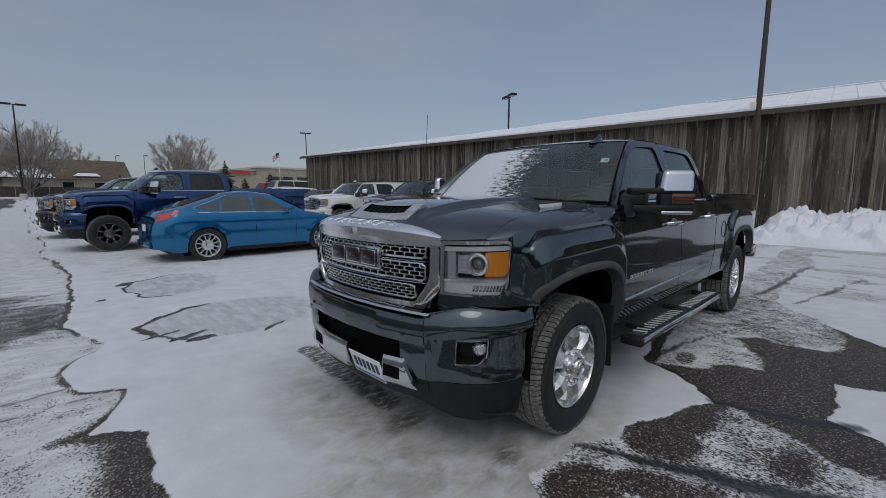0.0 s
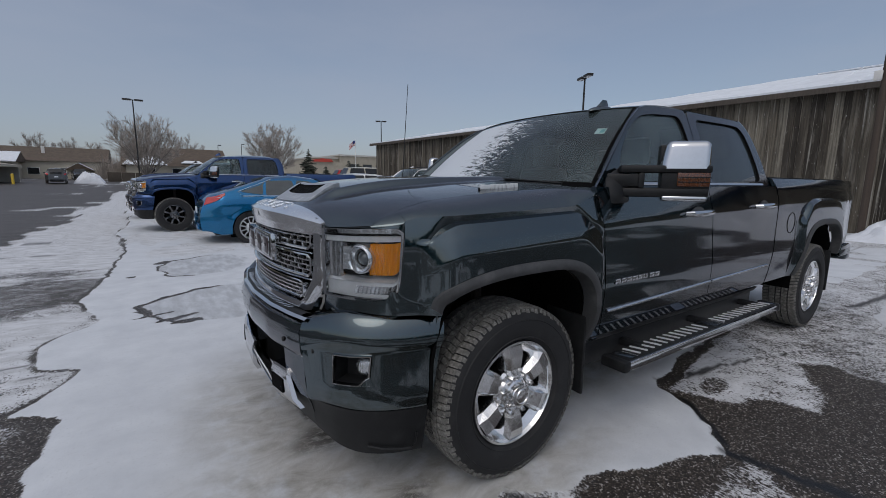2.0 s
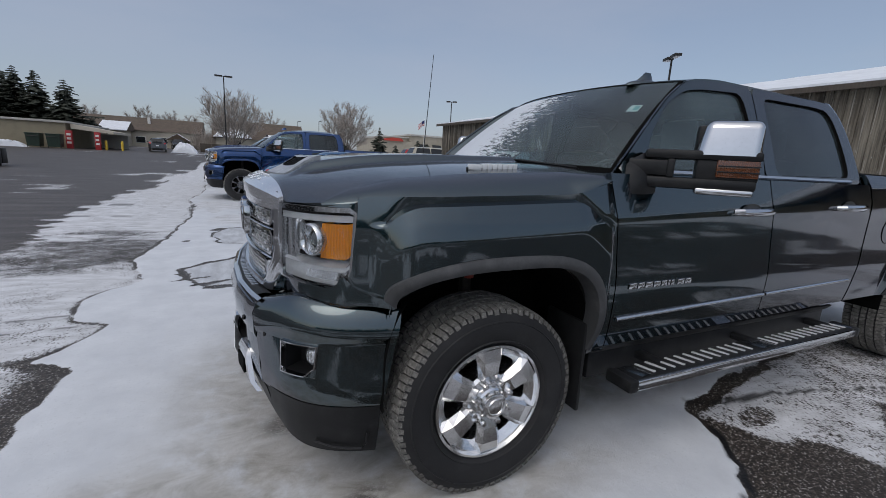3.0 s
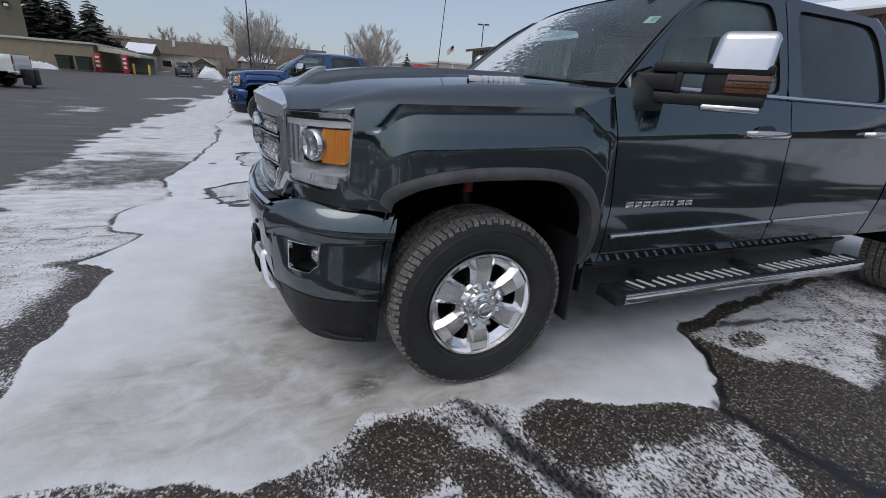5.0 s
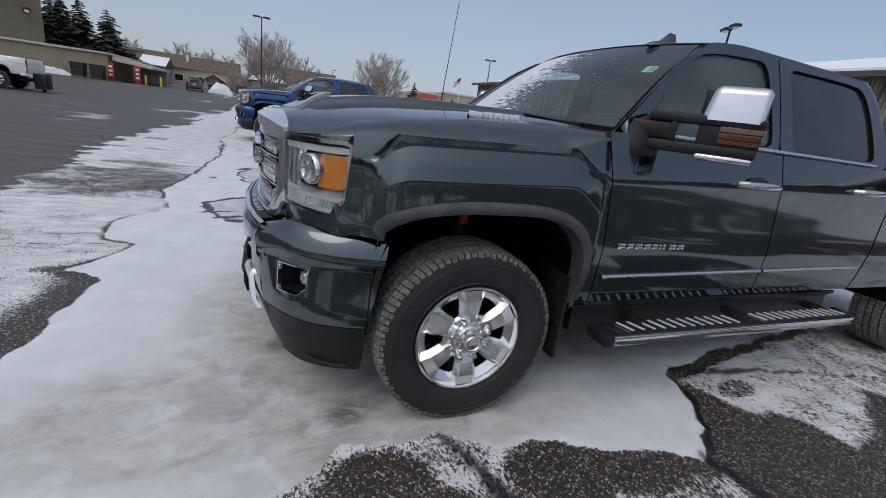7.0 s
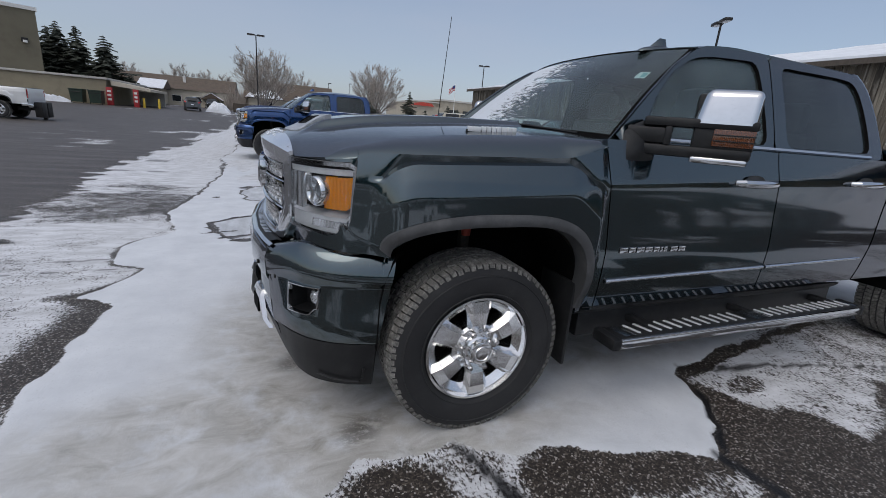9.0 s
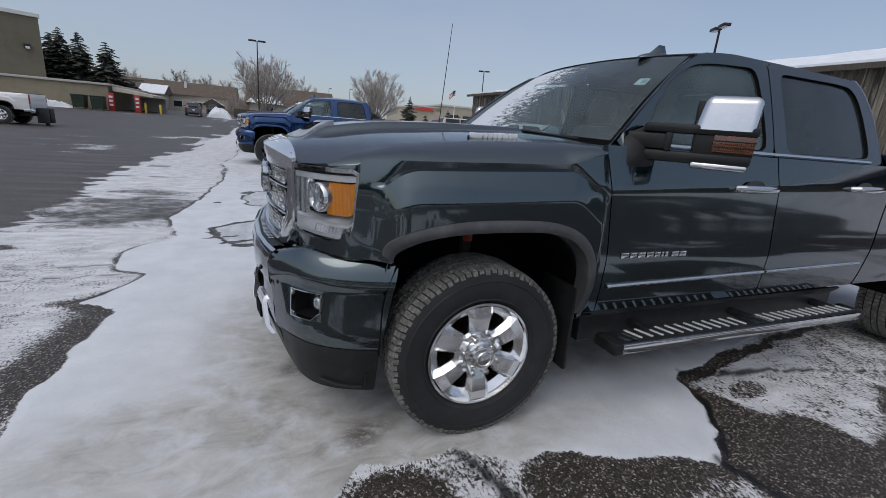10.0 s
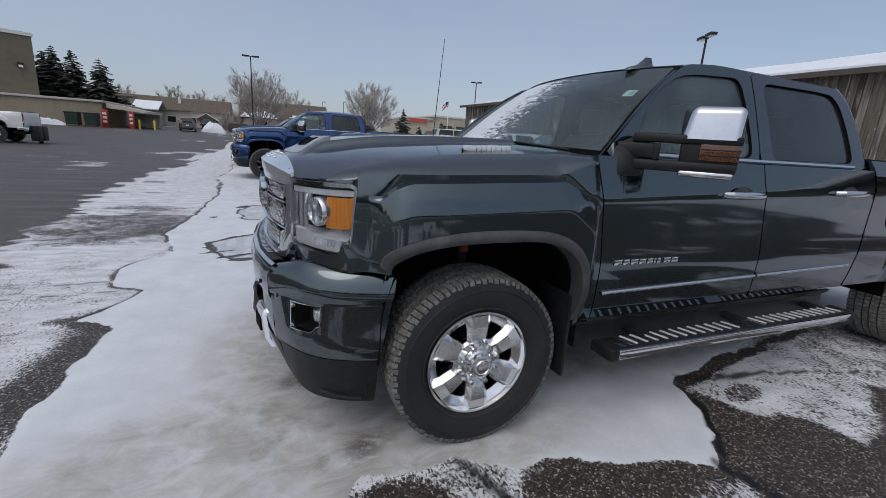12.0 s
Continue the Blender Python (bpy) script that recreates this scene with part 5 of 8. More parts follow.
            put("quarter_window", Geo().add([P(p, 0.012) for p in li], [tuple(range(64))]), dark, t, s)
            put("roof_rail", Geo().tube([(1.5, -0.70, 1.90), (1.6, -0.70, 1.955), (4.1, -0.69, 1.945), (4.2, -0.69, 1.89)], 0.016, 8), PLASTIC, t, s)
    back = Geo().grid(lambda u, v: (lerp(2.798, 2.670, v ** 1.6) if not suv else lerp(4.74, 4.46, v ** 1.3), lerp(-1, 1, u) * (upper_width(lerp(1.36, 1.862, v), 2.8) - 0.02), lerp(1.36, 1.862, v)), 20, 8).skirt((-0.03, 0, 0))
    part("cab_back" if not suv else "tailgate_top", back, paint, t)
    rg = Geo().grid(lambda u, v: ((lerp(2.798, 2.670, lerp(0.12, 0.84, v) ** 1.6) if not suv else lerp(4.74, 4.46, lerp(0.1, 0.85, v) ** 1.3)) + 0.006, lerp(-0.66, 0.66, u), lerp(1.36, 1.862, lerp(0.12, 0.84, v))), 10, 4)
    part("rear_window", rg, dark, t)
    if not suv:
        low = Geo().grid(lambda u, v: (2.812, lerp(-0.96, 0.96, u), lerp(0.6, 1.36, v)), 4, 4)
        part("cab_wall", low, paint, t)
        ton = Geo().grid(lambda u, v: (lerp(2.83, 4.96, u), lerp(-0.86, 0.86, v), 1.437 + 0.012 * (1 - (2 * v - 1) ** 4)), 12, 16).skirt((0, 0, -0.03))
        part("tonneau_cover", ton, PLASTIC, t, "flat black bed cover")
    gate = Geo().grid(lambda u, v: (end + 0.005 + 0.03 * math.sin(math.pi * v), lerp(-0.80, 0.80, u), lerp(0.74, 1.425 if not suv else 1.37, v)), 12, 12).skirt((-0.04, 0, 0))
    part("tailgate", gate, paint, t)
    rbm = Geo()
    for y0, y1 in ((-0.98, -0.40), (-0.40, 0.40), (0.40, 0.98)):
        rbm.box(end + 0.02, end + 0.17, y0, y1, 0.56 if abs(y0 + y1) > 0.1 else 0.50, 0.74, 0.03)
    rbm.box(end - 0.22, end + 0.10, -0.985, -0.955, 0.62, 0.74, 0.012).box(end - 0.22, end + 0.10, 0.955, 0.985, 0.62, 0.74, 0.012)
    part("rear_bumper", rbm, CHROME if not detail else paint, t)
    # fin, aerial
    fin = Geo()
    for sg in (-1, 1):
        fin.grid(lambda u, v: (lerp(lerp(1.090, 1.275, u), lerp(1.205, 1.250, u), v ** 0.8), (-0.47 if detail else -0.1) + sg * 0.030 * (1 - v) ** 1.4 * math.sin(math.pi * lerp(0.03, 0.97, u)) ** 0.7, 1.832 + 0.030 * u * (1 - v) + 0.084 * v + (0 if detail else 0.06)), 14, 8)
    roof_fin = part("roof_fin", fin, paint, t)
    if detail:
        foot = Geo().grid(lambda u, v: (1.185 + 0.120 * math.cos(2 * math.pi * u) * math.cos(v * math.pi / 2), -0.47 + 0.042 * math.sin(2 * math.pi * u) * math.cos(v * math.pi / 2), 1.832 + 0.030 * (math.cos(2 * math.pi * u) * math.cos(v * math.pi / 2) + 1) * 0.5 + 0.026 * math.sin(v * math.pi / 2)), 28, 6)
        part("fin_base", foot, paint, roof_fin)
    if detail:
        ant = Geo().tube([(0.40, 0.80, 1.345), (0.40, 0.80, 1.40)], 0.012, 8).tube([(0.40, 0.80, 1.40), (0.45, 0.80, 2.13)], [0.0035, 0.002], 6)
        part("aerial", ant, PLASTIC, t, "thin whip aerial on the far wing")
    if front:
        front_end(t, paint, detail)
        for s in both:
            headlamp(t, s)
    # underside, axles, cabin
    un = Geo().box(-0.70, 4.85, -0.48, -0.36, 0.40, 0.56, 0.01).box(-0.70, 4.85, 0.36, 0.48, 0.40, 0.56, 0.01)
    un.tube([(0, -0.80, 0.40), (0, 0.80, 0.40)], 0.05, 10).tube([(WHEELBASE, -0.80, 0.40), (WHEELBASE, 0.80, 0.40)], 0.06, 10)
    un.lathe([(0.02, -0.2), (0.16, -0.14), (0.19, 0), (0.16, 0.14), (0.02, 0.2)], 16, "y", (WHEELBASE, 0, 0.42))
    un.box(0.60, 2.78, -0.86, 0.86, 0.50, 0.58, 0.01).box(2.82, 4.9, -0.80, 0.80, 0.70, 0.78, 0.01)
    un.tube([(0.06, -0.62, 0.45), (0.05, -0.60, 0.98)], 0.03, 8)
    part("chassis", un, UNDER, t)
    if detail:
        rs = Geo().tube([(0.02, -0.70, 0.86), (0.02, -0.70, 0.92)], 0.022, 10).tube([(0.02, -0.70, 0.92), (0.02, -0.70, 0.945)], 0.014, 10)
        part("shock_mount", rs, RUST_RED, t, "small red fitting in the wheel arch")
    fl = Geo().box(-0.60, 0.50, -0.60, 0.60, 0.60, 1.14, 0.05)
    part("engine_block", fl, DARK, t)
    cab = Geo().box(0.62, 0.90, -0.80, 0.80, 1.02, 1.352, 0.06)
    dash = part("dashboard", cab, CLOTH, t)
    col = Geo().lathe([(0.165, -0.012), (0.180, 0.0), (0.165, 0.012), (0.150, 0.0)], 28, "x", (0, 0, 0), closed=True)
    mm = pose(1.02, -0.42, 1.27, 0, 25, 0)
    col.v = [tuple(mm @ Vector(p)) for p in col.v]
    part("steering_wheel", col, CLOTH, dash)
    for x in (1.35, 2.25):
        for y in (-0.42, 0.42):
            st = Geo().box(x - 0.25, x + 0.25, y - 0.25, y + 0.25, 0.80, 0.98, 0.06).box(x + 0.20, x + 0.36, y - 0.24, y + 0.24, 0.92, 1.50, 0.06)
            st.box(x + 0.26, x + 0.36, y - 0.13, y + 0.13, 1.50, 1.70, 0.04)
            part("seat", st, CLOTH, t)
    vis = Geo().box(0.99, 1.02, -0.12, 0.12, 1.72, 1.78, 0.012)
    part("inside_mirror", vis, PLASTIC, ws)
    # wheels
    w = wheel_pair(t, True, tyre_r, rims)
    w.matrix_basis = pose(0, -0.864, tyre_r - lift)
    for x, s in ((0, 1), (WHEELBASE, -1), (WHEELBASE, 1)):
        c = copy_thing(w, pose(x, s * 0.864, tyre_r - lift, 0, 0, 0 if s < 0 else 180))
        c.parent = t
    return t


SCOOP = surface("scoop_trim", (0.30, 0.32, 0.35), 0.4, 0.2, 0.15, 14, 90, dirt=(0.75, 0.77, 0.8), dirt_amount=0.5)
# whitened by old snow, and by sky reflection put into the colour
CHROME_SNOW_SKY = surface("snow_and_sky_chrome", (0.88, 0.89, 0.91), 0.14, 0.9, 0.04, 9, 60, dirt=(0.85, 0.87, 0.90), dirt_amount=0.35)
CUP = surface("handle_shadow_cup", (0.015, 0.018, 0.02), 0.3, 0, 0.1, coat=0.6)
RUST_RED = surface("oxide_red", (0.33, 0.05, 0.03), 0.6, 0, 0.3, 30, 90, 0.2)


def streaked_snow(name):
    """Thin snow that lies full on the far half of the glass and breaks into streaks towards the near half."""
    m, t, out = nodes_of(name)
    q = Net(t)
    vec = q.coords()
    xyz = q.n("ShaderNodeSeparateXYZ", {0: vec})
    cover = q.n("ShaderNodeMapRange", {"Value": xyz.outputs[1], "From Min": -0.42, "From Max": 0.34, "To Min": -0.18, "To Max": 1.0}).outputs[0]
    drop = q.n("ShaderNodeMapRange", {"Value": xyz.outputs[2], "From Min": 1.40, "From Max": 1.85, "To Min": 0.10, "To Max": -0.10}).outputs[0]
    streak = q.noise(q.scaled(vec, (9.0, 9.0, 46.0)), 1.6, 7, 0.66, 1.0)
    k = q.math("ADD", q.math("ADD", cover, drop), q.math("MULTIPLY", q.math("SUBTRACT", streak, 0.5), 2.2))
    k = q.math("MULTIPLY", q.step(k, 0.30, 0.74), 0.86)
    b = q.n("ShaderNodeBsdfPrincipled", {"Base Color": (0.70, 0.74, 0.79, 1), "Roughness": 0.7})
    tr = q.n("ShaderNodeBsdfTransparent")
    mixed = q.n("ShaderNodeMixShader", {0: k, 1: tr.outputs[0], 2: b.outputs[0]})
    t.links.new(mixed.outputs[0], out.inputs[0])
    return m


SCREEN_SNOW = streaked_snow("windscreen_snow")


def fleck_snow(name):
    """Thin broken patches of snow."""
    m, t, out = nodes_of(name)
    q = Net(t)
    k = q.step(q.noise(q.scaled(q.coords(), (14, 9, 9)), 1.6, 5, 0.6), 0.50, 0.56)
    b = q.n("ShaderNodeBsdfPrincipled", {"Base Color": (0.80, 0.83, 0.87, 1), "Roughness": 0.7})
    mixed = q.n("ShaderNodeMixShader", {0: k, 1: q.n("ShaderNodeBsdfTransparent").outputs[0], 2: b.outputs[0]})
    t.links.new(mixed.outputs[0], out.inputs[0])
    return m


SNOW_FLECKS = fleck_snow("snow_flecks")

# ---------------------------------------------------------------- ground: asphalt under packed snow, salt-dry snow dust and ice
def value_noise(x, y, cell, seed):
    """Smooth noise between -1 and 1 on arrays."""
    rng = np.random.RandomState(seed)
    tab = rng.uniform(-1, 1, (256, 256))
    u, v = x / cell + 57.3, y / cell + 91.7
    i, j = np.floor(u).astype(int), np.floor(v).astype(int)
    f, g = u - i, v - j
    f, g = f * f * (3 - 2 * f), g * g * (3 - 2 * g)
    a = lambda p, q: tab[p % 256, q % 256]
    return (a(i, j) * (1 - f) + a(i + 1, j) * f) * (1 - g) + (a(i, j + 1) * (1 - f) + a(i + 1, j + 1) * f) * g


def sstep(a, b, x):
    t = np.clip((x - a) / (b - a), 0, 1)
    return t * t * (3 - 2 * t)


def rise(y):
    """The lot climbs gently away from the parked row."""
    return 0.0150 * np.clip(y - 20, 0, 110) * sstep(18, 40, y)


def blob(x, y, cx, cy, rx, ry, turn=0.0):
    """1 in the middle of an ellipse, 0 on its rim, less outside."""
    c, s = math.cos(radians(turn)), math.sin(radians(turn))
    u, v = (x - cx) * c + (y - cy) * s, -(x - cx) * s + (y - cy) * c
    return 1 - np.sqrt((u / rx) ** 2 + (v / ry) ** 2)


def inside(x, y, pts):
    """How far a place lies inside a closed outline: more than 0 within, less without."""
    far, odd = np.full(x.shape, 1e9), np.zeros(x.shape, bool)
    for (x0, y0), (x1, y1) in zip(pts, pts[1:] + pts[:1]):
        dx, dy = x1 - x0, y1 - y0
        t = np.clip(((x - x0) * dx + (y - y0) * dy) / (dx * dx + dy * dy), 0, 1)
        far = np.minimum(far, np.hypot(x - x0 - t * dx, y - y0 - t * dy))
        odd ^= ((y0 > y) != (y1 > y)) & (x < x0 + dx * (y - y0) / (dy or 1e-9))
    return np.where(odd, far, -far)


def strip(x, y, x0, y0, x1, y1, w):
    """1 on a line, 0 at the distance w from it."""
    dx, dy = x1 - x0, y1 - y0
    t = np.clip(((x - x0) * dx + (y - y0) * dy) / (dx * dx + dy * dy), 0, 1)
    return 1 - np.hypot(x - x0 - t * dx, y - y0 - t * dy) / w


def ground_cover(x, y):
    """Packed snow, snow dust, ice and tar at places of the plan, each about 0 to 1."""
    wob = 0.030 * value_noise(x, y, 0.22, 3) + 0.018 * value_noise(x, y, 0.09, 4)
    far = sstep(4, 14, np.hypot(x, y))
    wx = x + wob + 0.25 * far * value_noise(x, y, 1.7, 5)
    wy = y + 0.030 * value_noise(x, y, 0.22, 13) + 0.018 * value_noise(x, y, 0.09, 14) + 0.25 * far * value_noise(x, y, 1.7, 15)
    big = value_noise(x, y, 2.3, 7) * 0.6 + value_noise(x, y, 0.7, 8) * 0.4
    fine = value_noise(x, y, 0.35, 9) * 0.6 + value_noise(x, y, 0.15, 10) * 0.4
    # the packed snow in front of and beside the row of parked vehicles
    left = np.interp(wy, (-3, -0.3, 0.5, 0.84, 0.95, 1.1, 1.53, 1.73, 2.25, 2.5, 2.82, 3.3, 3.73, 5.4, 9.6, 12, 30), (-1.95, -1.93, -1.89, -1.88, -2.10, -1.98, -1.85, -2.10, -2.16, -2.02, -1.82, -1.95, -2.05, -1.86, -1.74, -2.0, -1.9))
    near = np.interp(wx, (-2, -1.5, -1.2, -0.99, -0.69, -0.5, -0.3, -0.12, 0.05, 0.28, 0.47, 0.79, 1.0, 1.13, 1.33, 1.44, 1.6, 2.0, 2.5, 3.3, 4.4, 6.0), (-1.05, -1.10, -1.19, -1.28, -1.20, -1.05, -1.12, -1.06, -1.18, -1.20, -1.30, -1.37, -1.54, -1.39, -1.14, -0.92, -0.82, -0.74, -0.60, -0.52, -0.62, -0.60))
    main = np.minimum(wx - left, (wy - near) * 1.0)
    snow = sstep(-0.03, 0.05, main)
    # the second field of snow on the driver's side
    edge = np.interp(wx, (0.2, 0.98, 1.22, 1.30, 1.6, 2.02, 2.10, 2.45, 2.86, 3.3, 3.75, 4.2, 4.5, 4.9, 5.6, 7), (-3.0, -2.50, -2.28, -2.03, -2.08, -2.05, -2.40, -2.52, -2.56, -2.40, -2.05, -1.75, -1.50, -1.30, -1.22, -1.2))
    second = sstep(-0.03, 0.05, np.minimum(edge - wy, wx - 0.75))
    snow = np.maximum(snow, second)
    # thin ice films on the snow with dark rims
    film = np.zeros_like(x)
    rim = np.zeros_like(x)
    for cx, cy, rx, ry, turn in ((-0.62, 5.5, 0.62, 0.95, -22), (-0.55, 3.05, 0.98, 0.80, 8)):
        b = blob(wx + 0.10 * fine, wy + 0.12 * big, cx, cy, rx, ry, turn)
        film = np.maximum(film, sstep(0.0, 0.10, b))
        side = sstep(0.10, -0.75, (wx - cx) / rx) + 0.6 * sstep(0.2, 0.8, (wy - cy) / ry) * sstep(0.6, -0.3, (wx - cx) / rx)
        rim = np.maximum(rim, sstep(0.060, 0.012, np.abs(b - 0.03)) * np.clip(side + 0.25 * fine, 0, 1))
    for cx, cy, rx, ry, turn in ((-1.38, 2.72, 0.30, 0.035, 20), (-1.22, 2.52, 0.26, 0.040, 24), (-1.10, 2.36, 0.17, 0.075, 10), (-1.45, 2.95, 0.16, 0.03, 10), (-0.45, 2.28, 0.24, 0.035, 40), (-1.20, 5.9, 0.16, 0.10, 60), (-1.62, 4.9, 0.05, 0.05, 0)):
        rim = np.maximum(rim, sstep(0.0, 0.35, blob(wx, wy, cx, cy, rx, ry, turn) + 0.5 * fine))
    snow = snow * (1 - 0.25 * film) * (1 - rim)
    film_rim = rim
    # dust: the salt-dry sprinkling of snow on bare asphalt
    lane = np.interp(wy, (-6, 0, 3, 4, 5.5, 9.5, 17, 25, 60), (-3.0, -3.2, -3.40, -3.45, -3.5, -3.75, -3.6, -3.3, -2.6))
    comb = value_noise(x * 0.35, y, 0.30, 51) * 0.6 + value_noise(x * 0.3, y, 0.11, 52) * 0.4
    dust = 0.82 * sstep(-0.12, 0.12, wx - lane + 0.30 * big + 0.42 * comb + 0.10 * fine)
    dust += (0.20 * big + 0.16 * fine) * (1 - far)
    brown = sstep(-0.1, 0.6, blob(wx, wy, -2.60, 4.5, 1.25, 1.35, 20) + 0.3 * big + 0.5 * comb) * 0.40
    dust -= brown
    # bare strips beside the snow's edge
    gap = left - wx
    dust *= 1 - sstep(0.30, 0.02, gap) * sstep(-0.45, 0.0, wy) * sstep(1.25, 0.85, wy) * (gap > -0.1) * 0.97
    dust *= 1 - sstep(0.06, 0.0, gap) * (gap > -0.06) * 0.92 * np.clip(0.55 + 1.5 * fine + 0.9 * big, 0, 1)
    dust *= 1 - film_rim
    # the bare patch beside the cab
    bare = [(1.50, -0.98), (1.58, -1.22), (1.84, -1.35), (1.96, -1.63), (2.25, -1.57), (2.73, -1.31), (2.93, -1.44), (2.85, -1.66), (2.87, -1.98), (3.12, -2.07), (4.16, -1.95), (3.95, -2.16), (3.4, -2.50), (2.16, -2.40), (1.2, -2.30), (0.75, -2.45), (0.74, -2.10), (0.92, -1.86), (1.02, -1.69), (1.10, -1.45), (1.30, -1.08)]
    dust *= 1 - 0.96 * sstep(-0.05, 0.05, inside(wx, wy, bare) + 0.055 * fine + 0.02 * big)
    dust *= 1 - 0.36 * sstep(0.0, 0.5, blob(wx, wy, 1.80, -1.06, 0.19, 0.075, 10) + 0.5 * fine)
    for x0, y0, x1, y1 in ((1.45, -0.90, 1.62, -0.86), (1.62, -0.86, 2.2, -0.74), (2.2, -0.74, 3.4, -0.54)):
        dust *= 1 - 0.85 * sstep(0.0, 0.6, strip(wx, wy, x0, y0, x1, y1, 0.055) + 0.45 * fine)
    below = wy - near
    dust *= 1 - 0.85 * sstep(-0.09, -0.02, below) * (wx > 0.95) * (wx < 2.2)
    # bare patches along the near edge, below the front wheel
    for cx, cy, rx, ry, turn in ((-0.44, -1.30, 0.22, 0.16, 30), (0.28, -1.38, 0.20, 0.20, 10), (0.62, -1.42, 0.36, 0.12, -24), (-0.16, -1.52, 0.12, 0.16, 20), (-1.35, -1.42, 0.62, 0.22, 4), (0.55, -1.98, 0.2, 0.12, 0), (-0.35, -1.75, 0.4, 0.18, 0), (-2.1, -1.2, 0.35, 0.5, 0), (-0.9, -2.0, 0.6, 0.25, 10)):
        dust *= 1 - 0.95 * sstep(-0.30, 0.45, blob(wx, wy, cx, cy, rx, ry, turn) + 0.55 * fine)
    dust = np.where((wy < -1.0) & (wx < 1.1) & (wx > -2.6), dust * 0.84, dust)
    dust = dust * (1 - 0.16 * sstep(2.4, 3.4, wx) * (wy < 0.5))
    # tar strips and cracks
    tar = np.zeros_like(x)
    for x0, y0, x1, y1, w in ((-0.09, -1.09, -0.01, -1.34, 0.045), (-0.01, -1.34, 0.11, -1.66, 0.065), (0.11, -1.66, 0.35, -2.25, 0.08), (1.02, -1.50, 1.10, -1.75, 0.045), (1.10, -1.75, 1.30, -2.2, 0.05), (1.42, -1.04, 1.10, -1.46, 0.030)):
        tar = np.maximum(tar, sstep(0.0, 0.45, strip(wx, wy, x0, y0, x1, y1, w) + 0.15 * fine))
    for x0, y0, x1, y1, w in ((-4.6, 1.55, -2.15, 1.86, 0.022), (-4.6, 1.28, -1.95, 1.60, 0.016), (-4.4, 3.3, -2.2, 3.75, 0.016), (-4.5, 7.6, -1.9, 7.9, 0.03), (-4.5, 9.6, -1.9, 9.8, 0.03), (1.55, -0.84, 2.6, -1.05, 0.018), (2.6, -1.05, 3.9, -1.5, 0.014), (4.9, -1.5, 8.0, -2.1, 0.05), (5.2, -1.05, 9.0, -1.3, 0.05), (6.0, 0.2, 12, 0.3, 0.05)):
        tar = np.maximum(tar, 0.9 * sstep(0.0, 0.5, strip(wx, wy, x0, y0, x1, y1, w) + 0.9 * fine))
    # ice: tan and grey, round the front of the truck and along its side
    ice = sstep(-0.25, 0.55, np.maximum(np.maximum(blob(x, y, -0.55, -0.55, 1.0, 0.85, 0), blob(x, y, 1.3, -0.25, 2.6, 0.60, 0) - 0.12), blob(x, y, -0.75, 0.2, 0.62, 1.15, 0)) + 0.28 * big)
    ice = np.maximum(ice, 0.9 * sstep(-0.3, 0.5, blob(x, y, -0.30, -0.98, 1.15, 0.36, 0) + 0.3 * big))
    ice = np.maximum(ice, 0.85 * sstep(-0.2, 0.4, blob(x, y, -1.0, -0.72, 1.15, 0.52, 0) + 0.3 * big))
    grime = sstep(-0.1, 0.35, np.maximum(np.maximum(1.2 * strip(x, y, -0.60, 0.05, -0.50, 1.35, 0.11), 0.30 * blob(x, y, -0.66, -0.20, 0.20, 0.20, 0)), 0.2 * blob(x, y, -0.42, -0.85, 0.30, 0.10, 10)) + 0.35 * fine)
    # far off: trodden icy aisle behind the row, packed snow between the vehicles, dark lane
    aisle = sstep(5.2, 6.2, wx) * sstep(16.5, 15.5, wx)
    streak = value_noise(x, y * 0.25, 0.55, 21) * 0.6 + value_noise(x, y * 0.3, 0.22, 22) * 0.4
    rows = sstep(5.5, 7.0, y) * (wx > -2) * (wx < 60)
    snow = snow * (1 - aisle * sstep(-0.15, 0.35, streak + 0.2 * big) * 0.75)
    snow = snow * (1 - rows * sstep(0.05, 0.5, streak * 0.7 + big * 0.7) * 0.65)
    away = (wx < lane)
    dust = np.where(away, np.maximum(dust, 0.80 * sstep(0.16, 0.50, value_noise(x * 0.22, y, 0.55, 31) * 0.6 + value_noise(x * 0.3, y, 0.21, 32) * 0.4) * (0.35 + 0.65 * sstep(-12, -3, wx)) * sstep(-30, -18, wx) * sstep(-0.6, 0.3, big)), dust)
    dust = np.maximum(dust, 0.72 * sstep(30, 60, np.hypot(x, y)) * sstep(0.1, 0.5, big) * (wx < -3))
    behind = sstep(-2.9, -3.4, y + 0.3 * big - 0.55 * sstep(2.5, 4.5, x))
    dust = dust * (1 - 0.9 * behind * sstep(0.75, 0.35, value_noise(x * 0.25, y, 0.7, 42) + 0.4 * fine))
    snow = snow * (1 - behind) + behind * 0.9 * sstep(0.24, 0.52, 0.55 * big + 0.4 * fine + 0.45 * value_noise(x * 0.22 + 0.06 * y + 0.5 * big, y - 0.12 * x + 0.5 * big, 0.9, 41) + 0.4 * value_noise(x * 0.18 + 0.04 * y + 0.4 * fine, y - 0.10 * x + 0.4 * big + 0.3 * fine, 0.40, 43) + 0.25 * sstep(-14, -26, y))
    meadow = np.maximum(sstep(62, 66, y) * (x > -4), sstep(180, 220, np.hypot(x, y)))
    meadow = np.maximum(meadow, sstep(-60, -64, y))
    snow = np.maximum(snow, 0.9 * meadow)
    return np.clip(snow, 0, 1), np.clip(dust, 0, 1), np.clip(ice, 0, 1), np.clip(tar, 0, 1), np.clip(film, 0, 1), np.clip(grime, 0, 1), sstep(-0.2, 0.3, lane - wx + 0.2 * fine)


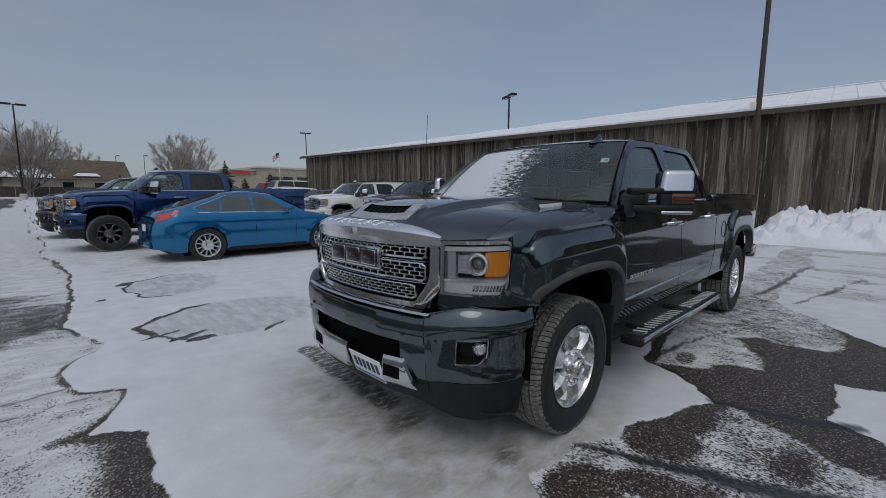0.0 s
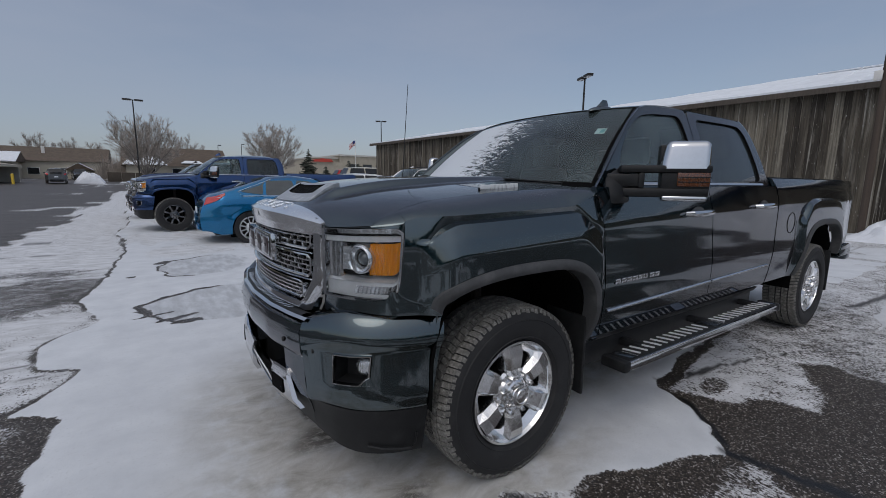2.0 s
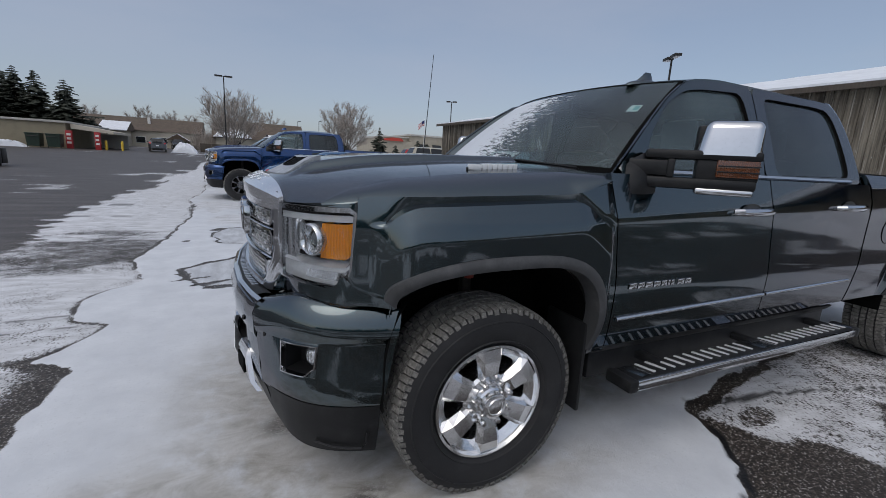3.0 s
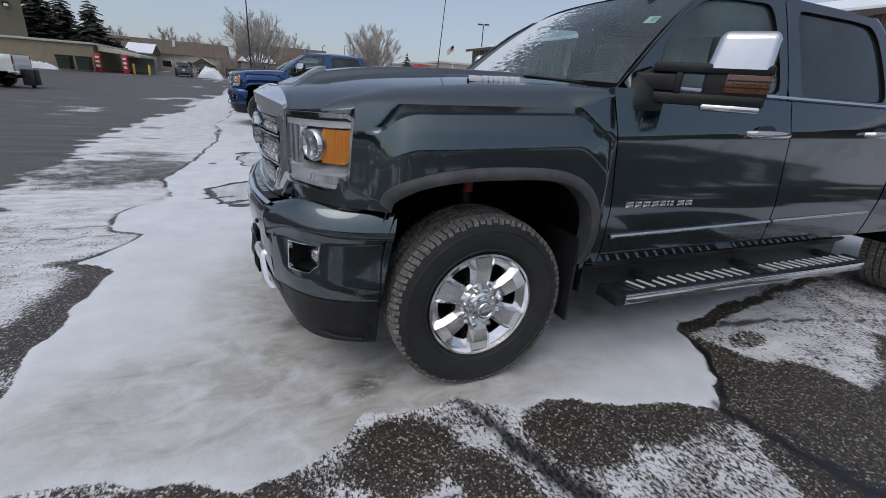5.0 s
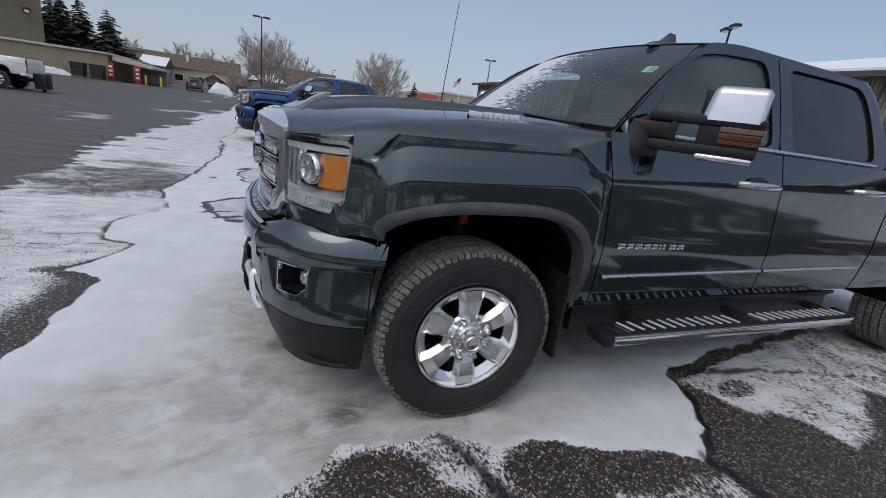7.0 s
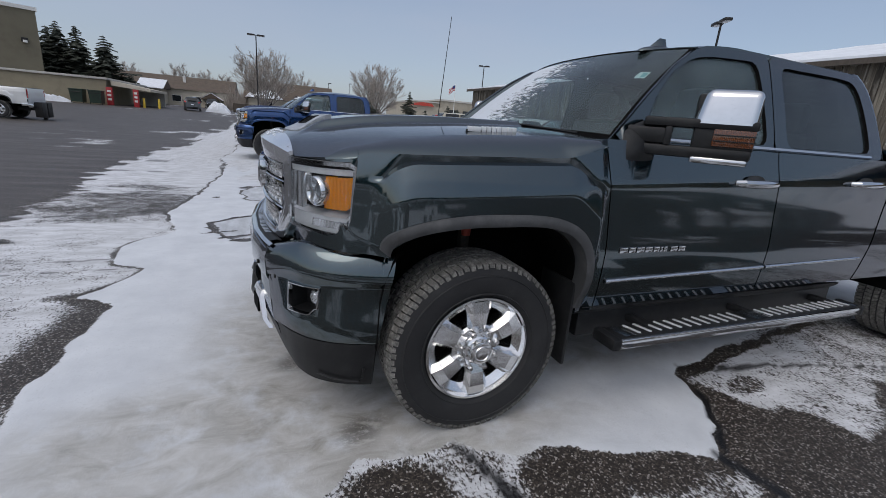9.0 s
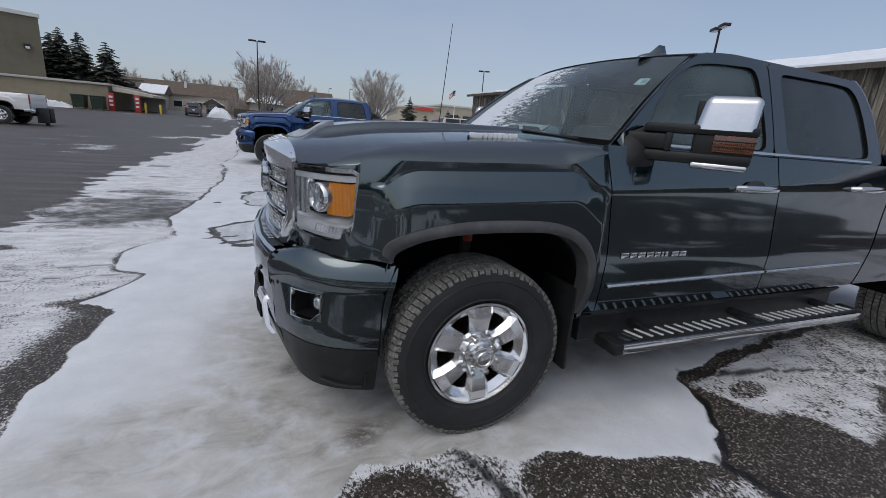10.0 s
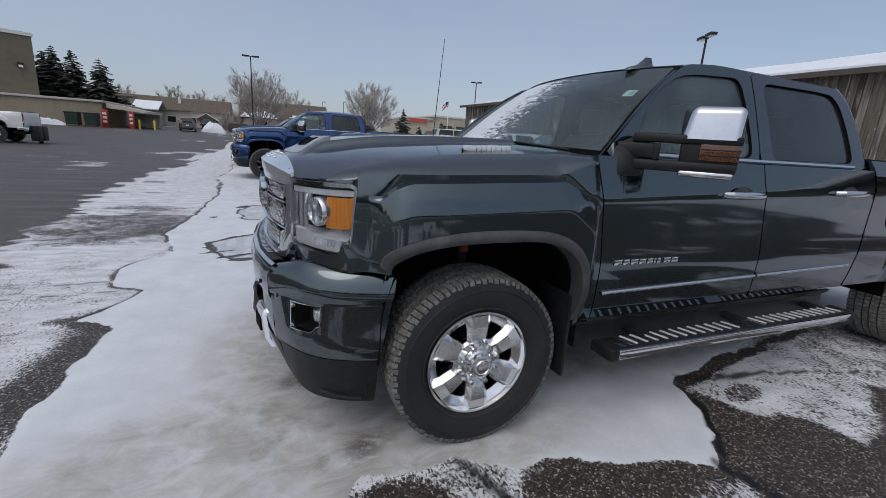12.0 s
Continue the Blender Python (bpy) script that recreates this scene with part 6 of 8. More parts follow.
def asphalt_snow(name):
    m, t, out = nodes_of(name)
    q = Net(t)
    vec = q.coords()
    att = lambda k: q.n("ShaderNodeAttribute", attribute_name=k).outputs["Fac"]
    snow, dust, ice, tar, film, grime, dry = (att(k) for k in ("snow", "dust", "ice", "tar", "film", "grime", "dry"))
    flat = q.scaled(vec, (1, 1, 0))
    n_fine, n_mid, n_big = q.noise(flat, 60, 3, 0.6), q.noise(flat, 14, 5, 0.6), q.noise(flat, 1.6, 4)
    # asphalt with its stones
    cell = q.n("ShaderNodeTexVoronoi", {"Vector": flat, "Scale": 135.0, "Randomness": 1.0})
    tone = q.n("ShaderNodeSeparateColor", {0: cell.outputs["Color"]})
    stone = q.ramp(tone.outputs[0], [(0.0, (0.010, 0.0085, 0.0075)), (0.45, (0.030, 0.024, 0.019)), (0.74, (0.062, 0.049, 0.039)), (0.88, (0.15, 0.13, 0.11)), (1.0, (0.50, 0.48, 0.45))])
    asphalt = q.mix(q.math("MULTIPLY", n_big, 0.4), stone, (0.026, 0.022, 0.020))
    asphalt = q.mix(q.math("MULTIPLY", dry, 0.8), asphalt, q.ramp(q.noise(q.scaled(flat, (0.35, 2.0, 1)), 1.3, 8, 0.68), [(0.30, (0.040, 0.034, 0.031)), (0.5, (0.074, 0.065, 0.060)), (0.72, (0.128, 0.116, 0.110))]))
    asphalt = q.mix(tar, asphalt, (0.010, 0.010, 0.011))
    # snow dust in specks
    speck = q.math("ADD", q.math("MULTIPLY", q.noise(q.scaled(flat, (1.4, 0.9, 1)), 48, 5, 0.72, 0.3), 0.72), q.math("MULTIPLY", q.noise(q.scaled(flat, (1.0, 0.7, 1)), 9, 5, 0.6), 0.28))
    lim = q.n("ShaderNodeMapRange", {"Value": dust, "From Min": 0.0, "From Max": 1.0, "To Min": 0.72, "To Max": 0.33}).outputs[0]
    k_dust = q.math("MULTIPLY", q.step(q.math("SUBTRACT", speck, lim), -0.03, 0.06), q.step(dust, 0.01, 0.12))
    k_dust = q.math("MULTIPLY", k_dust, q.math("SUBTRACT", 1.0, q.math("MULTIPLY", tar, 0.93)))
    # packed snow with a ragged rim
    k_snow = q.step(q.math("ADD", snow, q.math("ADD", q.math("MULTIPLY", q.math("SUBTRACT", n_mid, 0.5), 0.55), q.math("MULTIPLY", q.math("SUBTRACT", n_fine, 0.5), 0.7))), 0.40, 0.58)
    k_snow = q.math("MULTIPLY", k_snow, q.math("SUBTRACT", 1.0, q.math("MULTIPLY", tar, 0.85)))
    white = q.ramp(q.noise(flat, 3.5, 7, 0.6), [(0.25, (0.54, 0.56, 0.59)), (0.75, (0.69, 0.71, 0.735))])
    white = q.mix(q.step(n_fine, 0.58, 0.72), white, (0.56, 0.58, 0.60))
    white = q.mix(q.math("MULTIPLY", q.step(q.noise(flat, 26, 6, 0.7), 0.55, 0.70), 0.45), white, (0.52, 0.53, 0.55))
    dusty = q.mix(q.step(q.noise(q.scaled(flat, (1.2, 3.0, 1)), 2.5, 6, 0.65), 0.3, 0.7), (0.50, 0.505, 0.515), (0.69, 0.70, 0.72))
    # ice: greyed and browned, streaked along the truck
    lines = q.noise(q.scaled(flat, (2.2, 3.6, 1)), 2.0, 9, 0.66, 0.9)
    icy = q.ramp(lines, [(0.26, (0.21, 0.19, 0.155)), (0.42, (0.35, 0.33, 0.29)), (0.60, (0.50, 0.485, 0.455)), (0.85, (0.66, 0.66, 0.65))])
    k_ice = q.math("MULTIPLY", ice, q.step(q.noise(flat, 5.0, 5, 0.6), 0.22, 0.55))
    white = q.mix(q.math("MULTIPLY", k_ice, 0.88), white, icy)
    k_gr = q.math("MULTIPLY", grime, q.step(q.noise(q.scaled(flat, (3, 7, 1)), 3.5, 6, 0.65), 0.36, 0.54))
    white = q.mix(q.math("MULTIPLY", k_gr, 0.93), white, q.mix(0.5, stone, (0.055, 0.052, 0.046)))
    white = q.mix(q.math("MULTIPLY", film, q.math("MULTIPLY", q.step(q.noise(q.scaled(flat, (5, 1.5, 1)), 2.0, 6, 0.6), 0.25, 0.7), 0.75)), white, (0.36, 0.37, 0.385))
    col = q.mix(k_snow, q.mix(k_dust, asphalt, dusty), white)
    r = q.math("ADD", q.math("MULTIPLY", q.math("MAXIMUM", k_snow, k_dust), 0.25), q.math("SUBTRACT", 0.55, q.math("MULTIPLY", tar, 0.22)))
    r = q.math("SUBTRACT", r, q.math("MULTIPLY", q.math("MULTIPLY", k_ice, k_snow), 0.42), clamp=True)
    r = q.math("SUBTRACT", r, q.math("MULTIPLY", film, 0.22), clamp=True)
    h_stone = q.math("MULTIPLY", q.n("ShaderNodeTexVoronoi", {"Vector": flat, "Scale": 135.0}).outputs["Distance"], -0.5)
    h = q.math("ADD", q.math("MULTIPLY", q.math("SUBTRACT", 1.0, k_snow), q.math("MULTIPLY", h_stone, 0.5)), q.math("ADD", q.math("MULTIPLY", k_snow, 0.9), q.math("MULTIPLY", k_dust, 0.22)))
    h = q.math("ADD", h, q.math("MULTIPLY", q.noise(flat, 7, 4, 0.55), 0.45))
    b = q.n("ShaderNodeBsdfPrincipled", {"Base Color": col, "Roughness": r, "Specular IOR Level": 0.4})
    t.links.new(q.bump(h, 0.40, 0.009), b.inputs["Normal"])
    t.links.new(b.outputs[0], out.inputs[0])
    return m


def axis_lines(lo, hi, step, reach):
    """Even lines between lo and hi, then ever wider ones out to the horizon."""
    lines = list(np.arange(lo, hi + step / 2, step))
    for sign in (-1, 1):
        p, s = (lo if sign < 0 else hi), step
        while abs(p) < reach:
            s *= 1.10
            p += sign * s
            lines.append(p)
    return np.sort(np.array(lines))


gx, gy = axis_lines(-4.2, 5.6, 0.028, 2600), axis_lines(-2.6, 6.6, 0.028, 2600)
X, Y = np.meshgrid(gx, gy, indexing="ij")
COVER = ground_cover(X, Y)
Z = COVER[0] * 0.010 * sstep(60, 20, np.hypot(X, Y)) + 0.004 * value_noise(X, Y, 0.5, 41) * COVER[0] - 0.004 + rise(Y)
gm = bpy.data.meshes.new("ground")
ni, nj = X.shape
idx = np.arange(ni * nj).reshape(ni, nj)
quads = np.stack([idx[:-1, :-1], idx[1:, :-1], idx[1:, 1:], idx[:-1, 1:]], -1).reshape(-1, 4)
gm.vertices.add(ni * nj)
gm.vertices.foreach_set("co", np.stack([X, Y, Z], -1).ravel())
gm.loops.add(quads.size)
gm.loops.foreach_set("vertex_index", quads.ravel())
gm.polygons.add(len(quads))
gm.polygons.foreach_set("loop_start", np.arange(0, quads.size, 4))
gm.update(calc_edges=True)
gm.polygons.foreach_set("use_smooth", [True] * len(quads))
for key, field in zip(("snow", "dust", "ice", "tar", "film", "grime", "dry"), COVER):
    gm.attributes.new(key, "FLOAT", "POINT").data.foreach_set("value", field.astype(np.float32).ravel())
gm.materials.append(asphalt_snow("asphalt_and_snow"))
tagged(new("ground", gm), "worn asphalt lot under packed snow, ice and snow dust", "ground", kind="structure")

# ---------------------------------------------------------------- cars of other kinds: nose towards -x, x from the front axle
def motor_car(name, m, paint, label, category, length=4.53, base=2.65, width=1.82, height=1.46, over=0.90, belt=0.98, nose=0.74, tail=1.08, cowl=0.42, top0=1.15, top1=2.05, deck=2.75, rims="silver", tyre_r=0.325, lamp=RED, group="parked vehicles", side_glass=None, hatch=False, rear_plate=True):
    t = thing(name, label, category, m, group)
    x0, x1 = -over, length - over
    hw = width / 2
    gl = side_glass or GLASS_DARKER

    def top(x):
        """The outline of bonnet, screen, roof and tail along the middle."""
        if hatch:
            xs = (x0, x0 + 0.10, cowl, top0, (top0 + top1) / 2, top1, x1 - 0.35, x1 - 0.08, x1)
            zs = (nose - 0.12, nose + 0.06, belt + 0.04, height - 0.07, height, height - 0.02, height - 0.10, belt + 0.10, tail - 0.25)
        else:
            xs = (x0, x0 + 0.10, cowl, top0, (top0 + top1) / 2, top1, deck, x1 - 0.06, x1)
            zs = (nose - 0.12, nose + 0.05, belt + 0.02, height - 0.06, height, height - 0.04, tail + 0.015, tail - 0.06, tail - 0.20)
        return curve_at(x, xs, zs)

    def taper(x):
        return 1 - 0.16 * smooth(x0 + 0.55, x0, x) ** 1.5 - 0.11 * smooth(x1 - 0.5, x1, x) ** 1.5 if True else 1

    def plan(x):
        f = max(0.0, (x0 + 0.60 - x) / 0.60)
        r = max(0.0, (x - x1 + 0.62) / 0.62)
        return 1 - 0.24 * f ** 2.2 - 0.30 * r ** 2.4

    def side(x, z):
        s = curve_at(z, (0.18, 0.30, 0.50, 0.66, 0.80, belt - 0.08, belt + 0.02), (0.90, 0.955, 0.985, 0.978, 1.0, 0.985, 0.945))
        if z > belt:
            k = (z - belt) / (height - belt)
            s = 0.945 - 0.30 * k - 0.06 * k * k
        flare = 0.016 * sum(smooth(tyre_r + 0.16, tyre_r + 0.05, math.hypot(x - c, z - tyre_r)) for c in (0.0, base))
        return hw * plan(x) * s + flare

    def bottom(x):
        z = 0.20 + 0.10 * smooth(x0 + 0.3, x0, x) + 0.08 * smooth(x1 - 0.4, x1, x)
        for c in (0.0, base):
            r = tyre_r + 0.055
            if abs(x - c) < r:
                z = max(z, tyre_r + math.sqrt(r * r - (x - c) ** 2))
        return z

    stations = sorted({*np.linspace(x0, x1, 90), *(c + (tyre_r + 0.055) * math.cos(math.pi * k / 22) for c in (0.0, base) for k in range(23)), *(c + s * (tyre_r + 0.056) for c in (0.0, base) for s in (-1, 1))})
    NV = 18

    def section(x):
        zt = top(x)
        zs = max(bottom(x) + 0.02, min(zt - 0.035, height - 0.10))
        pts = []
        for j in range(NV + 1):
            z = lerp(bottom(x), zs, j / NV)
            pts.append((x, -side(x, z), z))
        w = side(x, zs)
        for j in range(1, 10):
            k = j / 9
            pts.append((x, -w * (1 - k), zs + (zt - zs) * math.sin(min(1.0, k * 1.9) * math.pi / 2) ** 0.8 + (zt - zs) * 0.0))
        return pts

    def bowed(p):
        """Nose and tail bulge at bumper height and draw in above and below it."""
        x, y, z = p
        d = 0.62 * (z - 0.50) ** 2 + 0.10 * (abs(y) / hw) ** 3
        return (x - d * smooth(x1 - 0.55, x1, x) + d * smooth(x0 + 0.55, x0, x), y, z)

    body = Geo()
    secs = [[bowed(p) for p in section(x)] for x in stations]
    k = len(secs[0])
    pts = [p for s in secs for p in s]
    body.add(pts, [(i * k + j, (i + 1) * k + j, (i + 1) * k + j + 1, i * k + j + 1) for i in range(len(secs) - 1) for j in range(k - 1)])
    body.add(secs[0] + [(x0 + 0.0, 0, secs[0][0][2])], [tuple(range(k + 1))])
    body.add(secs[-1] + [(x1, 0, secs[-1][0][2])], [tuple(range(k + 1))[::-1]])
    body.add(*(lambda g: (g.v, g.f))(body.mirror()))
    b = part("body", body, paint, t, sharp=28)

    def patch(pts, n=40, r=0.06, off=0.006):
        lp = loop_through([Vector((x, z, 0)) for x, z in pts], n, r)
        c = sum(lp, Vector((0, 0, 0))) / n
        g = Geo()
        P = lambda p: (p.x, -side(p.x, p.y) - off, p.y)
        for a_, b_ in ((1, 0.7), (0.7, 0.4), (0.4, 0.15)):
            g.ring([P(c.lerp(p, a_)) for p in lp], [P(c.lerp(p, b_)) for p in lp])
        g.add([P(c.lerp(p, 0.15)) for p in lp], [tuple(range(n))])
        return g

    zb, zr = belt + 0.035, height - 0.125
    mid = (top0 + top1) / 2 - 0.02
    a0 = cowl + 0.42
    rearx = (deck - 0.28) if not hatch else top1 + 0.02
    f_win = [(a0, zb), (top0 + 0.16, zr), (mid - 0.03, zr + 0.015), (mid - 0.02, zb)]
    r_win = [(mid + 0.05, zb), (mid + 0.05, zr + 0.015), (top1 - 0.05, zr), (rearx, zb + 0.10), (rearx - 0.10, zb)]
    wins = [f_win, r_win]
    if not hatch:
        cut = mid + 0.62
        wins = [f_win, [(mid + 0.05, zb), (mid + 0.05, zr + 0.015), (cut, zr), (cut + 0.06, zb + 0.01)], [(cut + 0.11, zb + 0.015), (cut + 0.07, zr - 0.03), (top1 + 0.12, zr - 0.06), (rearx, zb + 0.085)]]
    if hatch:
        wins.append([(rearx + 0.06, zb), (top1 + 0.02, zr), (x1 - 0.62, zr - 0.02), (x1 - 0.42, zb)])
    for s in (-1, 1):
        for w_ in wins:
            g = patch(w_)
            part("side_window", g if s < 0 else g.mirror(), gl, t)
        trim = Geo().tube([(x, -side(x, z) - 0.008, z) for x, z in ((a0 - 0.05, zb - 0.018), (mid, zb - 0.012), (rearx - 0.05, zb - 0.008), (rearx + 0.03, zb + 0.09), (top1 - 0.02, zr + 0.03))], 0.009, 6)
        part("window_trim", trim if s < 0 else trim.mirror(), CHROME, t)
        for xh in (mid - 0.16, min(mid + 0.80, rearx + 0.05)):
            h = Geo().tube([(xh - 0.10, -side(xh, belt - 0.10), belt - 0.11), (xh - 0.08, -side(xh, belt - 0.10) - 0.03, belt - 0.108), (xh + 0.08, -side(xh, belt - 0.10) - 0.03, belt - 0.10), (xh + 0.10, -side(xh, belt - 0.10), belt - 0.10)], 0.014, 8)
            part("door_handle", h if s < 0 else h.mirror(), paint, t)
        for xs_ in ((a0 - 0.16, a0 - 0.12), (mid, mid), (rearx - 0.02, rearx - 0.16)):
            seam = Geo().tube([(xs_[0] + (xs_[1] - xs_[0]) * k_, -side(xs_[0], z) - 0.0005, z) for k_, z in ((0, belt), (0.4, 0.7), (0.7, 0.5), (1, 0.32))], 0.0045, 4)
            part("door_seam", seam if s < 0 else seam.mirror(), DARK, t)
        mg = Geo().box(a0 - 0.02, a0 + 0.12, -hw - 0.16, -hw + 0.02, belt + 0.02, belt + 0.15, 0.035)
        part("door_mirror", mg if s < 0 else mg.mirror(), paint, t)
        tl = Geo().grid(lambda u, v: (lambda x, z: bowed((x, -side(x, z) - 0.010, z)))(lerp(x1 - 0.50, x1 - 0.01, u), tail - 0.03 - 0.09 * u - lerp(0.16 * (0.25 + 0.75 * u), 0.0, v)), 10, 5).skirt((0, 0.02, 0))
        lampo = part("tail_lamp", tl if s < 0 else tl.mirror(), lamp, t, "red tail lamp")
        wl = Geo().grid(lambda u, v: bowed((lerp(x1 - 0.34, x1 - 0.05, u), -side(lerp(x1 - 0.34, x1 - 0.05, u), tail - 0.12) - 0.014, tail - 0.115 - 0.06 * u + lerp(-0.012, 0.012, v))), 6, 1)
        part("lamp_band", wl if s < 0 else wl.mirror(), CLEAR, lampo)
        hl = Geo().grid(lambda u, v: (lambda x, z: bowed((x, -side(x, z) - 0.008, z)))(lerp(x0 + 0.03, x0 + 0.50, u), nose - 0.10 + 0.10 * u + lerp(-0.07, 0.06, v) * (1 - 0.5 * u)), 8, 4).skirt((0, 0.02, 0))
        part("headlamp", hl if s < 0 else hl.mirror(), CLEAR, t)
        for c in (0.0, base):
            # arch lining coloured near black in place of the shade inside
            ho = Geo().grid(lambda u, v: (c + (tyre_r + 0.05) * math.cos(math.pi * u), -lerp(hw * 0.97, hw * 0.55, v), tyre_r + (tyre_r + 0.05) * math.sin(math.pi * u)), 16, 1)
            ho.grid(lambda u, v: (c + (tyre_r + 0.05) * math.cos(math.pi * u), -hw * 0.58, lerp(0.1, tyre_r + (tyre_r + 0.05) * math.sin(math.pi * u), v)), 16, 1)
            part("wheel_housing", ho if s < 0 else ho.mirror(), DARK, t)
        sk = Geo().grid(lambda u, v: (lerp(tyre_r + 0.06, base - tyre_r - 0.06, u), -side(1.2, 0.24) - 0.006, lerp(0.17, 0.27, v)), 8, 2).skirt((0, 0.03, 0))
        part("sill", sk if s < 0 else sk.mirror(), PLASTIC, t)
    ws = Geo().grid(lambda u, v: (lambda x, y: (x, y * side(x, min(top(x) - 0.04, height - 0.10)) * 0.90, top(x) + 0.005))(lerp(cowl + 0.04, top0 - 0.03, u), 2 * v - 1), 12, 10)
    part("windscreen", ws, gl, t)
    if hatch:
        rw = Geo().grid(lambda u, v: (lambda x, y: (x, y * side(x, min(top(x) - 0.04, height - 0.10)) * 0.84, top(x) + 0.005))(lerp(x1 - 0.36, x1 - 0.12, u), 2 * v - 1), 8, 8)
    else:
        rw = Geo().grid(lambda u, v: (lambda x, y: (x, y * side(x, min(top(x) - 0.04, height - 0.10)) * 0.66, top(x) + 0.004))(lerp(top1 + 0.10, deck - 0.10, u), 2 * v - 1), 10, 8)
    part("rear_window", rw, gl, t)
    bm_ = Geo().box(x1 - 0.03, x1 + 0.02, -hw * 0.6, hw * 0.6, 0.30, 0.42, 0.02)
    part("bumper_insert", bm_, PLASTIC if hatch else paint, t)
    if rear_plate:
        pl = Geo().box(x1 - 0.035, x1 - 0.020, -0.15, 0.15, 0.62, 0.76, 0.003)
        part("plate", pl, PLATE, t)
    gr = Geo().box(x0 - 0.012, x0 + 0.03, -hw * 0.45, hw * 0.45, 0.36, 0.56, 0.02)
    part("grille", gr, PLASTIC, t)
    un = Geo().box(x0 + 0.3, x1 - 0.3, -hw * 0.62, hw * 0.62, 0.17, 0.30, 0.02)
    part("underbody", un, UNDER, t)
    w = wheel_pair(t, True, tyre_r + 0.0, rims)
    sc = tyre_r / TYRE_R
    w.scale = (1, 0.78, 1)
    w.location = (0, -hw + 0.12, tyre_r)
    for x, s in ((0, 1), (base, -1), (base, 1)):
        c = w.copy()
        scene.collection.objects.link(c)
        c.location = (x, s * (hw - 0.12), tyre_r)
        c.rotation_euler = (0, 0, 0 if s < 0 else math.pi)
        for ch in w.children:
            d = ch.copy()
            scene.collection.objects.link(d)
            d.parent = c
    return t


GLASS_DARKER = surface("car_glass", (0.010, 0.012, 0.013), 0.04, 0.0, 0.2, 5, 40, spec=0.6)

# ---------------------------------------------------------------- the setting beyond the row: barn, poles, buildings, trees
def snow_stuff(name, tint=(0.80, 0.82, 0.86), dirt=0.25):
    m, t, out = nodes_of(name)
    q = Net(t)
    vec = q.coords()
    c = q.ramp(q.noise(vec, 2.2, 8, 0.62), [(0.3, tuple(x * 0.86 for x in tint)), (0.7, tint)])
    c = q.mix(q.math("MULTIPLY", q.step(q.noise(vec, 5.0, 8, 0.7), 0.56, 0.75), dirt), c, (0.34, 0.33, 0.31))
    b = q.n("ShaderNodeBsdfPrincipled", {"Base Color": c, "Roughness": 0.75, "Specular IOR Level": 0.3})
    t.links.new(q.bump(q.noise(vec, 16, 6, 0.65), 0.5, 0.03), b.inputs["Normal"])
    t.links.new(b.outputs[0], out.inputs[0])
    return m


def weathered_boards(name):
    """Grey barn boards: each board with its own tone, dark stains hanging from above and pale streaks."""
    m, t, out = nodes_of(name)
    q = Net(t)
    vec = q.coords()
    rnd = q.n("ShaderNodeObjectInfo").outputs["Random"]
    off = q.n("ShaderNodeCombineXYZ", {0: q.math("MULTIPLY", rnd, 31.0), 1: q.math("MULTIPLY", rnd, 77.0), 2: q.math("MULTIPLY", rnd, 13.0)}).outputs[0]
    v = q.n("ShaderNodeVectorMath", {0: vec, 1: off}, operation="ADD").outputs[0]
    grain = q.noise(q.scaled(v, (30, 30, 0.8)), 1.0, 6, 0.6)
    wear = q.noise(q.scaled(v, (3, 3, 0.55)), 1.4, 7, 0.65, 0.6)
    tone = q.ramp(rnd, [(0.0, (0.040, 0.034, 0.027)), (0.35, (0.105, 0.089, 0.069)), (0.75, (0.175, 0.152, 0.118)), (1.0, (0.30, 0.27, 0.215))])
    c = q.mix(q.step(grain, 0.35, 0.65), q.mix(0.6, tone, (0.022, 0.019, 0.016)), tone)
    c = q.mix(q.math("MULTIPLY", q.step(wear, 0.50, 0.68), 0.55), c, (0.26, 0.24, 0.205))
    c = q.mix(q.math("MULTIPLY", q.step(q.noise(q.scaled(v, (2, 2, 0.3)), 1.1, 6, 0.6), 0.52, 0.70), 0.65), c, (0.035, 0.030, 0.026))
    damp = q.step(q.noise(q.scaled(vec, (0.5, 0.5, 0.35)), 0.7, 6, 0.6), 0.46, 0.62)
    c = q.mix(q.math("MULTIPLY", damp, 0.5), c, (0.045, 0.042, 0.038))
    pale = q.step(q.noise(q.scaled(v, (11, 11, 0.22)), 1.2, 4, 0.6), 0.60, 0.68)
    c = q.mix(q.math("MULTIPLY", pale, 0.75), c, (0.36, 0.34, 0.30))
    knot = q.step(q.noise(q.scaled(v, (12, 12, 4)), 1.6, 4, 0.6), 0.66, 0.71)
    c = q.mix(q.math("MULTIPLY", knot, 0.8), c, (0.40, 0.39, 0.36))
    b = q.n("ShaderNodeBsdfPrincipled", {"Base Color": c, "Roughness": 0.85, "Specular IOR Level": 0.2})
    t.links.new(q.bump(grain, 0.5, 0.01), b.inputs["Normal"])
    t.links.new(b.outputs[0], out.inputs[0])
    return m


